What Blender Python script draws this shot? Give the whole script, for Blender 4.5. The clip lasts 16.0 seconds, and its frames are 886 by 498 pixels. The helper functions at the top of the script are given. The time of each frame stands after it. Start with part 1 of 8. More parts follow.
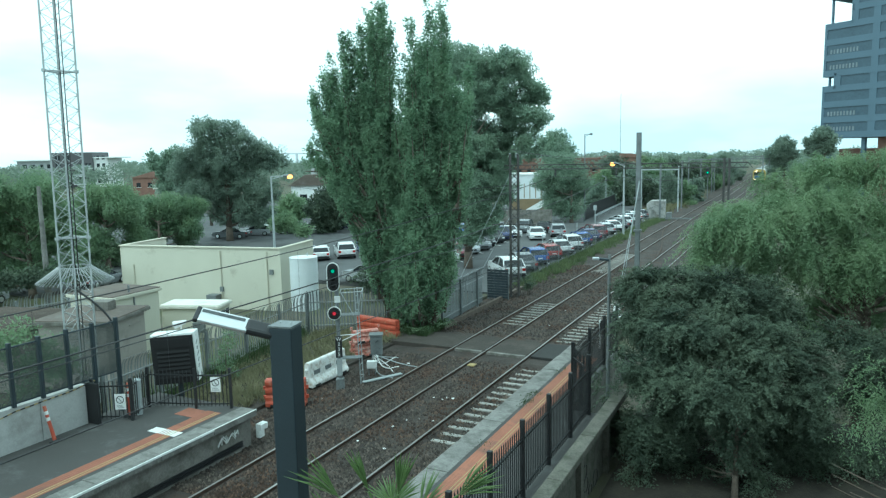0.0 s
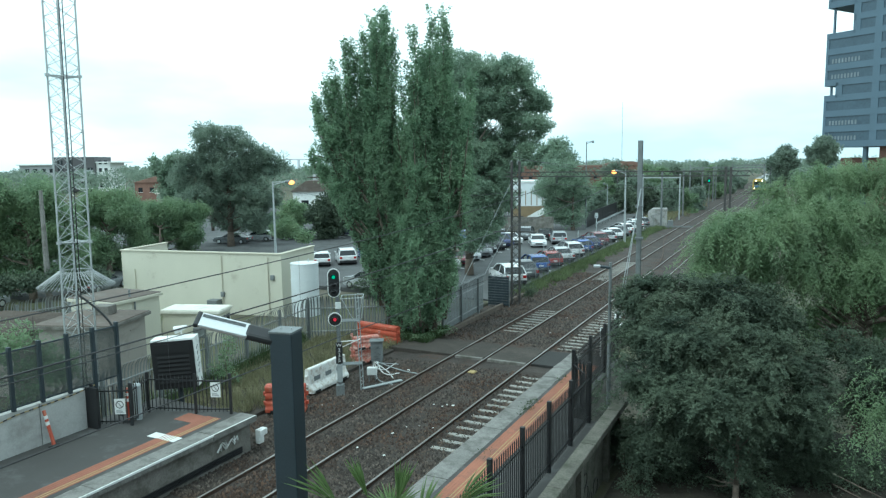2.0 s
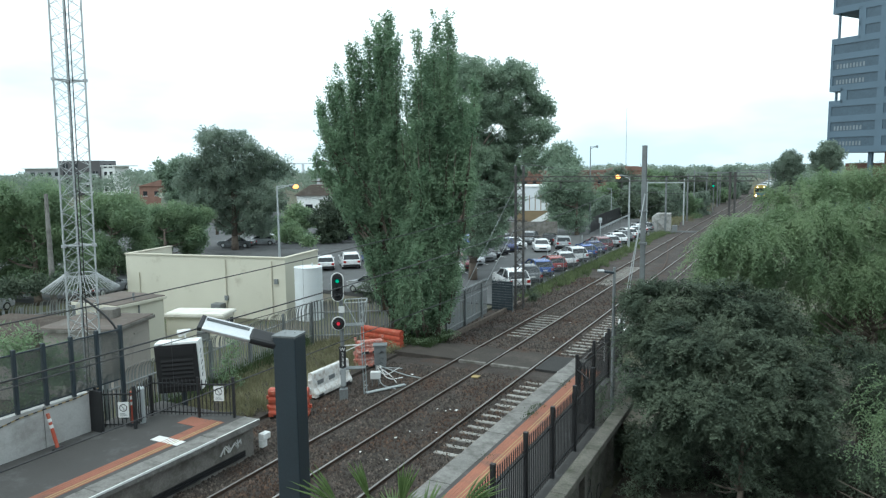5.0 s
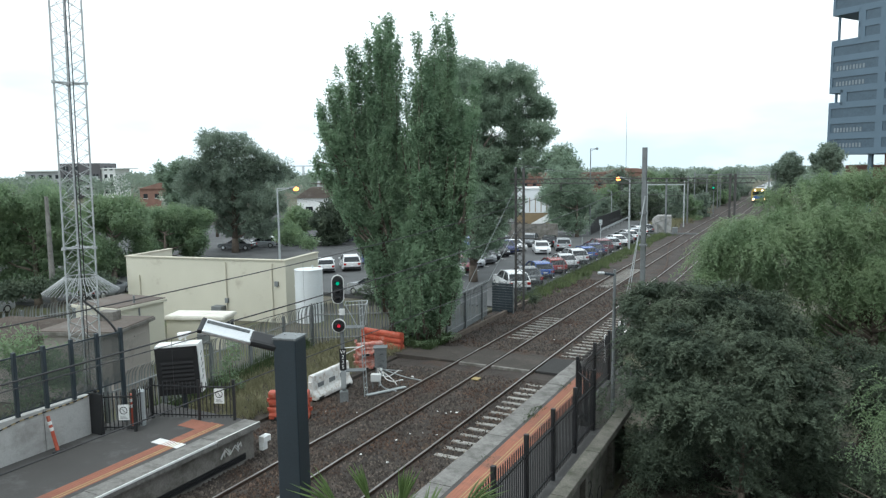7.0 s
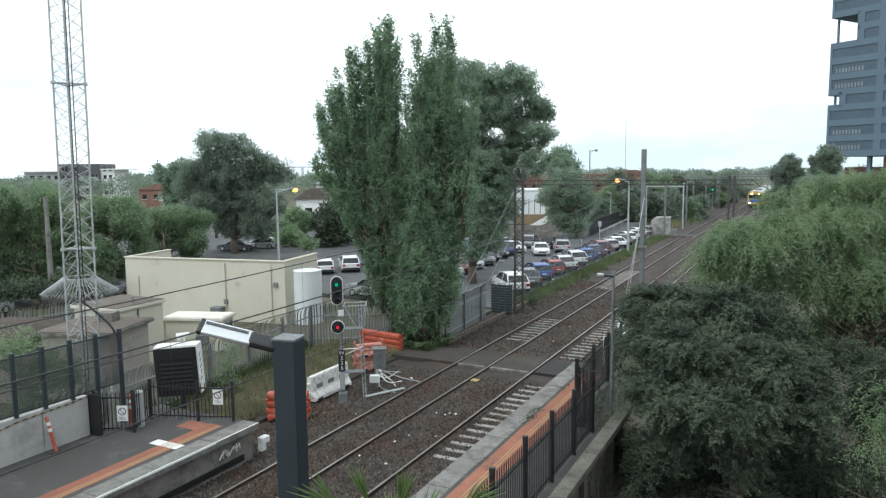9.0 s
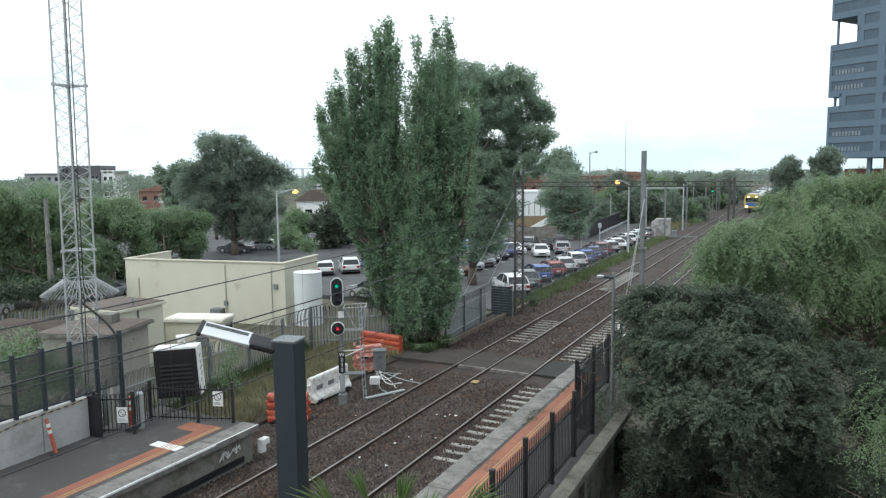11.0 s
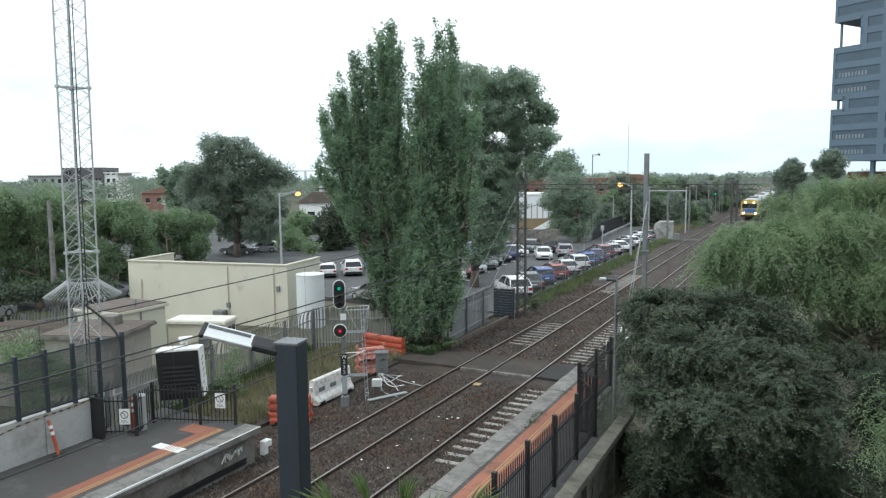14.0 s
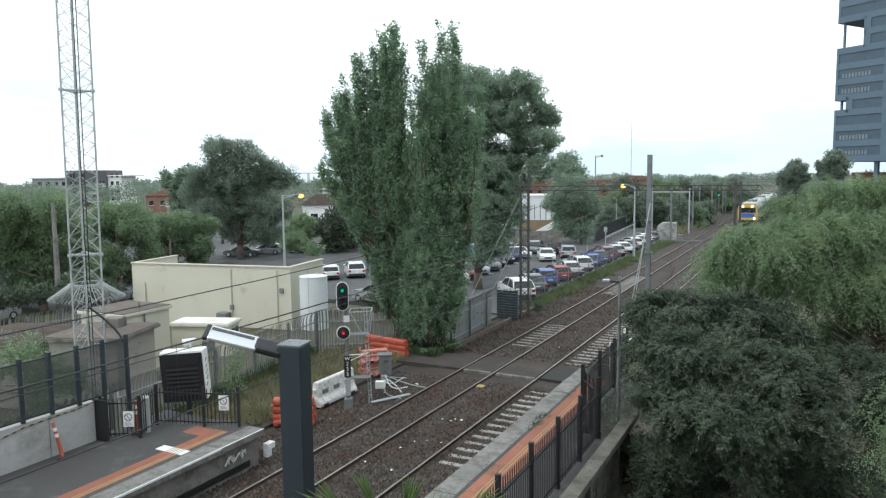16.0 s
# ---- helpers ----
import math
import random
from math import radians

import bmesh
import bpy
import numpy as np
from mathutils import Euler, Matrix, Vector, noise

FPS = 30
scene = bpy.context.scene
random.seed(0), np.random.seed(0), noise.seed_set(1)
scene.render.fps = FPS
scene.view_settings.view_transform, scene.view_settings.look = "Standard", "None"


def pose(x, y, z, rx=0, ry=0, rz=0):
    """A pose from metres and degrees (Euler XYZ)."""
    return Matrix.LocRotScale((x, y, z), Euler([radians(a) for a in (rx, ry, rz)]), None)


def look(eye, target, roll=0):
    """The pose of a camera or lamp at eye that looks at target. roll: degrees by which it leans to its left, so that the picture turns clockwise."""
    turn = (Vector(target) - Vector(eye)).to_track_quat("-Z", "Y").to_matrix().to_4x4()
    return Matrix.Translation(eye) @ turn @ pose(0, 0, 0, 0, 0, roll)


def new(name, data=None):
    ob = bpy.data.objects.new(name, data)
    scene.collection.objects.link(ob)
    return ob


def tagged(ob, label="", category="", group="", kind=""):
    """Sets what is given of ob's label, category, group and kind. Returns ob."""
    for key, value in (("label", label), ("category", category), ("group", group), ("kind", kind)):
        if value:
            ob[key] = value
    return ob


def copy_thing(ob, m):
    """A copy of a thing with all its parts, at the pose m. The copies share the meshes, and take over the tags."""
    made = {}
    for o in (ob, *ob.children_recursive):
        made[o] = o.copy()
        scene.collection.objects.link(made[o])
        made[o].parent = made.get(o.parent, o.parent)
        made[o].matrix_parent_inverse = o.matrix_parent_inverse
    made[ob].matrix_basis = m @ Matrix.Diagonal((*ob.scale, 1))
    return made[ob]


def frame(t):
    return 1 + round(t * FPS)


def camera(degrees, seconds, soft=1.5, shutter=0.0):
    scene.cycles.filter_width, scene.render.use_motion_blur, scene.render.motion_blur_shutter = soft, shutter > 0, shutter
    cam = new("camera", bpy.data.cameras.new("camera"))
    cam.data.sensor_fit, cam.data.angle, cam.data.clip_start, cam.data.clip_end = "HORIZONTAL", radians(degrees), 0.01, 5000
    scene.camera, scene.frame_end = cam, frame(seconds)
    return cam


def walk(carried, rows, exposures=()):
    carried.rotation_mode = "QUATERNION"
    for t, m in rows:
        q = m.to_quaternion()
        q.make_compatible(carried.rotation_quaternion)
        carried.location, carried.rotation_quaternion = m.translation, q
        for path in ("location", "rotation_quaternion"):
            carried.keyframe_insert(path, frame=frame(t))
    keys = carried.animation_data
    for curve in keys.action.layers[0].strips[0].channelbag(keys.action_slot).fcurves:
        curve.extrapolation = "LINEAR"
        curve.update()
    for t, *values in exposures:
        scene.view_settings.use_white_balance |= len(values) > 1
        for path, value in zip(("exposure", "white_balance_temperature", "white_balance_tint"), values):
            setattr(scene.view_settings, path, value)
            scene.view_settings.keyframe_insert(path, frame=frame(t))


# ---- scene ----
EYE = (0.0, 0.0, 8.8)


def aim(pan, pitch, roll):
    """Heading left of the line, downward pitch and lean, in degrees."""
    a, b = radians(pan), radians(pitch)
    way = Vector((-math.sin(a) * math.cos(b), math.cos(a) * math.cos(b), -math.sin(b)))
    return look(EYE, Vector(EYE) + way * 50, -roll)


cam = camera(64.18, 16.0, soft=1.3)
walk(cam, [(t, aim(a, b, c)) for t, a, b, c in (
        (0, 26.85, 7.52, 1.15),
        (0.5, 26.86, 7.48, 1.06),
        (1, 26.94, 7.35, 1.02),
        (1.5, 26.90, 7.08, 0.89),
        (2, 26.93, 6.98, 0.80),
        (2.5, 26.99, 6.91, 0.80),
        (3, 27.04, 6.88, 0.67),
        (3.5, 27.22, 6.88, 0.72),
        (4, 27.23, 6.81, 0.64),
        (6.5, 27.24, 6.46, 0.76),
        (7, 27.25, 6.44, 0.73),
        (7.5, 27.25, 6.41, 0.68),
        (8, 27.18, 6.40, 0.65),
        (8.5, 27.18, 6.40, 0.63),
        (9, 27.18, 6.33, 0.62),
        (11.5, 27.19, 6.19, 0.65),
        (12, 27.22, 6.17, 0.70),
        (12.5, 27.24, 6.15, 0.69),
        (13, 27.20, 6.05, 0.62),
        (13.5, 27.33, 6.02, 0.50),
        (14, 27.38, 6.01, 0.55),
        (14.5, 27.55, 5.92, 0.57),
        (15, 27.58, 5.84, 0.60),
        (15.5, 27.61, 5.86, 0.69),
        (16, 27.63, 5.86, 0.70),
)],
     exposures=[(0, 0.59, 5290, -20), (2, 0.57, 5460, -13), (4, 0.54, 5690, -5), (6.5, 0.52, 5990, 3), (9, 0.51, 6120, 6), (16, 0.5, 6120, 6)])

# ---- light: thin bright overcast in the afternoon ----
world = bpy.data.worlds.new("sky")
scene.world = world
world.use_nodes = True
wn, wl = world.node_tree.nodes, world.node_tree.links
wn.clear()
w_out, w_bg = wn.new("ShaderNodeOutputWorld"), wn.new("ShaderNodeBackground")
w_sky = wn.new("ShaderNodeTexSky")
w_sky.sky_type, w_sky.sun_disc = "NISHITA", False
w_sky.sun_elevation, w_sky.sun_rotation = radians(48), radians(200)
w_sky.air_density, w_sky.dust_density, w_sky.ozone_density = 1.0, 4.0, 1.0
# cloud cover: nearly white veil with soft thinner patches
w_co = wn.new("ShaderNodeTexCoord")
w_map = wn.new("ShaderNodeMapping")
w_map.inputs["Scale"].default_value = (1.0, 1.0, 3.2)
w_cloud = wn.new("ShaderNodeTexNoise")
w_cloud.inputs["Scale"].default_value, w_cloud.inputs["Detail"].default_value = 2.2, 5
w_ramp = wn.new("ShaderNodeValToRGB")
w_ramp.color_ramp.elements[0].position, w_ramp.color_ramp.elements[0].color = 0.33, (6.7, 7.8, 8.3, 1)
w_ramp.color_ramp.elements[1].position, w_ramp.color_ramp.elements[1].color = 0.57, (10.4, 10.7, 10.8, 1)
w_mix = wn.new("ShaderNodeMix")
w_mix.data_type = "RGBA"
w_mix.inputs[0].default_value = 0.92
wl.new(w_co.outputs["Generated"], w_map.inputs["Vector"])
wl.new(w_map.outputs["Vector"], w_cloud.inputs["Vector"])
# the veil thins towards the horizon
w_dir, w_up, w_sum = wn.new("ShaderNodeSeparateXYZ"), wn.new("ShaderNodeMapRange"), wn.new("ShaderNodeMath")
w_up.inputs["From Min"].default_value, w_up.inputs["From Max"].default_value = 0.0, 0.22
w_up.inputs["To Min"].default_value, w_up.inputs["To Max"].default_value = -0.07, 0.16
wl.new(w_co.outputs["Generated"], w_dir.inputs[0])
wl.new(w_dir.outputs["Z"], w_up.inputs["Value"])
wl.new(w_up.outputs["Result"], w_sum.inputs[0])
wl.new(w_cloud.outputs["Fac"], w_sum.inputs[1])
wl.new(w_sum.outputs[0], w_ramp.inputs["Fac"])
wl.new(w_sky.outputs["Color"], w_mix.inputs[6])
wl.new(w_ramp.outputs["Color"], w_mix.inputs[7])
wl.new(w_mix.outputs[2], w_bg.inputs["Color"])
w_bg.inputs["Strength"].default_value = 0.10
wl.new(w_bg.outputs["Background"], w_out.inputs["Surface"])
sun = new("sun", bpy.data.lights.new("sun", "SUN"))
sun.data.energy, sun.data.angle, sun.data.color = 0.8, radians(14), (1.0, 0.96, 0.9)
sun.matrix_world = look((0, 0, 60), (6, 30, 0))

# ---- materials ----
def mat(name, base, rough=0.7, metal=0.0, var=0.25, scale=2.0, fine=30.0, bump=0.15, stain=None, amount=0.0, each=0.0, spec=0.5):
    """Paint or mineral surface: broad and fine variation, an optional stain colour, fine relief."""
    m = bpy.data.materials.new(name)
    m.use_nodes = True
    n, l = m.node_tree.nodes, m.node_tree.links
    b = n["Principled BSDF"]
    b.inputs["Metallic"].default_value = metal
    b.inputs["Specular IOR Level"].default_value = spec
    co = n.new("ShaderNodeTexCoord")
    big, small = n.new("ShaderNodeTexNoise"), n.new("ShaderNodeTexNoise")
    big.inputs["Scale"].default_value, big.inputs["Detail"].default_value = scale, 6
    small.inputs["Scale"].default_value, small.inputs["Detail"].default_value = fine, 5
    l.new(co.outputs["Object"], big.inputs["Vector"])
    l.new(co.outputs["Object"], small.inputs["Vector"])
    mix = n.new("ShaderNodeMix")
    mix.data_type = "RGBA"
    mix.inputs[6].default_value = (*[c * (1 - var) for c in base], 1)
    mix.inputs[7].default_value = (*[min(1, c * (1 + var)) for c in base], 1)
    add = n.new("ShaderNodeMath")
    add.operation = "MULTIPLY_ADD"
    add.inputs[1].default_value = 0.5
    half = n.new("ShaderNodeMath")
    half.operation = "MULTIPLY"
    half.inputs[1].default_value = 0.5
    l.new(small.outputs["Fac"], half.inputs[0])
    l.new(big.outputs["Fac"], add.inputs[0])
    l.new(half.outputs[0], add.inputs[2])
    ramp = n.new("ShaderNodeMapRange")
    ramp.inputs["From Min"].default_value, ramp.inputs["From Max"].default_value = 0.32, 0.68
    l.new(add.outputs[0], ramp.inputs["Value"])
    l.new(ramp.outputs["Result"], mix.inputs[0])
    colour = mix.outputs[2]
    if stain:
        s = n.new("ShaderNodeTexNoise")
        s.inputs["Scale"].default_value, s.inputs["Detail"].default_value, s.inputs["Roughness"].default_value = scale * 1.7, 8, 0.7
        mp = n.new("ShaderNodeMapping")
        mp.inputs["Location"].default_value = (3.1, 7.7, 1.3)
        l.new(co.outputs["Object"], mp.inputs["Vector"])
        l.new(mp.outputs["Vector"], s.inputs["Vector"])
        r2 = n.new("ShaderNodeMapRange")
        r2.inputs["From Min"].default_value, r2.inputs["From Max"].default_value = 0.62 - amount * 0.3, 0.75 - amount * 0.2
        l.new(s.outputs["Fac"], r2.inputs["Value"])
        mx = n.new("ShaderNodeMix")
        mx.data_type = "RGBA"
        l.new(r2.outputs["Result"], mx.inputs[0])
        l.new(colour, mx.inputs[6])
        mx.inputs[7].default_value = (*stain, 1)
        colour = mx.outputs[2]
    if each:
        info = n.new("ShaderNodeObjectInfo")
        hs = n.new("ShaderNodeHueSaturation")
        mr = n.new("ShaderNodeMapRange")
        mr.inputs["To Min"].default_value, mr.inputs["To Max"].default_value = 1 - each, 1 + each
        l.new(info.outputs["Random"], mr.inputs["Value"])
        l.new(mr.outputs["Result"], hs.inputs["Value"])
        l.new(colour, hs.inputs["Color"])
        colour = hs.outputs["Color"]
    l.new(colour, b.inputs["Base Color"])
    rr = n.new("ShaderNodeMapRange")
    rr.inputs["To Min"].default_value, rr.inputs["To Max"].default_value = max(0.02, rough - 0.1), min(1, rough + 0.1)
    l.new(small.outputs["Fac"], rr.inputs["Value"])
    l.new(rr.outputs["Result"], b.inputs["Roughness"])
    if bump:
        bp = n.new("ShaderNodeBump")
        bp.inputs["Strength"].default_value, bp.inputs["Distance"].default_value = bump, 0.02
        l.new(small.outputs["Fac"], bp.inputs["Height"])
        l.new(bp.outputs["Normal"], b.inputs["Normal"])
    return m


def leaf_mat(name, dark, light, through_light=0.25, rough=0.55, each=0.3, patch=0.55, size=0.55):
    """Foliage: leaves and whole patches take their own green between two, and some light comes through."""
    m = bpy.data.materials.new(name)
    m.use_nodes = True
    n, l = m.node_tree.nodes, m.node_tree.links
    b = n["Principled BSDF"]
    g = n.new("ShaderNodeNewGeometry")
    co = n.new("ShaderNodeTexCoord")
    no = n.new("ShaderNodeTexNoise")
    no.inputs["Scale"].default_value, no.inputs["Detail"].default_value = size, 5
    l.new(co.outputs["Object"], no.inputs["Vector"])
    a = n.new("ShaderNodeMath")
    a.operation = "MULTIPLY_ADD"
    a.inputs[1].default_value = each
    sb = n.new("ShaderNodeMapRange")
    sb.inputs["From Min"].default_value, sb.inputs["From Max"].default_value, sb.inputs["To Max"].default_value = 0.3, 0.7, patch
    l.new(no.outputs["Fac"], sb.inputs["Value"])
    l.new(g.outputs["Random Per Island"], a.inputs[0])
    l.new(sb.outputs["Result"], a.inputs[2])
    mx = n.new("ShaderNodeMix")
    mx.data_type = "RGBA"
    mx.inputs[6].default_value, mx.inputs[7].default_value = (*dark, 1), (*light, 1)
    l.new(a.outputs[0], mx.inputs[0])
    l.new(mx.outputs[2], b.inputs["Base Color"])
    b.inputs["Roughness"].default_value = rough
    b.inputs["Specular IOR Level"].default_value = 0.35
    tr = n.new("ShaderNodeBsdfTranslucent")
    l.new(mx.outputs[2], tr.inputs["Color"])
    ms = n.new("ShaderNodeMixShader")
    ms.inputs[0].default_value = through_light
    l.new(b.outputs[0], ms.inputs[1])
    l.new(tr.outputs[0], ms.inputs[2])
    l.new(ms.outputs[0], n["Material Output"].inputs["Surface"])
    return m


def stone_mat(name, dark, light):
    """Loose stones: each takes its own grey or brown between two."""
    m = bpy.data.materials.new(name)
    m.use_nodes = True
    n, l = m.node_tree.nodes, m.node_tree.links
    b = n["Principled BSDF"]
    g = n.new("ShaderNodeNewGeometry")
    p = n.new("ShaderNodeMath")
    p.operation = "POWER"
    p.inputs[1].default_value = 2.2
    l.new(g.outputs["Random Per Island"], p.inputs[0])
    mx = n.new("ShaderNodeMix")
    mx.data_type = "RGBA"
    mx.inputs[6].default_value, mx.inputs[7].default_value = (*dark, 1), (*light, 1)
    l.new(p.outputs[0], mx.inputs[0])
    co = n.new("ShaderNodeTexCoord")
    no = n.new("ShaderNodeTexNoise")
    no.inputs["Scale"].default_value, no.inputs["Detail"].default_value = 0.5, 5
    l.new(co.outputs["Object"], no.inputs["Vector"])
    rust = n.new("ShaderNodeMix")
    rust.data_type, rust.blend_type = "RGBA", "MULTIPLY"
    r = n.new("ShaderNodeMapRange")
    r.inputs["From Min"].default_value, r.inputs["From Max"].default_value = 0.45, 0.62
    l.new(no.outputs["Fac"], r.inputs["Value"])
    l.new(r.outputs["Result"], rust.inputs[0])
    l.new(mx.outputs[2], rust.inputs[6])
    rust.inputs[7].default_value = (0.85, 0.62, 0.5, 1)
    l.new(rust.outputs[2], b.inputs["Base Color"])
    b.inputs["Roughness"].default_value = 0.95
    return m


def glow(name, colour, strength):
    m = bpy.data.materials.new(name)
    m.use_nodes = True
    b = m.node_tree.nodes["Principled BSDF"]
    b.inputs["Base Color"].default_value = (*[min(1, c) for c in colour], 1)
    b.inputs["Emission Color"].default_value = (*colour, 1)
    b.inputs["Emission Strength"].default_value = strength
    return m


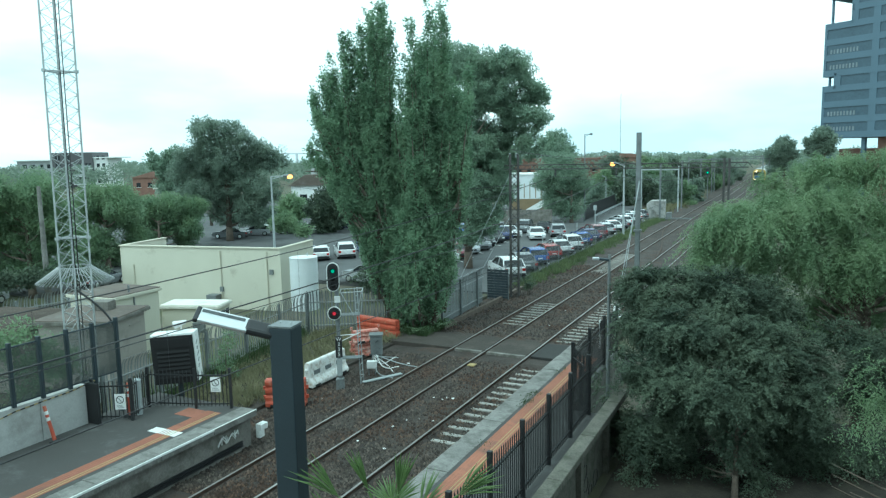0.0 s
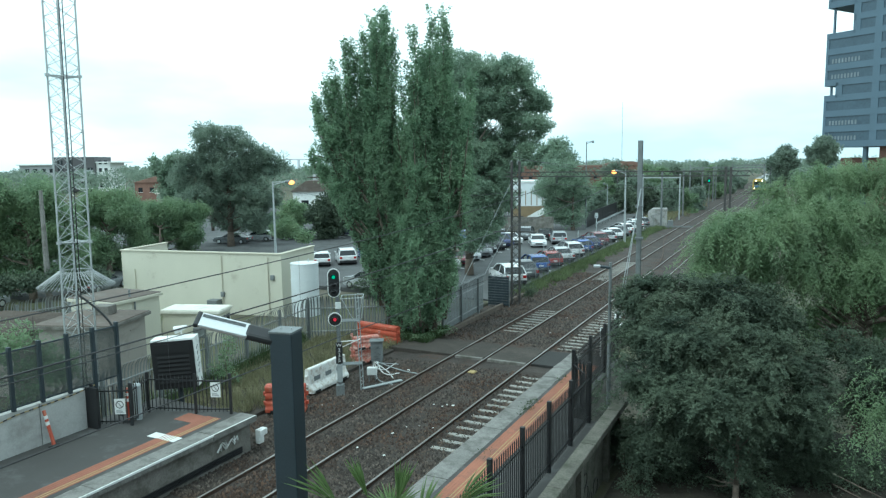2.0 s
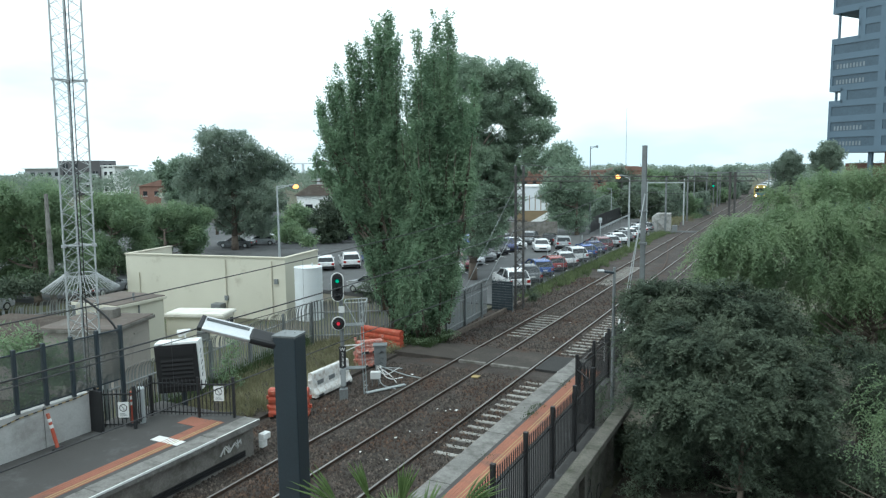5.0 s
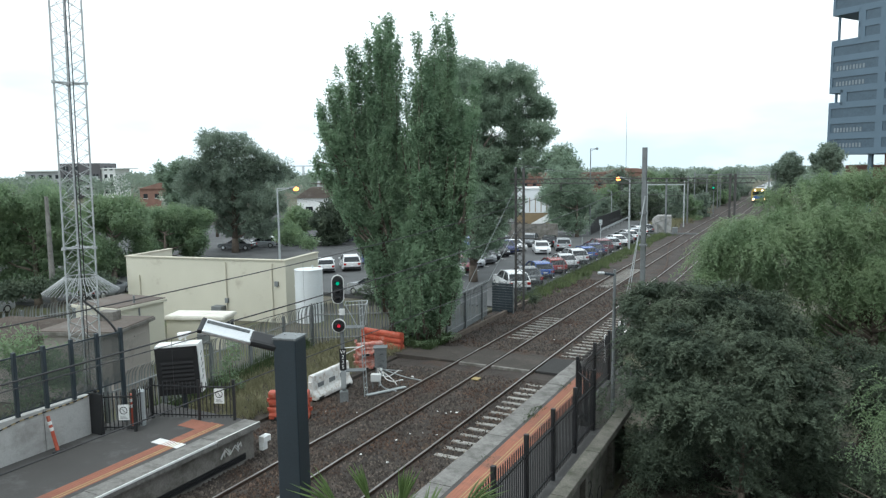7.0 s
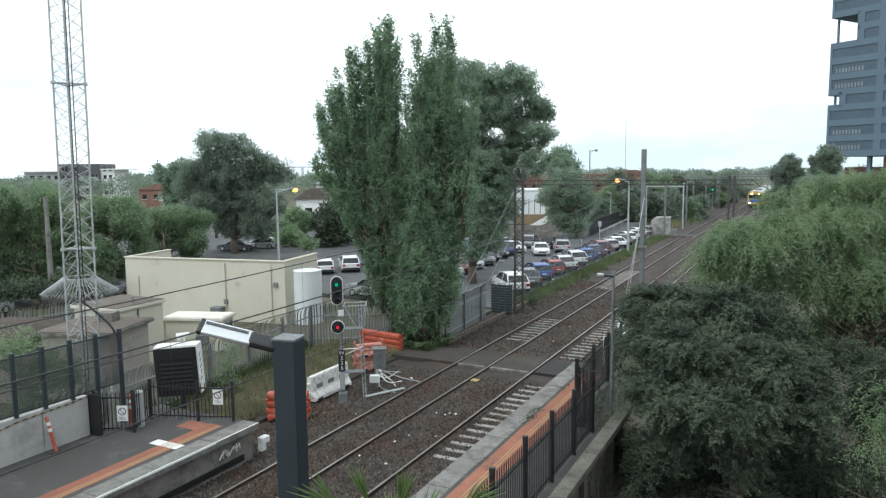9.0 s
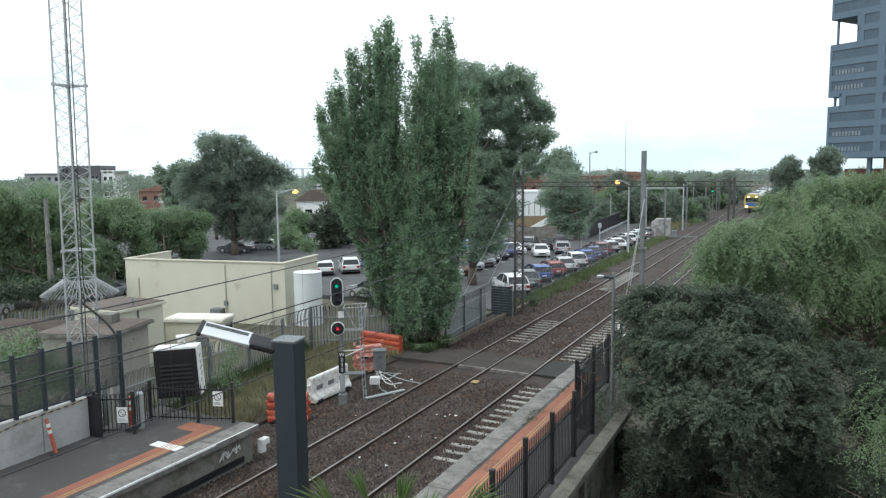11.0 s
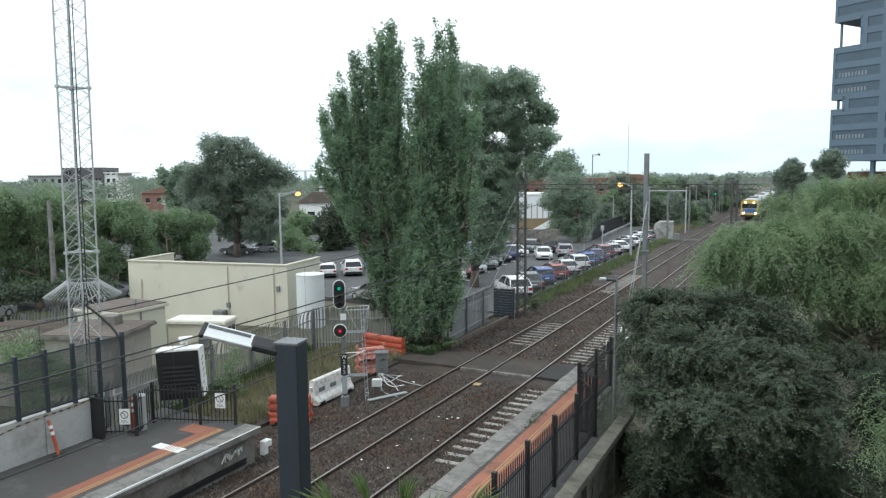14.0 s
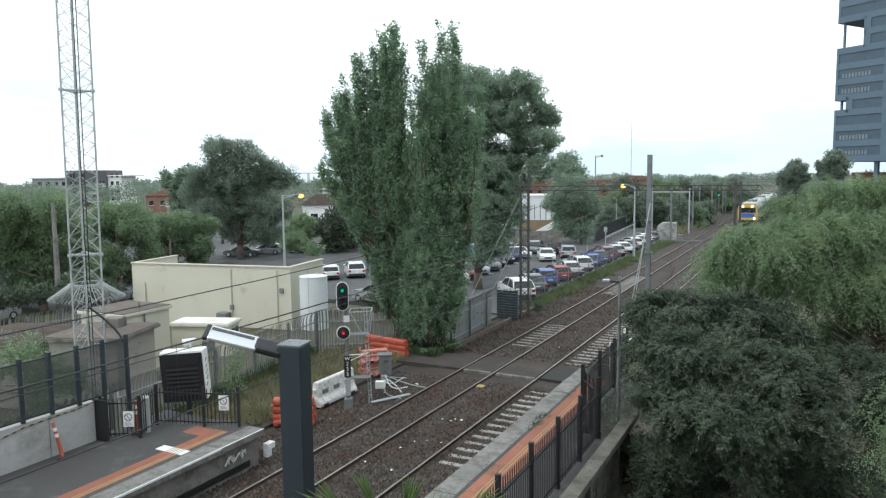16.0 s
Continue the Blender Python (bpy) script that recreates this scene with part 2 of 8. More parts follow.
M = dict(
    ballast=mat("ballast", (0.046, 0.038, 0.033), 0.97, var=0.7, scale=0.7, fine=26, bump=1.0, stain=(0.062, 0.034, 0.022), amount=0.35),
    stones=stone_mat("ballast_stones", (0.028, 0.023, 0.019), (0.135, 0.113, 0.095)),
    earth=mat("earth", (0.095, 0.086, 0.066), 1.0, var=0.4, scale=0.25, fine=14, bump=0.6, stain=(0.075, 0.085, 0.035), amount=0.6),
    # shade under the shrubs put into a near-black soil colour
    mulch=mat("shade_dark_soil", (0.030, 0.026, 0.020), 1.0, var=0.5, scale=1.5, fine=18, bump=0.8, stain=(0.045, 0.04, 0.026), amount=0.4),
    asphalt=mat("asphalt", (0.085, 0.088, 0.09), 0.9, var=0.22, scale=0.3, fine=40, bump=0.25, stain=(0.05, 0.05, 0.05), amount=0.3),
    tarmac=mat("platform_tarmac", (0.064, 0.062, 0.060), 0.88, var=0.2, scale=0.6, fine=60, bump=0.2, stain=(0.11, 0.11, 0.11), amount=0.3),
    coping=mat("coping_concrete", (0.20, 0.195, 0.183), 0.92, var=0.35, scale=1.6, fine=22, bump=0.3, stain=(0.115, 0.11, 0.102), amount=0.55),
    concrete=mat("concrete", (0.36, 0.36, 0.35), 0.9, var=0.22, scale=0.9, fine=22, bump=0.2, stain=(0.17, 0.165, 0.15), amount=0.5),
    wallconc=mat("smooth_wall_concrete", (0.43, 0.43, 0.42), 0.88, var=0.12, scale=0.7, fine=22, bump=0.12, stain=(0.30, 0.295, 0.28), amount=0.4),
    matteblack=mat("matt_black_vent", (0.012, 0.012, 0.013), 0.95, var=0.2, bump=0.05),
    oldconc=mat("old_concrete", (0.19, 0.18, 0.165), 0.95, var=0.35, scale=1.1, fine=18, bump=0.4, stain=(0.10, 0.095, 0.08), amount=0.6),
    sleeper=mat("concrete_sleeper", (0.29, 0.285, 0.265), 0.9, var=0.25, scale=2.5, fine=30, bump=0.25, stain=(0.18, 0.13, 0.09), amount=0.35, each=0.18),
    timber=mat("timber_sleeper", (0.10, 0.08, 0.065), 0.95, var=0.4, scale=3, fine=30, bump=0.5, each=0.2),
    railhead=mat("worn_rail_head", (0.30, 0.285, 0.275), 0.5, metal=0.6, var=0.2, scale=2, fine=40, bump=0.05),
    rust=mat("rusty_rail", (0.085, 0.055, 0.042), 0.85, metal=0.2, var=0.35, scale=3, fine=30, bump=0.2),
    orange=mat("tactile_orange", (0.30, 0.125, 0.08), 0.85, var=0.22, scale=0.9, fine=30, bump=0.2, stain=(0.19, 0.10, 0.075), amount=0.4),
    dullorange=mat("worn_tactile_orange", (0.27, 0.112, 0.075), 0.9, var=0.25, scale=0.9, fine=30, bump=0.2, stain=(0.18, 0.095, 0.07), amount=0.4),
    mossconc=mat("mossy_concrete", (0.125, 0.118, 0.10), 0.95, var=0.4, scale=1.3, fine=18, bump=0.4, stain=(0.06, 0.065, 0.045), amount=0.55),
    charcoal=mat("charcoal_cladding", (0.085, 0.083, 0.088), 0.7, var=0.12, scale=0.3, fine=8, bump=0.03),
    tan=mat("tan_brick", (0.23, 0.175, 0.105), 0.9, var=0.2, scale=1, fine=12),
    yellow=mat("line_yellow", (0.36, 0.28, 0.13), 0.8, var=0.2, scale=3, fine=30, bump=0.1),
    white=mat("white_paint", (0.74, 0.75, 0.74), 0.6, var=0.1, scale=2, fine=25, bump=0.05, stain=(0.45, 0.43, 0.40), amount=0.25),
    whiteplastic=mat("white_plastic", (0.72, 0.72, 0.70), 0.5, var=0.12, scale=3, fine=25, bump=0.05, stain=(0.42, 0.36, 0.30), amount=0.45),
    orangeplastic=mat("orange_plastic", (0.4, 0.075, 0.04), 0.5, var=0.18, scale=3, fine=25, bump=0.05, stain=(0.45, 0.2, 0.13), amount=0.35),
    fadedplastic=mat("faded_red_plastic", (0.42, 0.13, 0.095), 0.6, var=0.2, scale=3, fine=25, bump=0.05, stain=(0.56, 0.42, 0.37), amount=0.6),
    dark=mat("dark_blue_grey_steel", (0.030, 0.042, 0.052), 0.5, metal=0.1, var=0.2, scale=1.5, fine=30, bump=0.05),
    black=mat("black_steel", (0.022, 0.023, 0.025), 0.5, metal=0.1, var=0.25, scale=2, fine=30, bump=0.05),
    galv=mat("galvanised_steel", (0.40, 0.42, 0.425), 0.55, metal=0.2, var=0.25, scale=1.5, fine=20, bump=0.06),
    galvdull=mat("dull_galvanised_steel", (0.25, 0.262, 0.262), 0.6, metal=0.2, var=0.25, scale=1.5, fine=20, bump=0.06),
    palegrey=mat("pale_grey_steel", (0.40, 0.43, 0.44), 0.55, metal=0.3, var=0.15, scale=1.5, fine=20, bump=0.05),
    greysteel=mat("weathered_grey_steel", (0.20, 0.215, 0.22), 0.6, metal=0.4, var=0.3, scale=1.5, fine=20, bump=0.08),
    alu=mat("brushed_aluminium", (0.62, 0.64, 0.65), 0.35, metal=0.7, var=0.1, scale=2, fine=40, bump=0.03),
    cream=mat("cream_wall_panel", (0.58, 0.56, 0.465), 0.75, var=0.07, scale=0.5, fine=20, bump=0.06, stain=(0.45, 0.42, 0.34), amount=0.15),
    creamwhite=mat("off_white_roof", (0.68, 0.66, 0.59), 0.7, var=0.1, scale=0.8, fine=20, bump=0.06, stain=(0.5, 0.48, 0.42), amount=0.3),
    taupe=mat("grey_beige_render", (0.33, 0.305, 0.275), 0.85, var=0.1, scale=0.6, fine=18, bump=0.08, stain=(0.24, 0.22, 0.2), amount=0.3),
    creamdark=mat("cream_trim", (0.52, 0.49, 0.40), 0.7, var=0.1, scale=1, fine=20, bump=0.05),
    roofgrey=mat("flat_roof", (0.115, 0.094, 0.080), 0.9, var=0.3, scale=0.5, fine=12, bump=0.2, stain=(0.16, 0.145, 0.13), amount=0.35),
    tank=mat("white_tank", (0.66, 0.69, 0.71), 0.45, var=0.08, scale=1, fine=20, bump=0.03),
    bark=mat("bark", (0.13, 0.105, 0.085), 0.95, var=0.4, scale=3, fine=18, bump=0.8),
    wire=mat("wire", (0.05, 0.05, 0.052), 0.6, metal=0.4, var=0.1, bump=0),
    glass=mat("dark_glass", (0.022, 0.026, 0.030), 0.12, var=0.2, scale=0.4, fine=4, bump=0, spec=0.4),
    tyre=mat("tyre_rubber", (0.02, 0.02, 0.021), 0.85, var=0.2, bump=0.1),
    towerblock=mat("blue_grey_cladding", (0.105, 0.155, 0.205), 0.6, var=0.1, scale=0.2, fine=6, bump=0.04),
    brick=mat("red_brick", (0.20, 0.115, 0.09), 0.9, var=0.25, scale=1, fine=14, bump=0.2),
    rooftile=mat("roof_tile", (0.20, 0.12, 0.095), 0.9, var=0.3, scale=1, fine=10, bump=0.3),
    grey=mat("render_grey", (0.40, 0.41, 0.42), 0.85, var=0.12, scale=0.3, fine=10, bump=0.05),
    rubber=mat("rubber_crossing", (0.030, 0.029, 0.028), 0.9, var=0.35, scale=1.2, fine=25, bump=0.3),
    dirtyasphalt=mat("dirty_asphalt", (0.047, 0.040, 0.034), 0.95, var=0.35, scale=0.8, fine=25, bump=0.35, stain=(0.075, 0.063, 0.052), amount=0.35),
    towerglass=mat("tower_glass", (0.07, 0.105, 0.14), 0.35, var=0.2, scale=0.3, fine=3, bump=0, spec=0.4),
    blind=mat("pale_blind", (0.20, 0.235, 0.26), 0.8, var=0.3, scale=0.8, fine=6, bump=0),
    screen=mat("dark_mesh_screen", (0.035, 0.042, 0.042), 0.6, var=0.2, bump=0.05),
    poplar=leaf_mat("poplar_leaf", (0.13, 0.215, 0.135), (0.33, 0.445, 0.285), 0.5, each=0.4, patch=0.5, size=0.7),
    gum=leaf_mat("eucalyptus_leaf", (0.16, 0.23, 0.17), (0.36, 0.45, 0.33), 0.5),
    pepper=leaf_mat("pepper_tree_leaf", (0.155, 0.235, 0.13), (0.30, 0.385, 0.215), 0.5, each=0.3, patch=0.65, size=0.8),
    bush=leaf_mat("shrub_leaf", (0.034, 0.056, 0.041), (0.168, 0.205, 0.138), 0.25, 0.8, each=0.35, patch=0.6, size=0.9),
    street=leaf_mat("street_tree_leaf", (0.15, 0.23, 0.145), (0.32, 0.41, 0.225), 0.5),
    # haze of distance put into this greyed green
    far=leaf_mat("hazed_distant_leaf", (0.15, 0.205, 0.165), (0.32, 0.38, 0.295), 0.5),
    palm=leaf_mat("palm_leaf", (0.07, 0.12, 0.035), (0.19, 0.27, 0.10), 0.3, 0.45),
    weed=leaf_mat("bank_weed", (0.09, 0.125, 0.06), (0.21, 0.25, 0.12), 0.35, 0.8),
    grass=leaf_mat("dry_grass", (0.14, 0.14, 0.08), (0.36, 0.34, 0.21), 0.35, 0.85),
    green_grass=leaf_mat("green_grass", (0.045, 0.075, 0.032), (0.11, 0.15, 0.065), 0.25, 0.8),
)


# ---- building helpers ----
def box(bm, x0, x1, y0, y1, z0, z1, m=None, bevel=0.0):
    c = Matrix.Translation(((x0 + x1) / 2, (y0 + y1) / 2, (z0 + z1) / 2)) @ Matrix.Diagonal((abs(x1 - x0), abs(y1 - y0), abs(z1 - z0), 1))
    r = bmesh.ops.create_cube(bm, size=1, matrix=(m @ c) if m else c)
    if bevel:
        es = list({e for v in r["verts"] for e in v.link_edges})
        bmesh.ops.bevel(bm, geom=es, offset=bevel, segments=2, affect="EDGES", profile=0.5)


def rod(bm, a, b, r, r2=None, n=8):
    """A round bar from a to b."""
    a, b = Vector(a), Vector(b)
    d = b - a
    m = Matrix.Translation((a + b) / 2) @ d.to_track_quat("Z", "Y").to_matrix().to_4x4()
    bmesh.ops.create_cone(bm, cap_ends=True, segments=n, radius1=r, radius2=r if r2 is None else r2, depth=d.length, matrix=m)


def bar(bm, a, b, w, d=None):
    """A square bar from a to b."""
    a, b = Vector(a), Vector(b)
    v = b - a
    m = Matrix.Translation((a + b) / 2) @ v.to_track_quat("Z", "Y").to_matrix().to_4x4() @ Matrix.Diagonal((w, d or w, v.length, 1))
    bmesh.ops.create_cube(bm, size=1, matrix=m)


def tube(bm, pts, r, n=5, closed=False):
    """One continuous round wire through the points."""
    pts = [Vector(p) for p in pts]
    k = len(pts)
    rings = []
    for i, p in enumerate(pts):
        a = pts[(i - 1) % k] if closed or i else p
        b = pts[(i + 1) % k] if closed or i < k - 1 else p
        q = (b - a).to_track_quat("Z", "Y")
        rings.append([bm.verts.new(p + q @ Vector((r * math.cos(6.2832 * j / n), r * math.sin(6.2832 * j / n), 0))) for j in range(n)])
    for i in range(k if closed else k - 1):
        u, v = rings[i], rings[(i + 1) % k]
        for j in range(n):
            bm.faces.new((u[j], u[(j + 1) % n], v[(j + 1) % n], v[j]))
    if not closed:
        bm.faces.new(rings[0][::-1])
        bm.faces.new(rings[-1])


def prism(bm, outline, depth, m=None):
    """Outline of (x, z) points pushed depth along y, from y = 0."""
    m = m or Matrix()
    a = [bm.verts.new(m @ Vector((x, 0, z))) for x, z in outline]
    b = [bm.verts.new(m @ Vector((x, depth, z))) for x, z in outline]
    k = len(outline)
    bm.faces.new(a)
    bm.faces.new(b[::-1])
    for i in range(k):
        bm.faces.new((a[i], b[i], b[(i + 1) % k], a[(i + 1) % k]))
    bmesh.ops.recalc_face_normals(bm, faces=bm.faces[:])


def part(name, bm, material, parent=None, label="", smooth=False, at=None):
    me = bpy.data.meshes.new(name)
    bm.to_mesh(me)
    bm.free()
    for x in (material if isinstance(material, (list, tuple)) else [material]):
        me.materials.append(x)
    if smooth:
        me.polygons.foreach_set("use_smooth", [True] * len(me.polygons))
    ob = new(name, me)
    if parent:
        ob.parent = parent
    if at is not None:
        ob.matrix_basis = at
    if label:
        tagged(ob, label)
    return ob


def shared(name, me, parent, m):
    ob = new(name, me)
    ob.parent = parent
    ob.matrix_basis = m
    return ob


def thing(name, label, category, m=None, group="", kind=""):
    ob = new(name)
    ob.empty_display_size = 0.2
    if m is not None:
        ob.matrix_basis = m
    return tagged(ob, label, category, group, kind)


def nb():
    return bmesh.new()


def raw(name, verts, faces, material, parent=None, smooth=False):
    """Many small faces from arrays of corners."""
    me = bpy.data.meshes.new(name)
    verts = np.asarray(verts, dtype=np.float32)
    faces = np.asarray(faces, dtype=np.int32)
    k = faces.shape[1]
    me.vertices.add(len(verts))
    me.vertices.foreach_set("co", verts.ravel())
    me.loops.add(faces.size)
    me.loops.foreach_set("vertex_index", faces.ravel())
    me.polygons.add(len(faces))
    me.polygons.foreach_set("loop_start", np.arange(0, faces.size, k, dtype=np.int32))
    me.update(calc_edges=True)
    me.materials.append(material)
    if smooth:
        me.polygons.foreach_set("use_smooth", [True] * len(me.polygons))
    ob = new(name, me)
    if parent:
        ob.parent = parent
    return ob


def rowan(rng, k):
    v = rng.normal(size=(k, 3))
    return v / np.linalg.norm(v, axis=1, keepdims=True)


def leaf_mesh(name, centres, along, length, width, material, parent, rng, face=None, small=False):
    """One leaf at each centre, pointing along its own way and turned to face; small leaves have three corners."""
    k = len(centres)
    d = along / (np.linalg.norm(along, axis=1, keepdims=True) + 1e-9)
    up = rowan(rng, k) if face is None else face + rng.normal(size=(k, 3)) * 0.45
    side = np.cross(d, up)
    side /= np.linalg.norm(side, axis=1, keepdims=True) + 1e-9
    ln = (length * rng.uniform(0.6, 1.3, k))[:, None]
    wd = (width * rng.uniform(0.6, 1.3, k))[:, None]
    if small:
        mid = centres + d * ln * rng.uniform(0.2, 0.5, k)[:, None]
        verts = np.stack([centres - side * wd * 0.35, mid + side * wd * 0.75, centres + d * ln], 1).reshape(-1, 3)
        return raw(name, verts, np.arange(3 * k).reshape(k, 3), material, parent)
    mid = centres + d * ln * 0.45
    verts = np.stack([centres, mid + side * wd * 0.5, centres + d * ln, mid - side * wd * 0.5], 1).reshape(-1, 3)
    return raw(name, verts, np.arange(4 * k).reshape(k, 4), material, parent)


# ---- ground, ballast, platforms ----
def ground_sheet():
    bm = nb()
    xs = [-900, -300, -120, -60, -30, -16.6, -7.9, 10, 40, 120, 400, 900]
    ys = [-300, -60, -10, 10, 30, 60, 110, 200, 350, 700, 1400]
    vs = [[bm.verts.new((x, y, -0.34)) for x in xs] for y in ys]
    for j in range(len(ys) - 1):
        for i in range(len(xs) - 1):
            bm.faces.new((vs[j][i], vs[j][i + 1], vs[j + 1][i + 1], vs[j + 1][i]))
    tagged(part("ground", bm, M["earth"]), "bare earth and weedy soil around the railway", "ground", kind="structure")


def bed_height(x, y):
    """Top of the ballast: heaped over most sleepers, cleaned out in a few stretches."""
    z = -0.115
    clean = 0.0
    if -10.2 < x < -8.2 and 18.6 < y < 44 and not 27.6 < y < 31.4:
        clean = 1.0
    if -13.9 < x < -12.5 and (34.2 < y < 40.2 or 52 < y < 63):
        clean = 1.0
    z -= 0.085 * clean
    if x < -15.2:
        z -= 0.10 * min(1.0, (-15.2 - x) / 1.0)
    n1 = noise.noise(Vector((x * 0.5, y * 0.5, 0)))
    n2 = noise.noise(Vector((x * 3.1, y * 3.1, 4)))
    return z + 0.022 * n1 + 0.018 * n2 * (1 - 0.6 * clean)


def ballast_bed():
    xs = np.arange(-17.4, -7.35, 0.14)
    ys = np.concatenate([np.arange(4, 60, 0.16), np.arange(60, 110, 0.5), np.arange(110, 430, 6.0)])
    verts = [(x, y, bed_height(x, y)) for y in ys for x in xs]
    w = len(xs)
    j, i = np.meshgrid(np.arange(len(ys) - 1), np.arange(w - 1), indexing="ij")
    a = (j * w + i).ravel()
    faces = np.stack([a, a + 1, a + w + 1, a + w], 1)
    bed = tagged(raw("ballast_bed", verts, faces, M["ballast"], smooth=True), "dark brown crushed-stone ballast under the tracks", "ballast", kind="stuff")
    rng = np.random.default_rng(3)
    k = 50000
    x = rng.uniform(-17.0, -8.25, k)
    y = 13 + 42 * rng.random(k) ** 1.6
    s = 0.02 + 0.05 * rng.random(k) ** 2
    keep = ~((np.abs(x + 14.04) < 0.09) | (np.abs(x + 12.44) < 0.09) | (np.abs(x + 10.38) < 0.09) | ((y > 27.4) & (y < 31.6)))
    x, y, s = x[keep], y[keep], s[keep]
    z = np.array([bed_height(a, b) for a, b in zip(x, y)]) + s * 0.35
    k = len(x)
    c = np.stack([x, y, z], 1)
    base = np.array([(1, 0, -.4), (-.5, .87, -.4), (-.5, -.87, -.4), (.2, .3, .8), (-.4, -.1, .6)])
    turn = rng.uniform(0, 6.28, k)
    ca, sa = np.cos(turn), np.sin(turn)
    p = base[None] * rng.uniform(0.7, 1.3, (k, 5, 3)) * s[:, None, None]
    q = p.copy()
    q[..., 0] = p[..., 0] * ca[:, None] - p[..., 1] * sa[:, None]
    q[..., 1] = p[..., 0] * sa[:, None] + p[..., 1] * ca[:, None]
    q += c[:, None]
    tri = np.array([(0, 1, 3), (1, 4, 3), (1, 2, 4), (2, 0, 3), (2, 3, 4)])
    f = (np.arange(k)[:, None, None] * 5 + tri[None]).reshape(-1, 3)
    stones = raw("loose_stones", q.reshape(-1, 3), f, M["stones"], bed)
    stones["kind"] = "stuff"


GAUGE = 1.6
RAIL = [(-0.035, 0), (0.035, 0), (0.035, -0.035), (0.010, -0.05), (0.010, -0.13), (0.065, -0.145), (0.065, -0.157), (-0.065, -0.157), (-0.065, -0.145), (-0.010, -0.13), (-0.010, -0.05), (-0.035, -0.035)]


def rail_mesh(y0, y1, parent, x, x2=None):
    """One rail: rusty sides and a bright worn head."""
    x2 = x if x2 is None else x2
    bm = nb()
    n = len(RAIL)
    a = [bm.verts.new((x + u, y0, v)) for u, v in RAIL]
    b = [bm.verts.new((x2 + u, y1, v)) for u, v in RAIL]
    for i in range(n):
        f = bm.faces.new((a[i], b[i], b[(i + 1) % n], a[(i + 1) % n]))
        f.material_index = 0 if i else 1
    bmesh.ops.recalc_face_normals(bm, faces=bm.faces[:])
    return part("rail", bm, [M["rust"], M["railhead"]], parent)


def sleeper_mesh(material):
    bm = nb()
    box(bm, -1.28, 1.28, -0.11, 0.11, -0.36, -0.168)
    for v in bm.verts:
        if v.co.z > -0.2:
            v.co.y *= 0.86
    me = bpy.data.meshes.new("sleeper")
    bm.to_mesh(me)
    bm.free()
    me.materials.append(material)
    return me


def track(cx, label, concrete_from, stretches=()):
    """Two rails on sleepers; a sleeper is concrete or old timber by stretch."""
    t = thing("railway_track", label, "railway track", pose(cx, 0, 0), group="railway tracks", kind="structure")
    rail_mesh(-20, 430, t, -GAUGE / 2)
    rail_mesh(-20, 430, t, GAUGE / 2)
    mc, mt = sleeper_mesh(M["sleeper"]), sleeper_mesh(M["timber"])
    rng = random.Random(7)
    y = 6.0
    while y < 118:
        conc = y > concrete_from or any(a < y < b for a, b in stretches)
        shared("sleeper", mc if conc else mt, t, pose(rng.uniform(-.03, .03), y, 0, 0, 0, rng.uniform(-.8, .8)))
        y += 0.62
    bm = nb()
    while y < 330:
        box(bm, -1.28, 1.28, y - 0.1, y + 0.1, -0.36, -0.16)
        y += 0.62
    far = part("far_sleepers", bm, M["timber"], t)
    far["kind"] = "stuff"
    clips = nb()
    for s in (-1, 1):
        for k in range(60):
            yy = 17.0 + k * 0.62
            box(clips, s * GAUGE / 2 - 0.13, s * GAUGE / 2 + 0.13, yy - 0.05, yy + 0.05, -0.17, -0.125)
    part("rail_fastenings", clips, M["rust"], t)["kind"] = "stuff"
    return t


def turnouts():
    """Crossover blades where two lines meet beyond the mast."""
    t = thing("track_crossover", "crossover rails joining the two tracks beyond the mast", "railway track", group="railway tracks", kind="structure")
    for a, b, y0, y1 in ((-13.9, -10.5, 58, 88), (-12.5, -8.9, 60, 90)):
        n = 8
        for i in range(n):
            u, v = i / n, (i + 1) / n
            su, sv = u * u * (3 - 2 * u), v * v * (3 - 2 * v)
            ob = rail_mesh(y0 + (y1 - y0) * u, y0 + (y1 - y0) * v, t, b + (a - b) * su, b + (a - b) * sv)
            ob.matrix_basis = pose(0, 0, 0.002)
            ob.data.materials[1] = M["rust"]


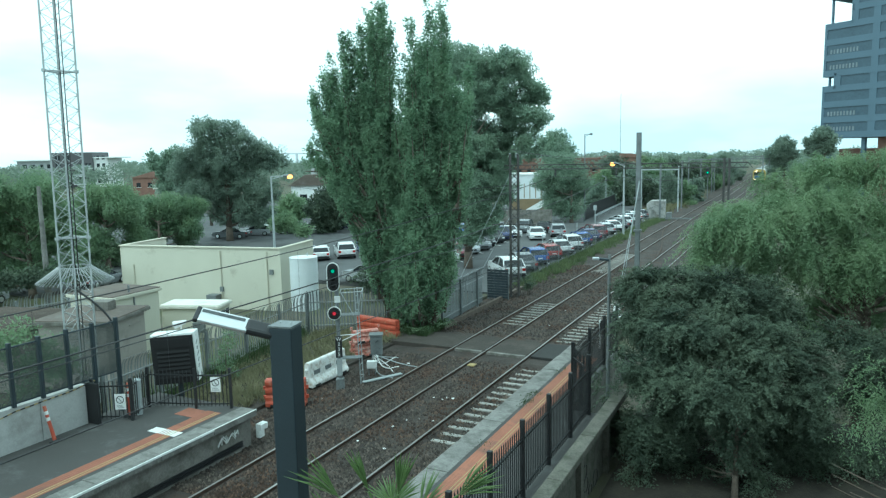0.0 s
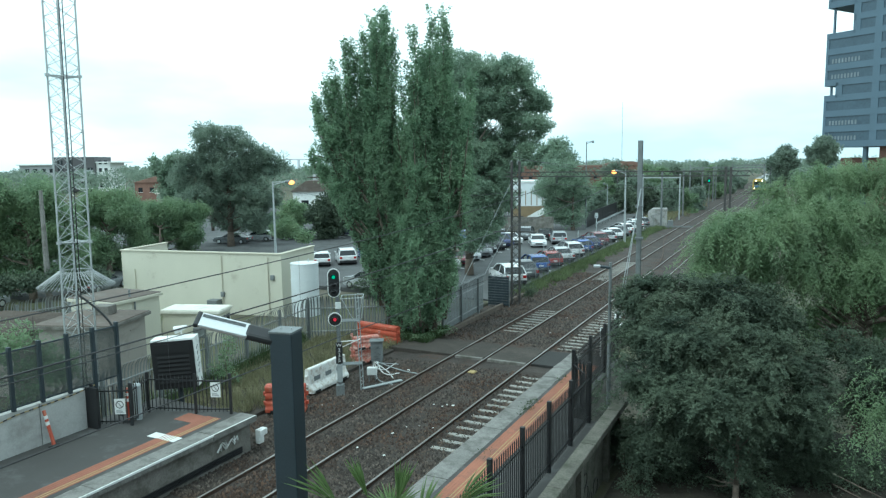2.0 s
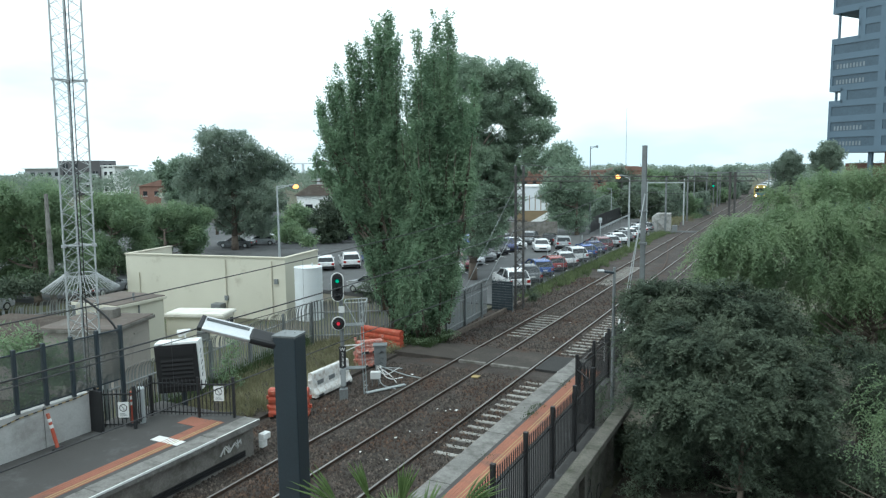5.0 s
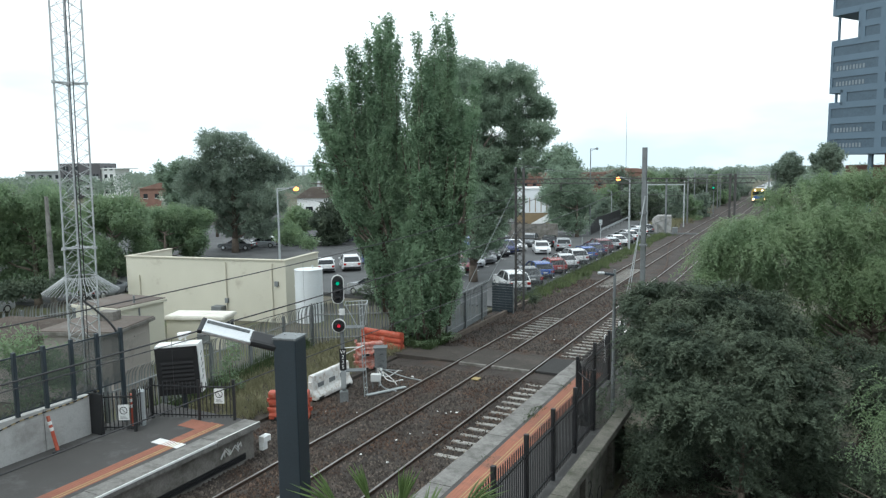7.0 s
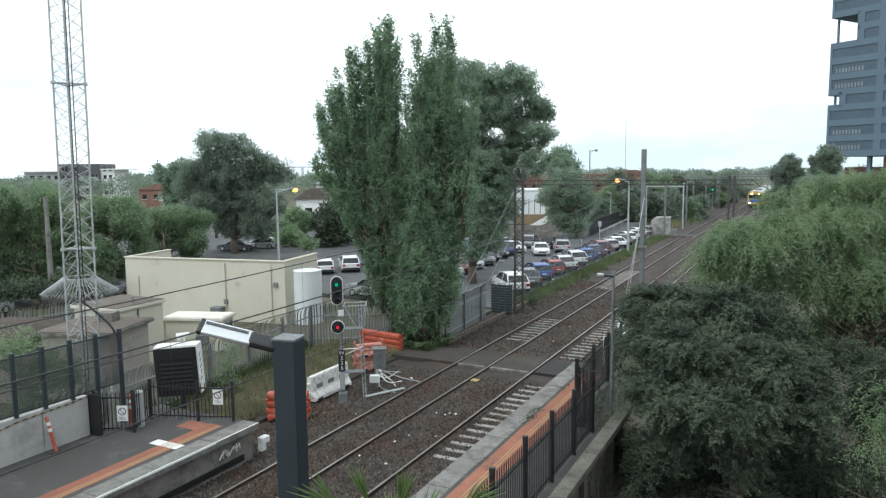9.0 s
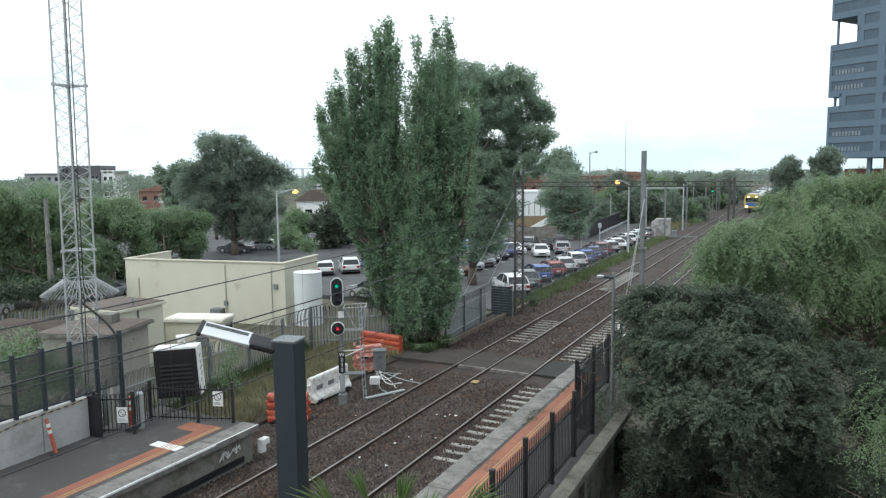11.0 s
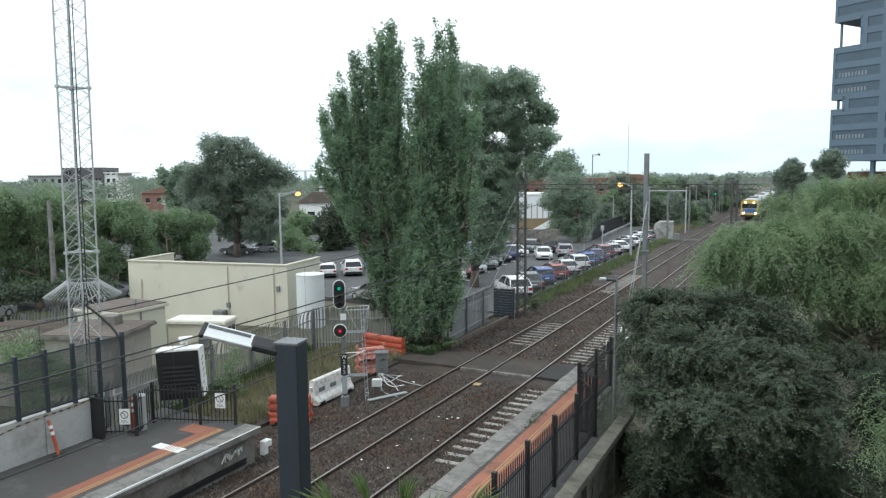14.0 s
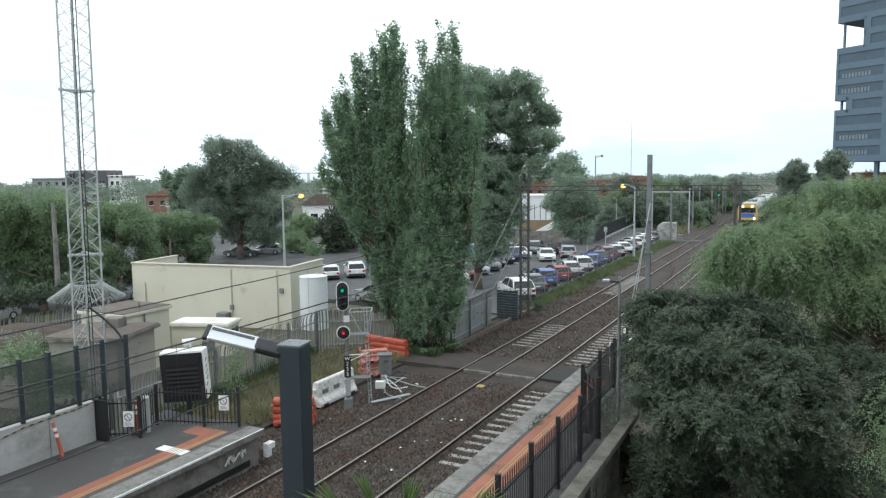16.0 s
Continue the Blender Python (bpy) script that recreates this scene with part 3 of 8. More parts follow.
def near_platform():
    x0, x1, y1 = -8.1, -5.1, 27.3
    p = thing("platform_near", "railway platform with grey coping and orange tactile strip", "platform", kind="structure")
    bm = nb()
    box(bm, x0 + 0.12, x1, -14, 20.2, -0.6, 0.96)
    box(bm, x0 + 0.12, -6.05, 20.2, y1, -0.6, 0.96)
    part("platform_body", bm, M["oldconc"], p)
    bm = nb()
    box(bm, x0 + 0.62, x1, -14, 20.19, 0.96, 1.045)
    box(bm, x0 + 0.62, -6.06, 20.19, y1 - 0.01, 0.96, 1.045)
    part("tarmac_surface", bm, M["tarmac"], p)
    rng = random.Random(2)
    y = -14.0
    me = None
    while y < y1 - 0.4:
        ln = 1.8
        bm = nb()
        box(bm, x0, x0 + 0.62, y, min(y + ln, y1) - 0.012, 0.90, 1.05, bevel=0.008)
        part("coping_slab", bm, M["coping"], p, at=pose(rng.uniform(-.012, .012), 0, rng.uniform(-.006, .006)))
        y += ln
    bm = nb()
    box(bm, x0 + 0.74, x0 + 1.5, -14, 25.9, 1.04, 1.052)
    part("tactile_strip", bm, M["orange"], p)
    for dx in (0.80, 0.89, 0.98, 1.07, 1.16, 1.25, 1.34, 1.43):
        bm = nb()
        box(bm, x0 + dx - 0.011, x0 + dx + 0.011, -14, 25.85, 1.05, 1.058)
        part("tactile_rib", bm, M["yellow"] if dx in (1.07, 1.16) else M["orange"], p)
    bm = nb()
    prism(bm, [(0, 0.96), (3.6, -0.1), (3.6, -0.5), (0, -0.5)], 1.7, Matrix.Translation((x0 + 0.3, y1, 0)) @ Matrix.Rotation(radians(90), 4, "Z") @ Matrix.Translation((0, -1.7, 0)))
    part("end_ramp", bm, M["tarmac"], p)


def left_platform():
    xe, xb, y1 = -14.9, -18.75, 16.3
    p = thing("platform_far", "asphalt railway platform with pale coping and graffitied edge wall", "platform", kind="structure")
    bm = nb()
    box(bm, xb - 0.4, xe - 0.2, -14, y1 - 0.1, -0.6, 0.86)
    part("platform_body", bm, M["oldconc"], p)
    bm = nb()
    box(bm, xb - 0.4, xe - 0.62, -14, y1 - 0.05, 0.93, 1.045)
    part("tarmac_surface", bm, M["tarmac"], p)
    y = -14.0
    rng = random.Random(5)
    while y < y1 - 0.3:
        bm = nb()
        e = min(y + 1.9, y1)
        box(bm, xe - 0.62, xe, y, e - 0.012, 0.86, 1.05, bevel=0.012)
        part("coping_slab", bm, M["coping"], p, at=pose(rng.uniform(-.01, .01), 0, rng.uniform(-.005, .005)))
        y += 1.9
    bm = nb()
    box(bm, xe - 0.035, xe + 0.004, -14, y1, 1.0, 1.056)
    part("edge_line", bm, M["white"], p)
    bm = nb()
    box(bm, xe - 1.35, xe - 0.80, -14, 15.6, 1.04, 1.052)
    box(bm, xe - 2.1, xe - 1.35, 14.95, 15.55, 1.04, 1.052)
    part("tactile_strip", bm, M["dullorange"], p)
    for dx in (-1.27, -1.17, -1.07, -0.97, -0.87):
        bm = nb()
        box(bm, xe + dx - 0.016, xe + dx + 0.016, -14, 15.55, 1.05, 1.058)
        part("tactile_rib", bm, M["yellow"] if dx > -1.0 else M["dullorange"], p)
    bm = nb()
    box(bm, xe - 1.72, xe - 0.66, 13.62, 13.95, 1.045, 1.056)
    part("stopping_mark", bm, M["white"], p, "white painted bar on the asphalt")
    # dark service ducts along the foot of the edge wall
    bm = nb()
    for k in range(3):
        box(bm, xe - 0.2, xe - 0.16, -14, 15.8, 0.0 + k * 0.07, 0.05 + k * 0.07)
    part("cable_duct", bm, M["black"], p)
    # sprayed tag: three plain strokes and loops
    bm = nb()
    rng = random.Random(11)
    pts = [(14.8 + 0.075 * k + rng.uniform(-0.1, 0.1), 0.46 + (0.15 if k % 2 else -0.13) * rng.uniform(0.35, 1.1) + 0.006 * k) for k in range(13)]
    tube(bm, [(xe - 0.19, a, b) for a, b in pts], 0.026, 5)
    tube(bm, [(xe - 0.19, a + 0.05, b * 0.9 + 0.08) for a, b in pts[3:9]], 0.02, 5)
    part("graffiti", bm, M["white"], p, "white sprayed graffiti tag")
    # small white block at the platform's end
    bm = nb()
    box(bm, xe - 0.1, xe + 0.12, y1 + 0.02, y1 + 0.35, 0.35, 0.55, bevel=0.02)
    box(bm, xe - 0.1, xe + 0.06, y1 + 0.02, y1 + 0.25, 0.1, 0.35, bevel=0.02)
    part("end_stop_block", bm, M["white"], p)


def crossing():
    """Paved walkway over both tracks with timber edging."""
    c = thing("track_crossing", "worn asphalt walkway across both tracks", "crossing", kind="structure")
    for a, b in ((-20.5, -14.14), (-13.94, -12.54), (-12.34, -10.48), (-10.28, -8.88), (-8.68, -8.0)):
        bm = nb()
        box(bm, a, b, 28.6, 30.9, -0.3, -0.012 if b > -14.2 else -0.02, bevel=0.02)
        part("crossing_panel", bm, M["rubber"] if a > -10.5 else M["dirtyasphalt"], c)
    for a, b in ((-13.9, -12.58), (-12.3, -10.5)):
        bm = nb()
        box(bm, a, b, 28.42, 28.6, -0.3, -0.004)
        part("edge_timber", bm, M["oldconc"], c)


def paved_areas():
    bm = nb()
    box(bm, -46, -17.6, 41.5, 118, -0.5, -0.05)
    tagged(part("car_park", bm, M["asphalt"]), "grey asphalt car park beside the line", "car park", kind="structure")
    bm = nb()
    box(bm, -27, -17.6, 16.4, 41.4, -0.5, -0.14)
    tagged(part("service_yard", bm, M["earth"]), "weedy compound ground behind the platform end", "ground", kind="structure")
    bm = nb()
    box(bm, -20.6, -17.2, 16.4, 28.5, -0.5, -0.10)
    tagged(part("service_path", bm, M["dirtyasphalt"]), "asphalt path from the platform end to the crossing", "path", kind="structure")
    # dark sheet laid over the earth for the shade under the shrubs
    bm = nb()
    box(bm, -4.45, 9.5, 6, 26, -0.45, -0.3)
    tagged(part("shaded_soil", bm, M["mulch"]), "soil sheet with the shade under the shrubs put into its dark colour", "ground", kind="structure")
    bm = nb()
    box(bm, -110, -46.2, 30, 118, -0.5, -0.08)
    tagged(part("road", bm, M["asphalt"]), "asphalt side street under the trees", "road", kind="structure")


ground_sheet()
ballast_bed()
near_platform()
left_platform()
crossing()
paved_areas()
track(-13.24, "railway track on dark ballast, rails worn bright", 200, ((33.5, 41), (52, 63)))
track(-9.58, "railway track beside the platform on pale concrete sleepers", 200, ((15, 45),))
turnouts()

# ---- buildings ----
def solid(t, name, dims, material, bevel=0.0, label=""):
    bm = nb()
    box(bm, *dims, bevel=bevel)
    return part(name, bm, material, t, label)


def equipment_building():
    t = thing("equipment_building", "large cream flat-roofed railway equipment building with parapet", "building", pose(-27.65, 33.0, 0, 0, 0, 10.5))
    solid(t, "wall", (-11.5, 0, 0, 4.3, -0.4, 2.78), M["cream"])
    solid(t, "roof", (-11.3, -0.2, 0.2, 4.3, 2.78, 2.86), M["roofgrey"])
    for dims in ((-11.5, 0, 0, 0.2, 2.78, 3.44), (-11.5, -11.3, 0.2, 4.3, 2.78, 3.44), (-0.2, 0, 0.2, 4.3, 2.78, 3.44)):
        solid(t, "parapet", dims, M["cream"])
    for dims in ((-11.56, 0.06, -0.06, 0.24, 3.44, 3.52), (-11.56, -11.26, 0.24, 4.34, 3.44, 3.52), (-0.24, 0.06, 0.24, 4.34, 3.44, 3.52)):
        solid(t, "coping", dims, M["creamdark"], 0.01)
    for x in (-10.5, -4.1, -0.9):
        bm = nb()
        rod(bm, (x, -0.06, -0.2), (x, -0.06, 2.3 if x < -9 else 3.3), 0.035, n=8)
        part("downpipe", bm, M["creamdark"], t)
    for x, z in ((-4.1, 0.75), (-0.6, 1.9)):
        solid(t, "wall_box", (x - 0.12, x + 0.12, -0.12, 0, z, z + 0.3), M["greysteel"], 0.01)
    solid(t, "vent_hood", (-4.9, -4.2, -0.6, -0.02, -0.2, 0.6), M["greysteel"], 0.03)


def hut(name, label, m, sx, sy, h, overhang=0.15, roof="roofgrey", wall="cream", fascia="creamdark"):
    t = thing(name, label, "building", m)
    solid(t, "wall", (-sx, 0, -sy, 0, -0.3, h - 0.16), M[wall])
    solid(t, "fascia", (-sx - overhang, overhang, -sy - overhang, overhang, h - 0.16, h - 0.02), M[fascia], 0.01)
    solid(t, "roof", (-sx - overhang + 0.05, overhang - 0.05, -sy - overhang + 0.05, overhang - 0.05, h - 0.02, h + 0.02), M[roof])
    return t


equipment_building()
low = hut("relay_building", "low beige building with a brown flat roof beside the mast", pose(-25.15, 20.9, 0, 0, 0, 20), 2.9, 2.8, 2.6, 0.2, "roofgrey", "taupe", "oldconc")
solid(low, "roof_vent", (-1.75, -1.0, -1.0, -0.4, 2.61, 3.0), M["oldconc"], 0.03)
for k in range(2):
    solid(low, "wall_vent", (0, 0.04, -2.5 + 1.3 * k, -1.7 + 1.3 * k, 2.0, 2.07), M["taupe"], 0.01)
shed = hut("shed", "low shed with a rusty brown corrugated roof beyond the mast", pose(-28.5, 20.1, 0, 0, 0, 14), 3.8, 3.6, 2.3, 0.2, "roofgrey", "taupe", "roofgrey")
bm = nb()
for k in range(26):
    rod(bm, (-3.9 + k * 0.155, -3.75, 2.33), (-3.9 + k * 0.155, 0.15, 2.33), 0.035, n=6)
part("corrugation", bm, M["roofgrey"], shed)
low2 = hut("store_building", "cream flat-roofed store in front of the larger building", pose(-27.42, 23.7, 0, 0, 0, 2), 2.75, 2.65, 2.8, 0.12, "roofgrey", "cream", "cream")
bm = nb()
rod(bm, (0.06, -1.5, 0.2), (0.06, -1.5, 2.6), 0.04, n=8)
rod(bm, (-0.25, -1.5, 2.6), (-0.25, -1.5, 3.15), 0.05, n=8)
part("downpipe", bm, M["greysteel"], low2)
cab = hut("equipment_cabin", "small white-roofed cream cabin beside the fence", pose(-26.4, 27.3, 0, 0, 0, 20), 3.0, 1.4, 1.55, 0.1, "creamwhite", "cream", "creamwhite")
for k in range(2):
    solid(cab, "window", (0, 0.03, -1.0 + 0.5 * k, -0.65 + 0.5 * k, 0.45, 1.2), M["glass"])
solid(cab, "wall_box", (-1.3, -0.7, -1.62, -1.4, 0.2, 0.7), M["greysteel"], 0.02)


def water_tank():
    t = thing("water_tank", "white cylindrical water tank beside the cream building", "tank", pose(-26.2, 33.35, 0))
    bm = nb()
    rod(bm, (0, 0, -0.3), (0, 0, 3.0), 0.82, n=40)
    part("tank_body", bm, M["tank"], t)
    for z in (0.9, 2.0, 2.96):
        bm = nb()
        rod(bm, (0, 0, z), (0, 0, z + 0.05), 0.84, n=40)
        part("hoop", bm, M["tank"], t)
    bm = nb()
    rod(bm, (0, 0, 3.0), (0, 0, 3.1), 0.8, 0.1, 40)
    rod(bm, (0.3, 0, 3.0), (0.3, 0, 3.25), 0.04, n=8)
    part("lid", bm, M["tank"], t)


water_tank()


def tower_block():
    """Grey-blue office block with two open corner terraces."""
    t = thing("office_tower", "tall blue-grey office block with dark window strips and open corner terraces", "office building", pose(3.1, 159.0, 0, 0, 0, -32.7))
    levels = [11.3 + 2.93 * k for k in range(14)]
    void = {3: 2.2, 7: 5.0, 8: 5.0}
    for k, z in enumerate(levels):
        x0 = void.get(k, 0.0)
        if k in void:
            bm = nb()
            bar(bm, (0.9, 0.9, z), (0.9, 0.9, z + 2.93), 0.35)
            part("terrace_column", bm, M["towerblock"], t)
        h = 2.4 if k == 3 else 2.93
        solid(t, "floor_core", (x0 + 0.5, 27, 0.14, 18, z, z + 2.93), M["towerglass"])
        if k in void:
            solid(t, "terrace_wall", (x0, x0 + 0.5, 0, 18, z, z + 2.93), M["towerblock"])
        solid(t, "spandrel", (5.0 if k == 8 else 0, 27, 0, 18, z - 0.62, z + 0.55), M["towerblock"])
        xs = [x0, 9.0, 18.0]
        for x in xs:
            solid(t, "pier", (x, x + 1.3 if x else x + 0.5, 0.002, 1.0, z + 0.55, z + 2.42), M["towerblock"])
        if k in (0, 1, 4, 5):
            for j in range(9):
                solid(t, "blind", (1.2 + j * 0.62, 1.2 + j * 0.62 + 0.34, 0.08, 0.139, z + 0.7, z + 1.5), M["blind"])
    solid(t, "entrance_block", (10, 27, 2, 18, -0.3, 10.7), M["brick"])
    for x in (0.8, 7.5):
        solid(t, "ground_column", (x, x + 0.7, 1, 1.7, -0.3, 10.7), M["towerblock"])
    solid(t, "low_wing", (1, 10, 5, 18, -0.3, 8.6), M["brick"])


tower_block()


def flats():
    t = thing("apartment_block", "distant dark grey and white apartment block with balconies", "apartment building", pose(-236, 171, 0, 0, 0, 27))
    for dims, m_ in (((-21, -8, 0, 12, 0, 9.8), "grey"), ((-8, 7, -1, 12, 0, 12.6), "charcoal"), ((7, 12, 0, 12, 0, 10.4), "white")):
        solid(t, "wall", dims, M[m_])
    solid(t, "roof_edge", (-21.4, -7.6, -1.2, 12.4, 9.8, 10.2), M["white"])
    solid(t, "roof_edge", (6.8, 15.2, -0.6, 12.4, 10.4, 10.8), M["white"])
    for z in (1.5, 4.3, 7.1, 9.9):
        for x in (-6.4, -3.2, 2.0, 4.4):
            if z < 9.5 or x < 0:
                w = solid(t, "window", (x, x + 1.9, -1.06, -0.99, z, z + 1.6), M["glass"])
                solid(w, "pane", (x + 0.9, x + 1.0, -1.09, -1.06, z, z + 1.6), M["grey"])
        if z < 9:
            b = solid(t, "balcony", (0.4, 6.8, -2.4, -1.0, z - 0.5, z - 0.2), M["white"])
            solid(b, "balcony_rail", (0.4, 6.8, -2.42, -2.36, z - 0.2, z + 0.7), M["palegrey"])
        for x in (8, 10):
            solid(t, "window", (x, x + 1.1, -0.06, 0.01, z, z + 1.4), M["glass"])
        for x in range(-19, -9, 3):
            if z < 8:
                solid(t, "window", (x, x + 1.6, -0.06, 0.01, z, z + 1.4), M["glass"])


def far_house(name, label, x, y, w, d, h, roof_h, wall, roof, rz=25, gable=True):
    t = thing(name, label, "house", pose(x, y, 0, 0, 0, rz))
    solid(t, "wall", (-w / 2, w / 2, 0, d, -0.3, h), M[wall])
    bm = nb()
    if gable:
        prism(bm, [(-w / 2 - 0.4, h), (w / 2 + 0.4, h), (w * 0.2, h + roof_h), (-w * 0.2, h + roof_h)], d + 0.6, Matrix.Translation((0, -0.3, 0)))
    else:
        box(bm, -w / 2 - 0.2, w / 2 + 0.2, -0.2, d + 0.2, h, h + roof_h)
    part("roof", bm, M[roof], t)
    n = max(2, int(w / 3))
    for k in range(n):
        xx = -w / 2 + (k + 0.5) * w / n
        q = solid(t, "window", (xx - 0.55, xx + 0.55, -0.05, 0.01, h * 0.45, h * 0.45 + 1.2), M["glass"])
        solid(q, "sill", (xx - 0.65, xx + 0.65, -0.12, -0.05, h * 0.45 - 0.08, h * 0.45), M["white"])
    return t


flats()
house = far_house("house", "white two-storey house with a dark hipped roof and chimney", -67, 89, 7.5, 9, 4.6, 1.7, "white", "roofgrey")
solid(house, "chimney", (-1.2, -0.4, 3, 3.8, 5.6, 7.2), M["grey"], 0.02)
far_house("shop_building", "low grey parapeted shop building beyond the trees", -93.0, 87.0, 9.5, 8, 4.2, 0.7, "taupe", "creamwhite", 27, False)
far_house("shop_building", "low red brick building in the distance", -150, 135, 18, 10, 4.6, 1.6, "brick", "rooftile", 27)
far_house("terrace_house", "distant house with a red tiled roof", -128, 122, 10, 9, 4.8, 1.8, "brick", "rooftile", 30)
far_house("warehouse", "long brick and grey warehouse behind the far trees", -70, 225, 30, 12, 6.3, 0.9, "brick", "rooftile", 15, False)
far_house("warehouse", "brown roofed warehouse beyond the car park", -48, 215, 14, 10, 7.2, 1.2, "brick", "rooftile", 15)


def white_works():
    t = thing("workshop_building", "white metal-clad workshop with a tan brick base", "building", pose(-36.4, 101, 0, 0, 0, 20))
    solid(t, "base_wall", (-2.6, 2.6, 0, 6, -0.3, 2.1), M["tan"])
    solid(t, "upper_wall", (-2.6, 2.6, -0.05, 6, 2.1, 5.6), M["tank"])
    solid(t, "roof", (-2.7, 2.7, -0.15, 6.1, 5.6, 5.9), M["white"], 0.05)
    for k in range(4):
        solid(t, "cladding_seam", (-0.8 + k * 0.85, -0.68 + k * 0.85, -0.09, -0.05, 2.2, 4.4), M["tan"])
    bm = nb()
    bar(bm, (-0.9, -0.9, -0.2), (2.8, -0.9, 1.9), 0.2, 0.9)
    part("stair_ramp", bm, M["white"], t)


white_works()
bm = nb()
box(bm, -0.15, 0.15, -4.5, 4.5, -0.3, 1.9)
tagged(part("boundary_wall", bm, M["oldconc"], at=pose(-31.5, 82.6, 0, 0, 0, -62)), "pale rendered boundary wall at the car park end", "wall")


def far_bridge():
    """High road bridge and port cranes on the skyline."""
    t = thing("road_bridge", "distant high road bridge on the skyline", "bridge", pose(-2010, 2450, 0, 0, 0, 30))
    solid(t, "bridge_deck", (-360, 300, -8, 8, 28, 33), M["grey"])
    for x in (-300, -180, -60, 60, 180, 280):
        solid(t, "bridge_pier", (x - 5, x + 5, -6, 6, -10, 28), M["grey"])
    solid(t, "bridge_tower", (-6, 6, -2, 2, 33, 62), M["white"])


far_bridge()
for k, (x, y) in enumerate(((-1130, 1120), (-1100, 1150), (-1075, 1160), (-1050, 1180))):
    t = thing("port_crane", "faint distant steel port crane on the skyline", "crane", pose(x, y, 0, 0, 0, 30 + 10 * k), group="port cranes")
    bm = nb()
    for s in (-5, 5):
        bar(bm, (s, 0, -5), (s * 0.6, 0, 18), 1.0)
    part("crane_tower", bm, M["palegrey"], t)
    bm = nb()
    bar(bm, (-22, 0, 17), (26, 0, 22 + 3 * k), 1.2)
    bar(bm, (0, 0, 26), (26, 0, 22 + 3 * k), 0.5)
    bar(bm, (0, 0, 17), (0, 0, 26), 0.8)
    part("crane_jib", bm, M["palegrey"], t)


def station_building():
    """Unseen building mass added behind and beside the viewpoint to block sky light."""
    t = thing("station_building", "unseen grey building mass added behind the viewpoint to block sky light", "building")
    solid(t, "wall", (-3.0, 34, -16, -1.2, -3, 15), M["grey"])
    # out of view, added to keep sky light off the shrubs at the right
    solid(t, "side_wing", (3.6, 34, -1.2, 15, -3, 13), M["grey"])
    solid(t, "roof_slab", (-3.4, 34.4, -16.4, -0.8, 15, 15.5), M["roofgrey"])
    for k in range(4):
        solid(t, "window", (2 + k * 7, 7 + k * 7, -1.2, -1.15, 7.6, 10.6), M["glass"])


station_building()

# ---- fences and walls ----
def mesh_of(bm, name, material):
    me = bpy.data.meshes.new(name)
    bm.to_mesh(me)
    bm.free()
    me.materials.append(material)
    return me


def pale_mesh(material, lean=0.34, half=0.036):
    """Corrugated steel pale whose top curls outward to a point."""
    bm = nb()
    pts = [(0.0, 0.05), (0.0, 1.75), (0.05, 2.0), (0.17, 2.18), (lean, 2.26)]
    w = [half, half, half, half - 0.004, 0.006]
    rows = []
    for (d, z), h in zip(pts, w):
        rows.append([bm.verts.new((x, d + y, z)) for x, y in ((-h, 0), (0, -0.016), (h, 0), (0, 0.008))])
    for a, b in zip(rows, rows[1:]):
        for i in range(4):
            bm.faces.new((a[i], a[(i + 1) % 4], b[(i + 1) % 4], b[i]))
    bmesh.ops.recalc_face_normals(bm, faces=bm.faces[:])
    return mesh_of(bm, "pale", material)


def run(a, b):
    a, b = Vector(a), Vector(b)
    d = b - a
    return a, b, d.length, Matrix.Translation(a) @ Matrix.Rotation(math.atan2(d.y, d.x), 4, "Z")


def palisade(points, me, label, z=-0.12, step=0.155, flip=1):
    t = thing("palisade_fence", label, "fence", group="palisade fences")
    rng = random.Random(4)
    for p, q in zip(points, points[1:]):
        a, b, ln, m = run((*p, z), (*q, z))
        n = int(ln / step)
        for k in range(n):
            shared("pale", me, t, m @ pose(k * step + 0.06, 0, rng.uniform(-.015, .015), rng.uniform(-1, 1), rng.uniform(-1.2, 1.2), 0 if flip > 0 else 180))
        for h in (0.35, 1.55):
            bm = nb()
            box(bm, 0, ln, 0.012 * flip, 0.06 * flip, h, h + 0.05, m)
            part("rail", bm, M["galvdull"], t)
        for k in range(int(ln / 2.7) + 1):
            bm = nb()
            box(bm, -0.05, 0.05, 0.03, 0.13, -0.2, 2.05, m @ pose(min(ln, k * 2.7), 0 if flip > 0 else -0.16, 0))
            part("post", bm, M["greysteel"], t)


pale = pale_mesh(M["galvdull"])
palisade([(-22.4, 28.6), (-20.35, 13.2), (-19.9, 9.6)], pale, "grey galvanised palisade fence with curled tops behind the platform end")
palisade([(-22.4, 28.6), (-17.2, 31.9)], pale_mesh(M["greysteel"]), "grey palisade fence behind the poplars", flip=-1)
palisade([(-16.6, 32.4), (-17.05, 38.9)], pale_mesh(M["greysteel"], 0.05, 0.047), "dull grey upright palisade fence beside the track", flip=-1, step=0.098)
palisade([(-34.7, 27.0), (-35.5, 20.8), (-36.6, 10.0)], pale, "curled-top palisade fence along the far street", step=0.17)


def picket_mesh(h, r=0.011):
    bm = nb()
    box(bm, -r, r, -r, r, 0.06, h)
    v = bmesh.ops.create_cone(bm, segments=4, radius1=r * 1.5, radius2=0.0, depth=0.06, matrix=Matrix.Translation((0, 0, h + 0.03)))
    return mesh_of(bm, "picket", M["black"])


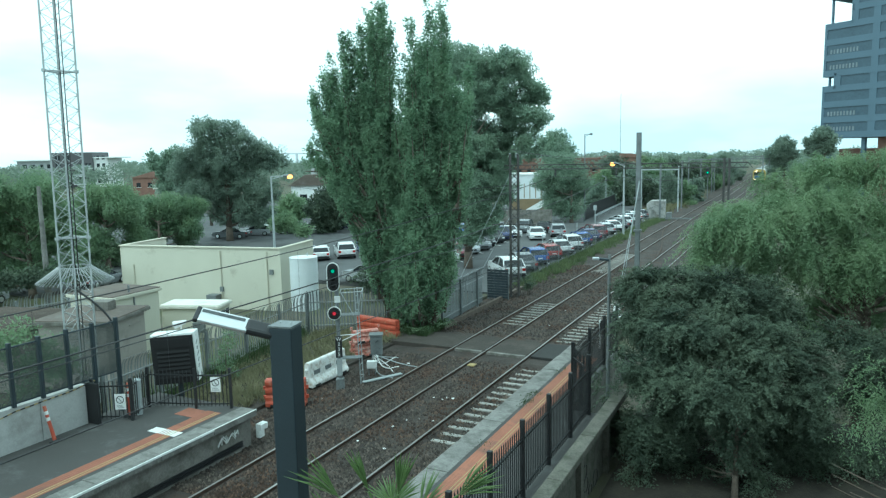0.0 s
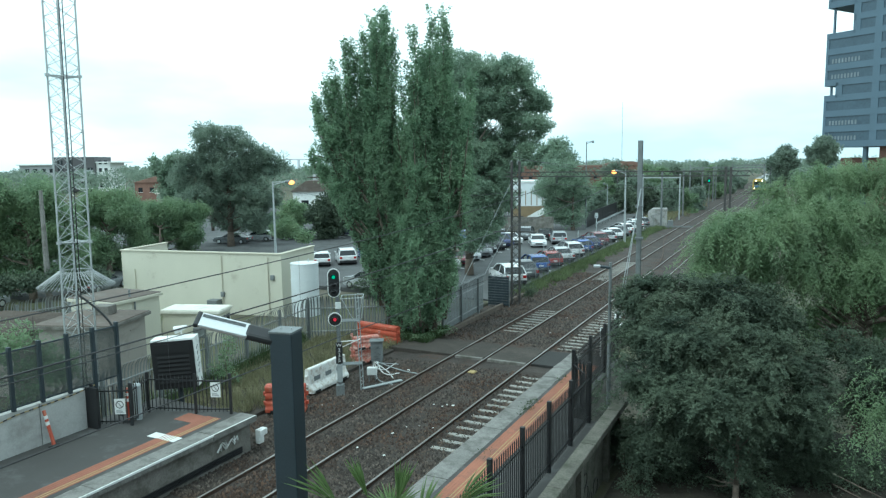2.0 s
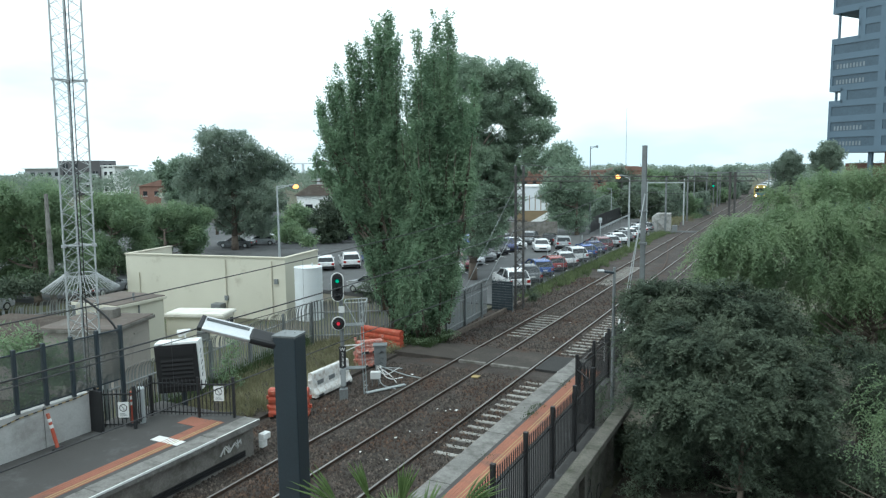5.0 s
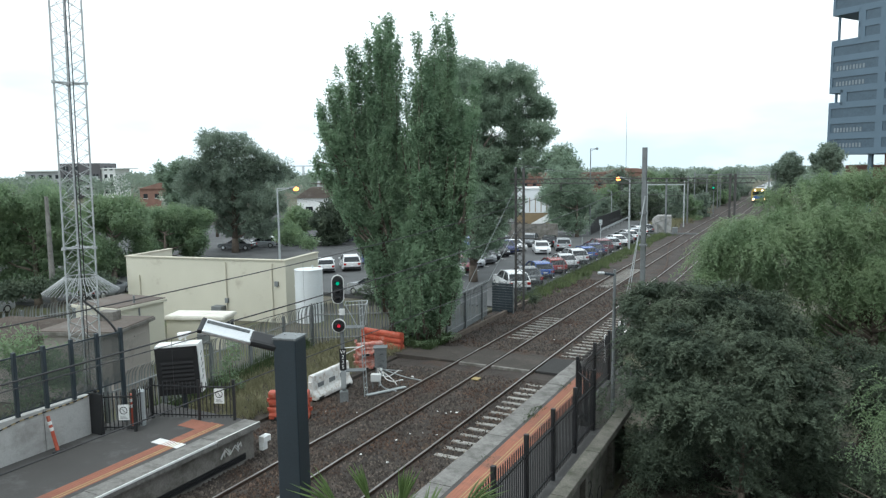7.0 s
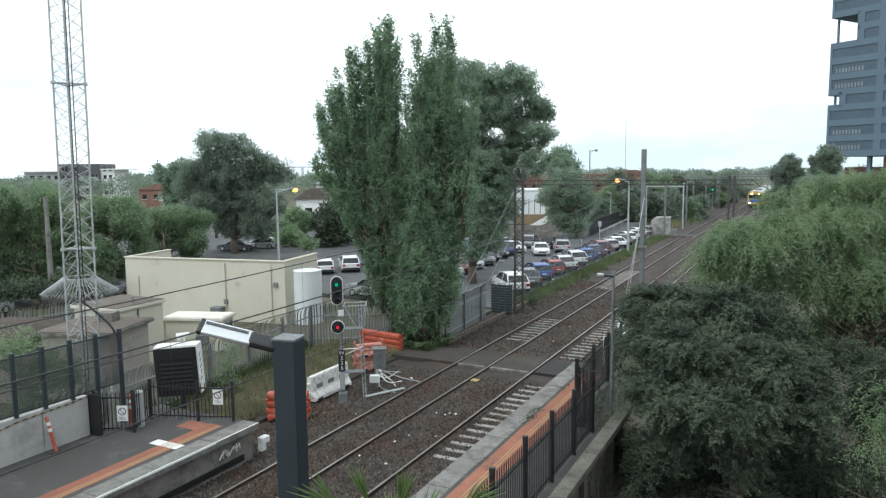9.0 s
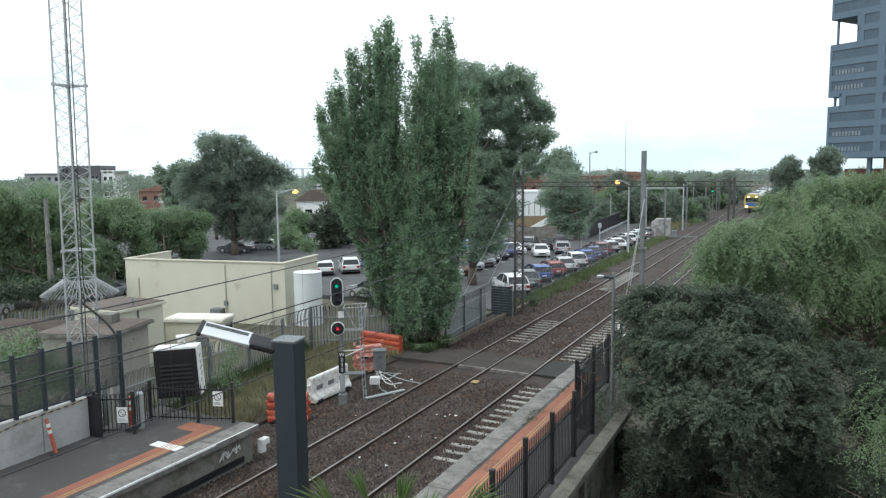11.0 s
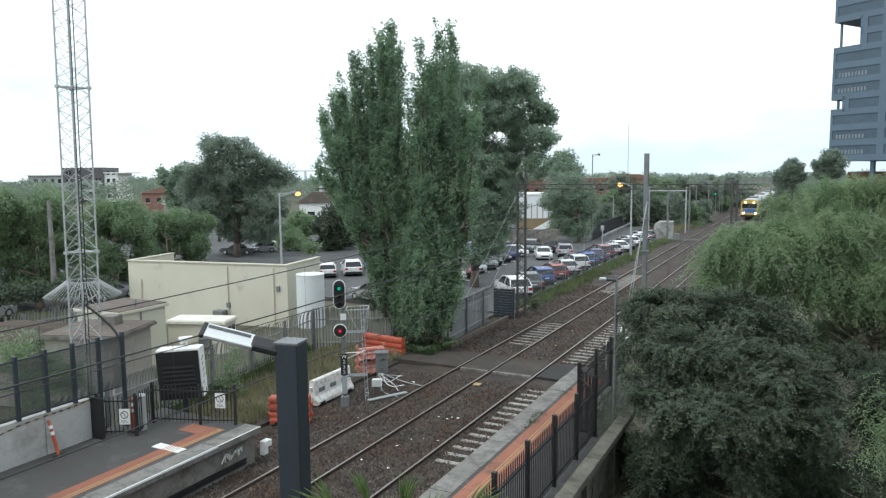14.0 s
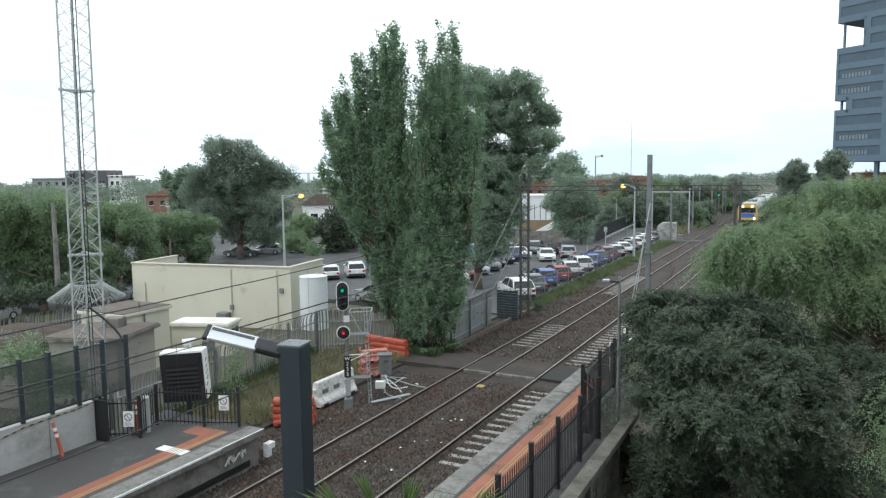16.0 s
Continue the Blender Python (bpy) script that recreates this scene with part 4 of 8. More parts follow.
def picket_fence(points, label, h, step, post_every, z=1.05, post_h=None, rails=(0.12, 0.9), group="picket fences", r=0.011, post=0.04):
    t = thing("picket_fence", label, "fence", group=group)
    me = picket_mesh(h, r)
    for p, q in zip(points, points[1:]):
        a, b, ln, m = run((*p, z), (*q, z))
        n = int(ln / step)
        for k in range(1, n):
            shared("picket", me, t, m @ pose(k * ln / n, 0, 0))
        for f in rails:
            bm = nb()
            box(bm, 0, ln, -0.02, 0.02, h * f - 0.02, h * f + 0.02, m)
            part("rail", bm, M["black"], t)
        k = max(1, round(ln / post_every))
        for i in range(k + 1):
            bm = nb()
            box(bm, -post, post, -post, post, -0.02, (post_h or h) + 0.02, m @ pose(i * ln / k, 0, 0), bevel=0.006)
            part("post", bm, M["black"], t)
    return t


picket_fence([(-18.75, 13.5), (-17.75, 14.05)], "black steel picket gate panel at the platform end", 1.2, 0.125, 1.2, post_h=1.3)
picket_fence([(-17.75, 14.05), (-18.25, 15.1), (-16.75, 15.62), (-15.72, 16.08)], "black steel picket fence closing the platform end", 1.18, 0.125, 1.6, post_h=1.28)
picket_fence([(-5.36, 3.1), (-5.36, 20.0)], "black steel picket fence along the platform edge", 1.66, 0.125, 1.87, post_h=1.82, rails=(0.13, 0.82), r=0.0105, post=0.05)
picket_fence([(-5.36, 20.0), (-6.2, 21.2), (-6.2, 27.2)], "black steel picket fence at the platform ramp", 1.66, 0.125, 2.0, post_h=1.82, rails=(0.13, 0.82), r=0.0105, post=0.05)


def no_entry_sign(m):
    t = thing("warning_sign", "white prohibition sign with a ring and slash on the fence", "sign", m, group="warning signs")
    solid(t, "plate", (-0.16, 0.16, -0.008, 0, 0, 0.48), M["white"], 0.002)
    bm = nb()
    n = 24
    for r0, r1 in ((0.095, 0.118),):
        a = [bm.verts.new((r0 * math.cos(k * 2 * math.pi / n), -0.012, 0.3 + r0 * math.sin(k * 2 * math.pi / n))) for k in range(n)]
        b = [bm.verts.new((r1 * math.cos(k * 2 * math.pi / n), -0.012, 0.3 + r1 * math.sin(k * 2 * math.pi / n))) for k in range(n)]
        for k in range(n):
            bm.faces.new((a[k], b[k], b[(k + 1) % n], a[(k + 1) % n]))
    bar(bm, (-0.075, -0.012, 0.375), (0.075, -0.012, 0.225), 0.02, 0.004)
    part("ring", bm, M["black"], t)
    bm = nb()
    bar(bm, (-0.02, -0.011, 0.36), (0.02, -0.011, 0.24), 0.035, 0.004)
    for k in range(3):
        box(bm, -0.11, 0.11 - 0.03 * k, -0.012, -0.009, 0.05 + 0.035 * k, 0.062 + 0.035 * k)
    part("print", bm, M["greysteel"], t)


no_entry_sign(pose(-18.0, 13.86, 1.42, 0, 0, 29))
no_entry_sign(pose(-16.1, 15.84, 1.6, 0, 0, 24))


def screen_wall():
    """Concrete parapet with tall dark mesh screens behind the platform."""
    w = thing("platform_wall", "grey concrete parapet wall panels behind the platform", "wall")
    y = -8.0
    while y < 13.2:
        bm = nb()
        e = min(y + 1.66, 13.35)
        box(bm, -19.02, -18.8, y, e - 0.015, 0.9, 2.26, bevel=0.012)
        part("wall_panel", bm, M["wallconc"], w)
        y += 1.66
    s = thing("screen_fence", "tall dark steel screen fence with mesh panels on the wall", "fence")
    y, k = 14.52, 0
    while y > -6:
        bm = nb()
        box(bm, -18.84, -18.72, y - 0.045, y + 0.045, 1.0 if y > 13.4 else 2.262, 4.05, bevel=0.008)
        part("post", bm, M["dark"], s)
        if k:
            for z in (2.34, 3.9):
                solid(s, "panel_rail", (-18.80, -18.76, y + 0.06, y + 0.77, z, z + 0.04), M["dark"])
            bm = nb()
            for j in range(34):
                box(bm, -18.785, -18.775, y + 0.07 + j * 0.0205, y + 0.0738 + j * 0.0205, 2.38, 3.9)
            for j in range(72):
                box(bm, -18.784, -18.776, y + 0.06, y + 0.77, 2.38 + j * 0.021, 2.3835 + j * 0.021)
            part("mesh_panel", bm, M["screen"], s)
        y -= 0.835
        k += 1
    solid(s, "end_panel", (-18.85, -18.35, 13.36, 13.44, 1.05, 2.3), M["black"])


screen_wall()


def side_parapet():
    """Old concrete retaining wall with a flat coping beside the fence."""
    w = thing("retaining_wall", "weathered concrete retaining wall with flat coping and graffiti", "wall")
    solid(w, "wall_face", (-4.9, -4.74, -6, 20.9, -2.5, 1.36), M["mossconc"])
    for y in (3.0, 5.75, 8.5, 11.25, 14.0, 16.75):
        solid(w, "pier", (-4.74, -4.6, y + 2.5, y + 2.75, -2.5, 1.36), M["mossconc"])
    for k in range(10):
        y = -4.75 + k * 2.75
        solid(w, "coping_stone", (-4.84, -4.46, y, min(y + 2.74, 21.3), 1.36, 1.55), M["mossconc"], 0.02)
    bm = nb()
    rng = random.Random(8)
    for k in range(7):
        cy, cz, r = 16.6 + rng.uniform(0, 1.8), 0.1 + rng.uniform(-0.4, 0.5), rng.uniform(0.12, 0.3)
        for j in range(11):
            a, b = j * 0.6, (j + 1) * 0.6
            bar(bm, (-4.735, cy + r * math.cos(a), cz + r * math.sin(a)), (-4.735, cy + r * math.cos(b), cz + r * math.sin(b)), 0.025, 0.008)
    part("graffiti", bm, M["black"], w, "black looping graffiti scrawl")
    bm = nb()
    for a, b in (((-4.55, 20.2, 1.25), (-4.38, 20.4, 0.6)), ((-4.38, 20.4, 0.6), (-4.45, 20.3, -1.6))):
        rod(bm, a, b, 0.035, n=8)
    part("drain_pipe", bm, M["rust"], w)


side_parapet()


def warning_tape():
    """Sagging black and yellow tape along the parapet wall."""
    t = thing("warning_tape", "sagging black and yellow warning tape along the parapet wall", "tape")
    pts = [Vector((-18.765, y, z)) for y, z in ((13.7, 2.3), (12.9, 2.2), (12.1, 2.18), (11.2, 2.15), (10.4, 2.02), (9.0, 1.95))]
    k = 0
    for a, b in zip(pts, pts[1:]):
        n = 7
        for i in range(n):
            bm = nb()
            bar(bm, a.lerp(b, i / n), a.lerp(b, (i + 1) / n), 0.006, 0.035)
            part("tape_band", bm, M["black"] if k % 2 else M["yellow"], t)
            k += 1


warning_tape()


def track_fence():
    """Low wire fence between the car park and the line."""
    t = thing("wire_fence", "chain-wire fence with thin steel posts along the car park", "fence")
    y = 40.6
    while y < 100:
        bm = nb()
        rod(bm, (-17.35, y, -0.3), (-17.35, y, 1.45), 0.03, n=6)
        part("post", bm, M["greysteel"], t)
        y += 2.9
    bm = nb()
    for z in (0.1, 0.7, 1.4):
        rod(bm, (-17.35, 40.6, z), (-17.35, 99, z), 0.008, n=4)
    y = 40.6
    while y < 72:
        for s in (0, 1):
            rod(bm, (-17.35, y + s * 1.35, 0.05), (-17.35, y + (1 - s) * 1.35, 1.4), 0.004, n=3)
        y += 0.17
    part("wire_mesh", bm, M["greysteel"], t)
    # dark solid panels by the lattice mast
    d = thing("panel_fence", "dark horizontal-slatted panel fence beside the lattice mast", "fence")
    for k in range(3):
        for j in range(11):
            bm = nb()
            box(bm, -17.32 + k * 0.46, -16.87 + k * 0.46, 40.3, 40.34, -0.1 + j * 0.165, 0.045 + j * 0.165)
            part("slat", bm, M["dark"], d)
    for k in range(4):
        bm = nb()
        box(bm, -17.35 + k * 0.46, -17.3 + k * 0.46, 40.34, 40.4, -0.3, 1.8)
        part("post", bm, M["greysteel"], d)
    # low kerb wall at the foot of the bank
    bm = nb()
    box(bm, -16.5, -16.3, 32.2, 46, -0.3, 0.02)
    tagged(part("kerb_wall", bm, M["timber"]), "low weathered timber edging along the track bank", "kerb", kind="structure")
    # black fence along the lane at the end of the car park
    f = thing("lane_fence", "long black panel fence beside the lane", "fence")
    a, b, ln, m = run((-25.3, 92, -0.1), (-27.8, 124, -0.1))
    for k in range(int(ln / 2.4)):
        bm = nb()
        box(bm, k * 2.4, k * 2.4 + 2.34, -0.03, 0.03, 0, 2.0, m)
        part("panel", bm, M["black"], f)
    r = thing("guard_rail", "pale steel guard rail beside the lane", "guard rail")
    bm = nb()
    box(bm, 0, ln, -1.3, -1.22, 0.5, 0.78, m, bevel=0.02)
    part("beam", bm, M["palegrey"], r)
    for k in range(12):
        bm = nb()
        box(bm, k * 2.6, k * 2.6 + 0.1, -1.22, -1.12, -0.2, 0.7, m)
        part("post", bm, M["greysteel"], r)


track_fence()

# ---- trees ----
SIDE, DEPTH = Vector((0.889, 0.457, 0)), Vector((-0.457, 0.889, 0))


def limbs(bm, foot, ends, r):
    """Tapered trunk with a limb to each end point."""
    top = Vector(foot) + Vector((0, 0, max(1.5, min(e[2] for e in ends) - foot[2]) * 0.7))
    high = Vector((foot[0], foot[1], max(e[2] for e in ends) * 0.8))
    rod(bm, foot, top, r, r * 0.75, 9)
    rod(bm, top, high, r * 0.75, r * 0.2, 8)
    for e in ends:
        e = Vector(e)
        t = min(1.0, max(0.0, (e.z - top.z) / max(0.1, high.z - top.z) - 0.25))
        s = top.lerp(high, t)
        mid = s.lerp(e, 0.5) + Vector((0, 0, -0.06 * (e - s).length))
        rod(bm, s, mid, r * 0.38, r * 0.24, 6)
        rod(bm, mid, e, r * 0.24, r * 0.06, 5)


def lobed_tree(name, label, foot, lobes, leaves, length, width, material, seed, clump=0.5, trunk=0.22, way="out", per=26, category="tree", reach=0.7, frond=0.0, small=False, lift=0.7, shell=0.6):
    """Crown of leafy clumps set on lobes (side, depth, height, radius, vertical radius) round the foot."""
    rng = np.random.default_rng(seed)
    t = thing(name, label, category, pose(*foot), kind="")
    vol = np.array([l[3] ** 2 * (l[4] if len(l) > 4 else l[3]) for l in lobes]) ** 0.72
    share = vol / vol.sum()
    ends, cs, al, fc = [], [], [], []
    skyward = np.array([0, 0, lift])
    for l, s in zip(lobes, share):
        r, rz = l[3], l[4] if len(l) > 4 else l[3]
        c = np.array(SIDE * l[0] + DEPTH * l[1] + Vector((0, 0, l[2] - foot[2])))
        ends.append((c[0] * reach, c[1] * reach, c[2] * (0.5 + 0.5 * reach)))
        k = max(3, int(leaves * s / per))
        d = rowan(rng, k)
        d[:, 2] = d[:, 2] * 0.9 + 0.12
        rad = rng.uniform(0.15, 1.0, k) ** shell
        rad *= 1 + 0.12 * rng.uniform(-1, 1, k)
        n = per
        if frond:
            # sprays of leaflets in two ranks; several sprays share one arching shoot
            shoot = np.arange(k) // 12 * 12
            lift_ = np.arange(k) % 12 / 12
            d, rad = d[shoot], rad[shoot]
            q = c + d * (rad * (0.8 + 0.25 * lift_))[:, None] * np.array([r, r, rz])
            g = d * (0.4 if way == "down" else 0.7) + rng.normal(size=(k, 3)) * np.array([0.75, 0.75, 0.3]) + np.array([0, 0, -1.0 if way == "down" else -0.22])
            g /= np.linalg.norm(g, axis=1, keepdims=True)
            up = d * 0.5 + rng.normal(size=(k, 3)) * 0.3 + skyward
            sd = np.cross(g, up)
            sd /= np.linalg.norm(sd, axis=1, keepdims=True) + 1e-9
            q = q + rng.normal(size=(k, 3)) * 0.09
            u = np.tile(np.linspace(0, 1, n), k)
            fl = np.repeat(frond * rng.uniform(0.5, 1.4, k), n)
            gg, ss = np.repeat(g, n, 0), np.repeat(sd, n, 0)
            pts = np.repeat(q, n, 0) + gg * (u * fl)[:, None] + rng.normal(size=(k * n, 3)) * clump
            pts[:, 2] -= 0.35 * fl * u * u
            alt = np.where(np.arange(k * n) % 2 == 0, 1.0, -1.0)[:, None]
            cs.append(pts)
            al.append(ss * alt * 0.8 + gg * 0.7 + rng.normal(size=(k * n, 3)) * 0.25 + np.array([0, 0, -0.15]))
            fc.append(np.repeat(up, n, 0))
            continue
        q = c + d * rad[:, None] * np.array([r, r, rz])
        own = rowan(rng, k * n) * rng.uniform(0.1, 1, (k * n, 1)) ** 0.4
        big = np.repeat(clump * rng.uniform(0.7, 1.6, k), n)[:, None]
        pts = np.repeat(q, n, 0) + own * big * np.array([1.1, 1.1, 0.85])
        out = np.repeat(d, n, 0)
        if way == "down":
            a = out * 0.35 + rng.normal(size=(k * n, 3)) * 0.25 + np.array([0, 0, -1.0])
        else:
            a = out * 0.5 + own * 0.5 + rng.normal(size=(k * n, 3)) * 0.5 + np.array([0, 0, -0.25])
        cs.append(pts)
        al.append(a)
        fc.append(out * 0.35 + own * 0.7 + skyward)
    leaf_mesh("crown", np.concatenate(cs), np.concatenate(al), length, width, material, t, rng, np.concatenate(fc), small)
    bm = nb()
    low = (0, 0, -0.35)
    limbs(bm, low, ends, trunk)
    part("trunk", bm, M["bark"], t, smooth=True)
    return t


def poplar(label, foot, spires, leaves, seed):
    """Upright crown: steep branches (side, depth, bottom, top, radius) clothed in steep leafy twigs."""
    rng = np.random.default_rng(seed)
    t = thing("poplar_tree", label, "tree", pose(*foot), group="poplars")
    cs, al, fc = [], [], []
    bm = nb()
    rod(bm, (0, 0, -0.35), (0, 0, 4), 0.32, 0.24, 10)
    n = 34
    split = []
    for s in spires:
        split.append((s[0], s[1], s[2], s[3], s[4] * 0.72))
        for j in range(1 + int(s[4] * 4)):
            a, b = rng.uniform(0, 6.28), s[4] * rng.uniform(0.5, 1.05)
            split.append((s[0] + b * math.cos(a), s[1] + b * math.sin(a), s[2] + rng.uniform(0, 0.35) * (s[3] - s[2]), s[3] - rng.uniform(0.05, 0.4) * (s[3] - s[2]), min(0.42, s[4] * 0.5)))
    spires = split
    w = np.array([(s[3] - s[2]) * s[4] ** 1.2 for s in spires])
    w /= w.sum()
    for s, share in zip(spires, w):
        base = SIDE * s[0] + DEPTH * s[1]
        top = s[3] - 0.6
        k = int(leaves * share / n)
        h = rng.uniform(0, 1, k) ** 0.8
        prof = np.sin(np.pi * np.clip(h * 0.82 + 0.12, 0, 1)) ** 0.8 * (1 - 0.3 * h)
        ang = rng.uniform(0, 2 * np.pi, k)
        rad = s[4] * prof * np.sqrt(rng.uniform(0.05, 1.0, k)) * rng.uniform(0.7, 1.2, k)
        out_ = 0.72 + 0.28 * h
        wave = 0.12 * np.sin(h * 7 + s[0] * 3)
        q = np.stack([base.x * out_ + rad * np.cos(ang) + wave, base.y * out_ + rad * np.sin(ang), s[2] + (top - s[2]) * h], 1)
        ray_ = np.stack([np.cos(ang), np.sin(ang), np.zeros(k)], 1)
        twig = ray_ * rng.uniform(0.1, 0.5, k)[:, None] + np.array([0, 0, 1.0]) + rng.normal(size=(k, 3)) * 0.15
        ln = np.repeat(rng.uniform(0.35, 1.0, k) * (0.55 + 0.5 * s[4]), n)
        u = np.tile(np.linspace(0, 1, n), k)
        own = rng.normal(size=(k * n, 3))
        cs.append(np.repeat(q, n, 0) + np.repeat(twig, n, 0) * (u * ln)[:, None] + own * (0.075 * (1.2 - 0.8 * u))[:, None])
        out = np.repeat(ray_, n, 0)
        al.append(out * 0.4 + own * 0.7 + rng.normal(size=(k * n, 3)) * 0.4 + np.array([0, 0, -0.2]))
        fc.append(out * 0.7 + own * 0.5 + np.array([0, 0, 0.55]))
        f = Vector((0, 0, max(0.4, s[2] * 0.75 - 0.5)))
        low_ = Vector((base.x * 0.72, base.y * 0.72, s[2]))
        rod(bm, f, low_ + Vector((0, 0, 0.3)), 0.09, 0.07, 5)
        rod(bm, low_, base + Vector((0, 0, top - 0.3)), 0.075, 0.012, 5)
    leaf_mesh("crown", np.concatenate(cs), np.concatenate(al), 0.10, 0.09, M["poplar"], t, rng, np.concatenate(fc), True)
    part("trunk", bm, M["bark"], t, smooth=True)
    return t


poplar("tall dense green poplar with several upright spires beside the fence", (-18.9, 31.1, 0.0), [(-0.06, 0.03, 5.42, 16.79, 0.49), (-0.58, 0.99, 6.6, 16.52, 0.41), (0.37, -0.78, 5.42, 15.63, 0.35), (-1.1, 0.99, 5.44, 15.78, 0.44),
    (-1.93, -0.41, 5.44, 15.22, 0.41), (-1.56, -0.17, 5.44, 14.69, 0.41), (-2.65, 0.72, 7.2, 14.62, 0.41), (-2.94, -0.2, 7.78, 13.17, 0.44),
    (-3.69, 0.11, 8.65, 12.57, 0.38), (-3.29, -1.04, 8.07, 11.35, 0.46), (-4.07, 0.56, 7.65, 9.86, 0.41), (-3.58, 0.08, 7.06, 9.22, 0.44),
    (-2.37, -0.37, 5.45, 11.48, 0.7), (-1.44, 0.63, 5.0, 11.76, 0.8), (-0.64, -0.43, 4.6, 12.59, 0.8), (0.08, -0.1, 3.6, 11.46, 0.9),
    (-2.54, -0.81, 5.45, 8.35, 0.64), (-1.5, 0.6, 5.0, 7.6, 0.6), (-0.6, 0.8, 4.2, 7.0, 0.6), (0.6, -0.2, 0.6, 6.89, 0.85), (0.0, -0.5, 0.4, 5.4, 0.55), (0.5, -0.8, 0.1, 4.6, 0.6), (0.1, 0.5, 1.0, 5.0, 0.5), (-1.7, -0.2, 3.9, 7.5, 0.45), (-1.2, -0.4, 2.7, 6.5, 0.45), (-0.7, -0.5, 1.5, 5.5, 0.42), (-2.2, 0.0, 5.0, 8.0, 0.45)], 255000, 21)
poplar("tall green poplar with twin pointed tops beside the crossing", (-16.75, 31.45, 0.0), [(0.18, -0.52, 6.04, 16.5, 0.37), (0.89, -0.44, 6.6, 16.6, 0.34), (0.47, 0.69, 5.46, 15.75, 0.46), (-0.52, -0.9, 6.04, 15.76, 0.31),
    (-0.24, 0.22, 5.18, 14.67, 0.51), (-0.81, 0.5, 5.47, 14.19, 0.4), (-1.23, -0.69, 5.48, 13.05, 0.4), (-0.1, -0.98, 2.57, 12.76, 0.8),
    (0.89, -0.5, 4.01, 13.85, 0.63), (1.6, 0.35, 5.74, 13.02, 0.57), (1.17, 0.14, 4.01, 11.1, 0.74), (2.16, -0.77, 5.44, 13.29, 0.57),
    (-1.09, -0.15, 2.5, 10.56, 0.85), (-0.1, 0.37, 0.5, 9.72, 1.0), (-1.2, -0.97, 0.8, 6.4, 0.75), (-0.52, -1.0, 0.3, 6.9, 0.85),
    (-1.5, -0.6, 1.2, 4.9, 0.55), (-0.9, -0.6, 0.1, 4.4, 0.8), (0.4, -1.1, 0.5, 6.0, 0.75), (0.9, -0.69, 1.4, 8.02, 0.6)], 240000, 22)
lobed_tree("eucalyptus_tree", "broad dark eucalyptus with a rounded crown behind the poplars", (-23.2, 50.2, 0.0), [(1.19, 1.95, 15.85, 1.61, 1.37), (3.26, 0.45, 15.51, 1.73, 1.47), (4.6, 2.26, 15.5, 1.19, 1.01), (4.92, 0.66, 13.65, 1.43, 1.22),
    (5.81, 1.27, 13.2, 0.9, 0.76), (5.37, -0.64, 11.46, 1.16, 0.99), (2.14, 0.4, 13.32, 1.82, 1.55), (-0.09, 0.77, 15.55, 1.82, 1.55),
    (-1.86, 4.18, 16.58, 1.86, 1.58), (-2.79, 1.15, 13.82, 1.82, 1.55), (3.83, 1.01, 11.92, 1.61, 1.37), (1.16, 2.2, 10.19, 1.97, 1.68),
    (3.16, 1.36, 8.85, 1.61, 1.37), (-0.59, 0.88, 8.89, 2.28, 1.94), (0.7, 0.52, 5.76, 1.61, 1.37), (2.71, -0.44, 5.74, 1.16, 0.99),
    (-1.54, 1.1, 4.36, 1.82, 1.55), (0.69, 0.15, 3.06, 0.99, 0.84), (4.27, -0.7, 9.5, 0.9, 0.76), (0.73, 2.27, 7.31, 1.81, 1.54),
    (2.49, 1.93, 7.3, 1.43, 1.22), (-0.16, 1.8, 4.8, 1.55, 1.32), (1.81, 1.15, 3.95, 1.16, 0.99), (3.16, 1.03, 10.52, 1.34, 1.14),
    (4.94, 1.23, 10.24, 0.99, 0.84), (1.69, 3.23, 14.21, 1.37, 1.16), (0.4, 0.6, 12.6, 1.5, 1.2), (0.6, -1.0, 6.8, 1.2, 1.1), (1.8, -0.8, 6.0, 1.1, 1.0), (0.8, -1.0, 4.6, 1.2, 1.1), (1.7, -1.0, 3.4, 1.0, 0.9), (0.3, -1.0, 2.6, 1.0, 0.9), (2.3, -0.5, 7.8, 1.1, 1.0), (1.2, -0.6, 9.2, 1.2, 1.1)],
           205000, 0.2, 0.09, M["gum"], 31, clump=0.36, trunk=0.4, per=95, reach=0.5, small=True)
# the leaf green of this crown has haze mixed into it
lobed_tree("street_tree", "large dark spreading tree beside the street", (-56.2, 58.8, 0.0), [(-1.07, -1.0, 11.54, 2.12, 1.8), (-2.58, 0.24, 12.29, 1.12, 0.95), (1.39, -0.35, 11.33, 1.75, 1.48), (-3.35, -0.51, 9.23, 1.87, 1.59),
    (-0.59, 0.58, 8.59, 3.12, 2.65), (2.53, 1.44, 9.17, 2.25, 1.91), (4.68, 1.42, 8.53, 1.75, 1.48), (3.8, 0.53, 9.77, 1.25, 1.06),
    (1.17, 1.01, 6.09, 3.12, 2.65), (-2.59, -0.1, 5.51, 2.74, 2.33), (3.94, -0.53, 5.44, 2.25, 1.91), (-4.99, 0.15, 7.4, 1.62, 1.38),
    (-4.51, 0.33, 4.6, 1.87, 1.59), (-0.21, 1.26, 2.99, 2.5, 2.12), (2.91, -0.25, 2.95, 2.25, 1.91)],
           110000, 0.24, 0.11, M["far"], 32, clump=0.42, trunk=0.45, per=60, reach=0.55, small=True)
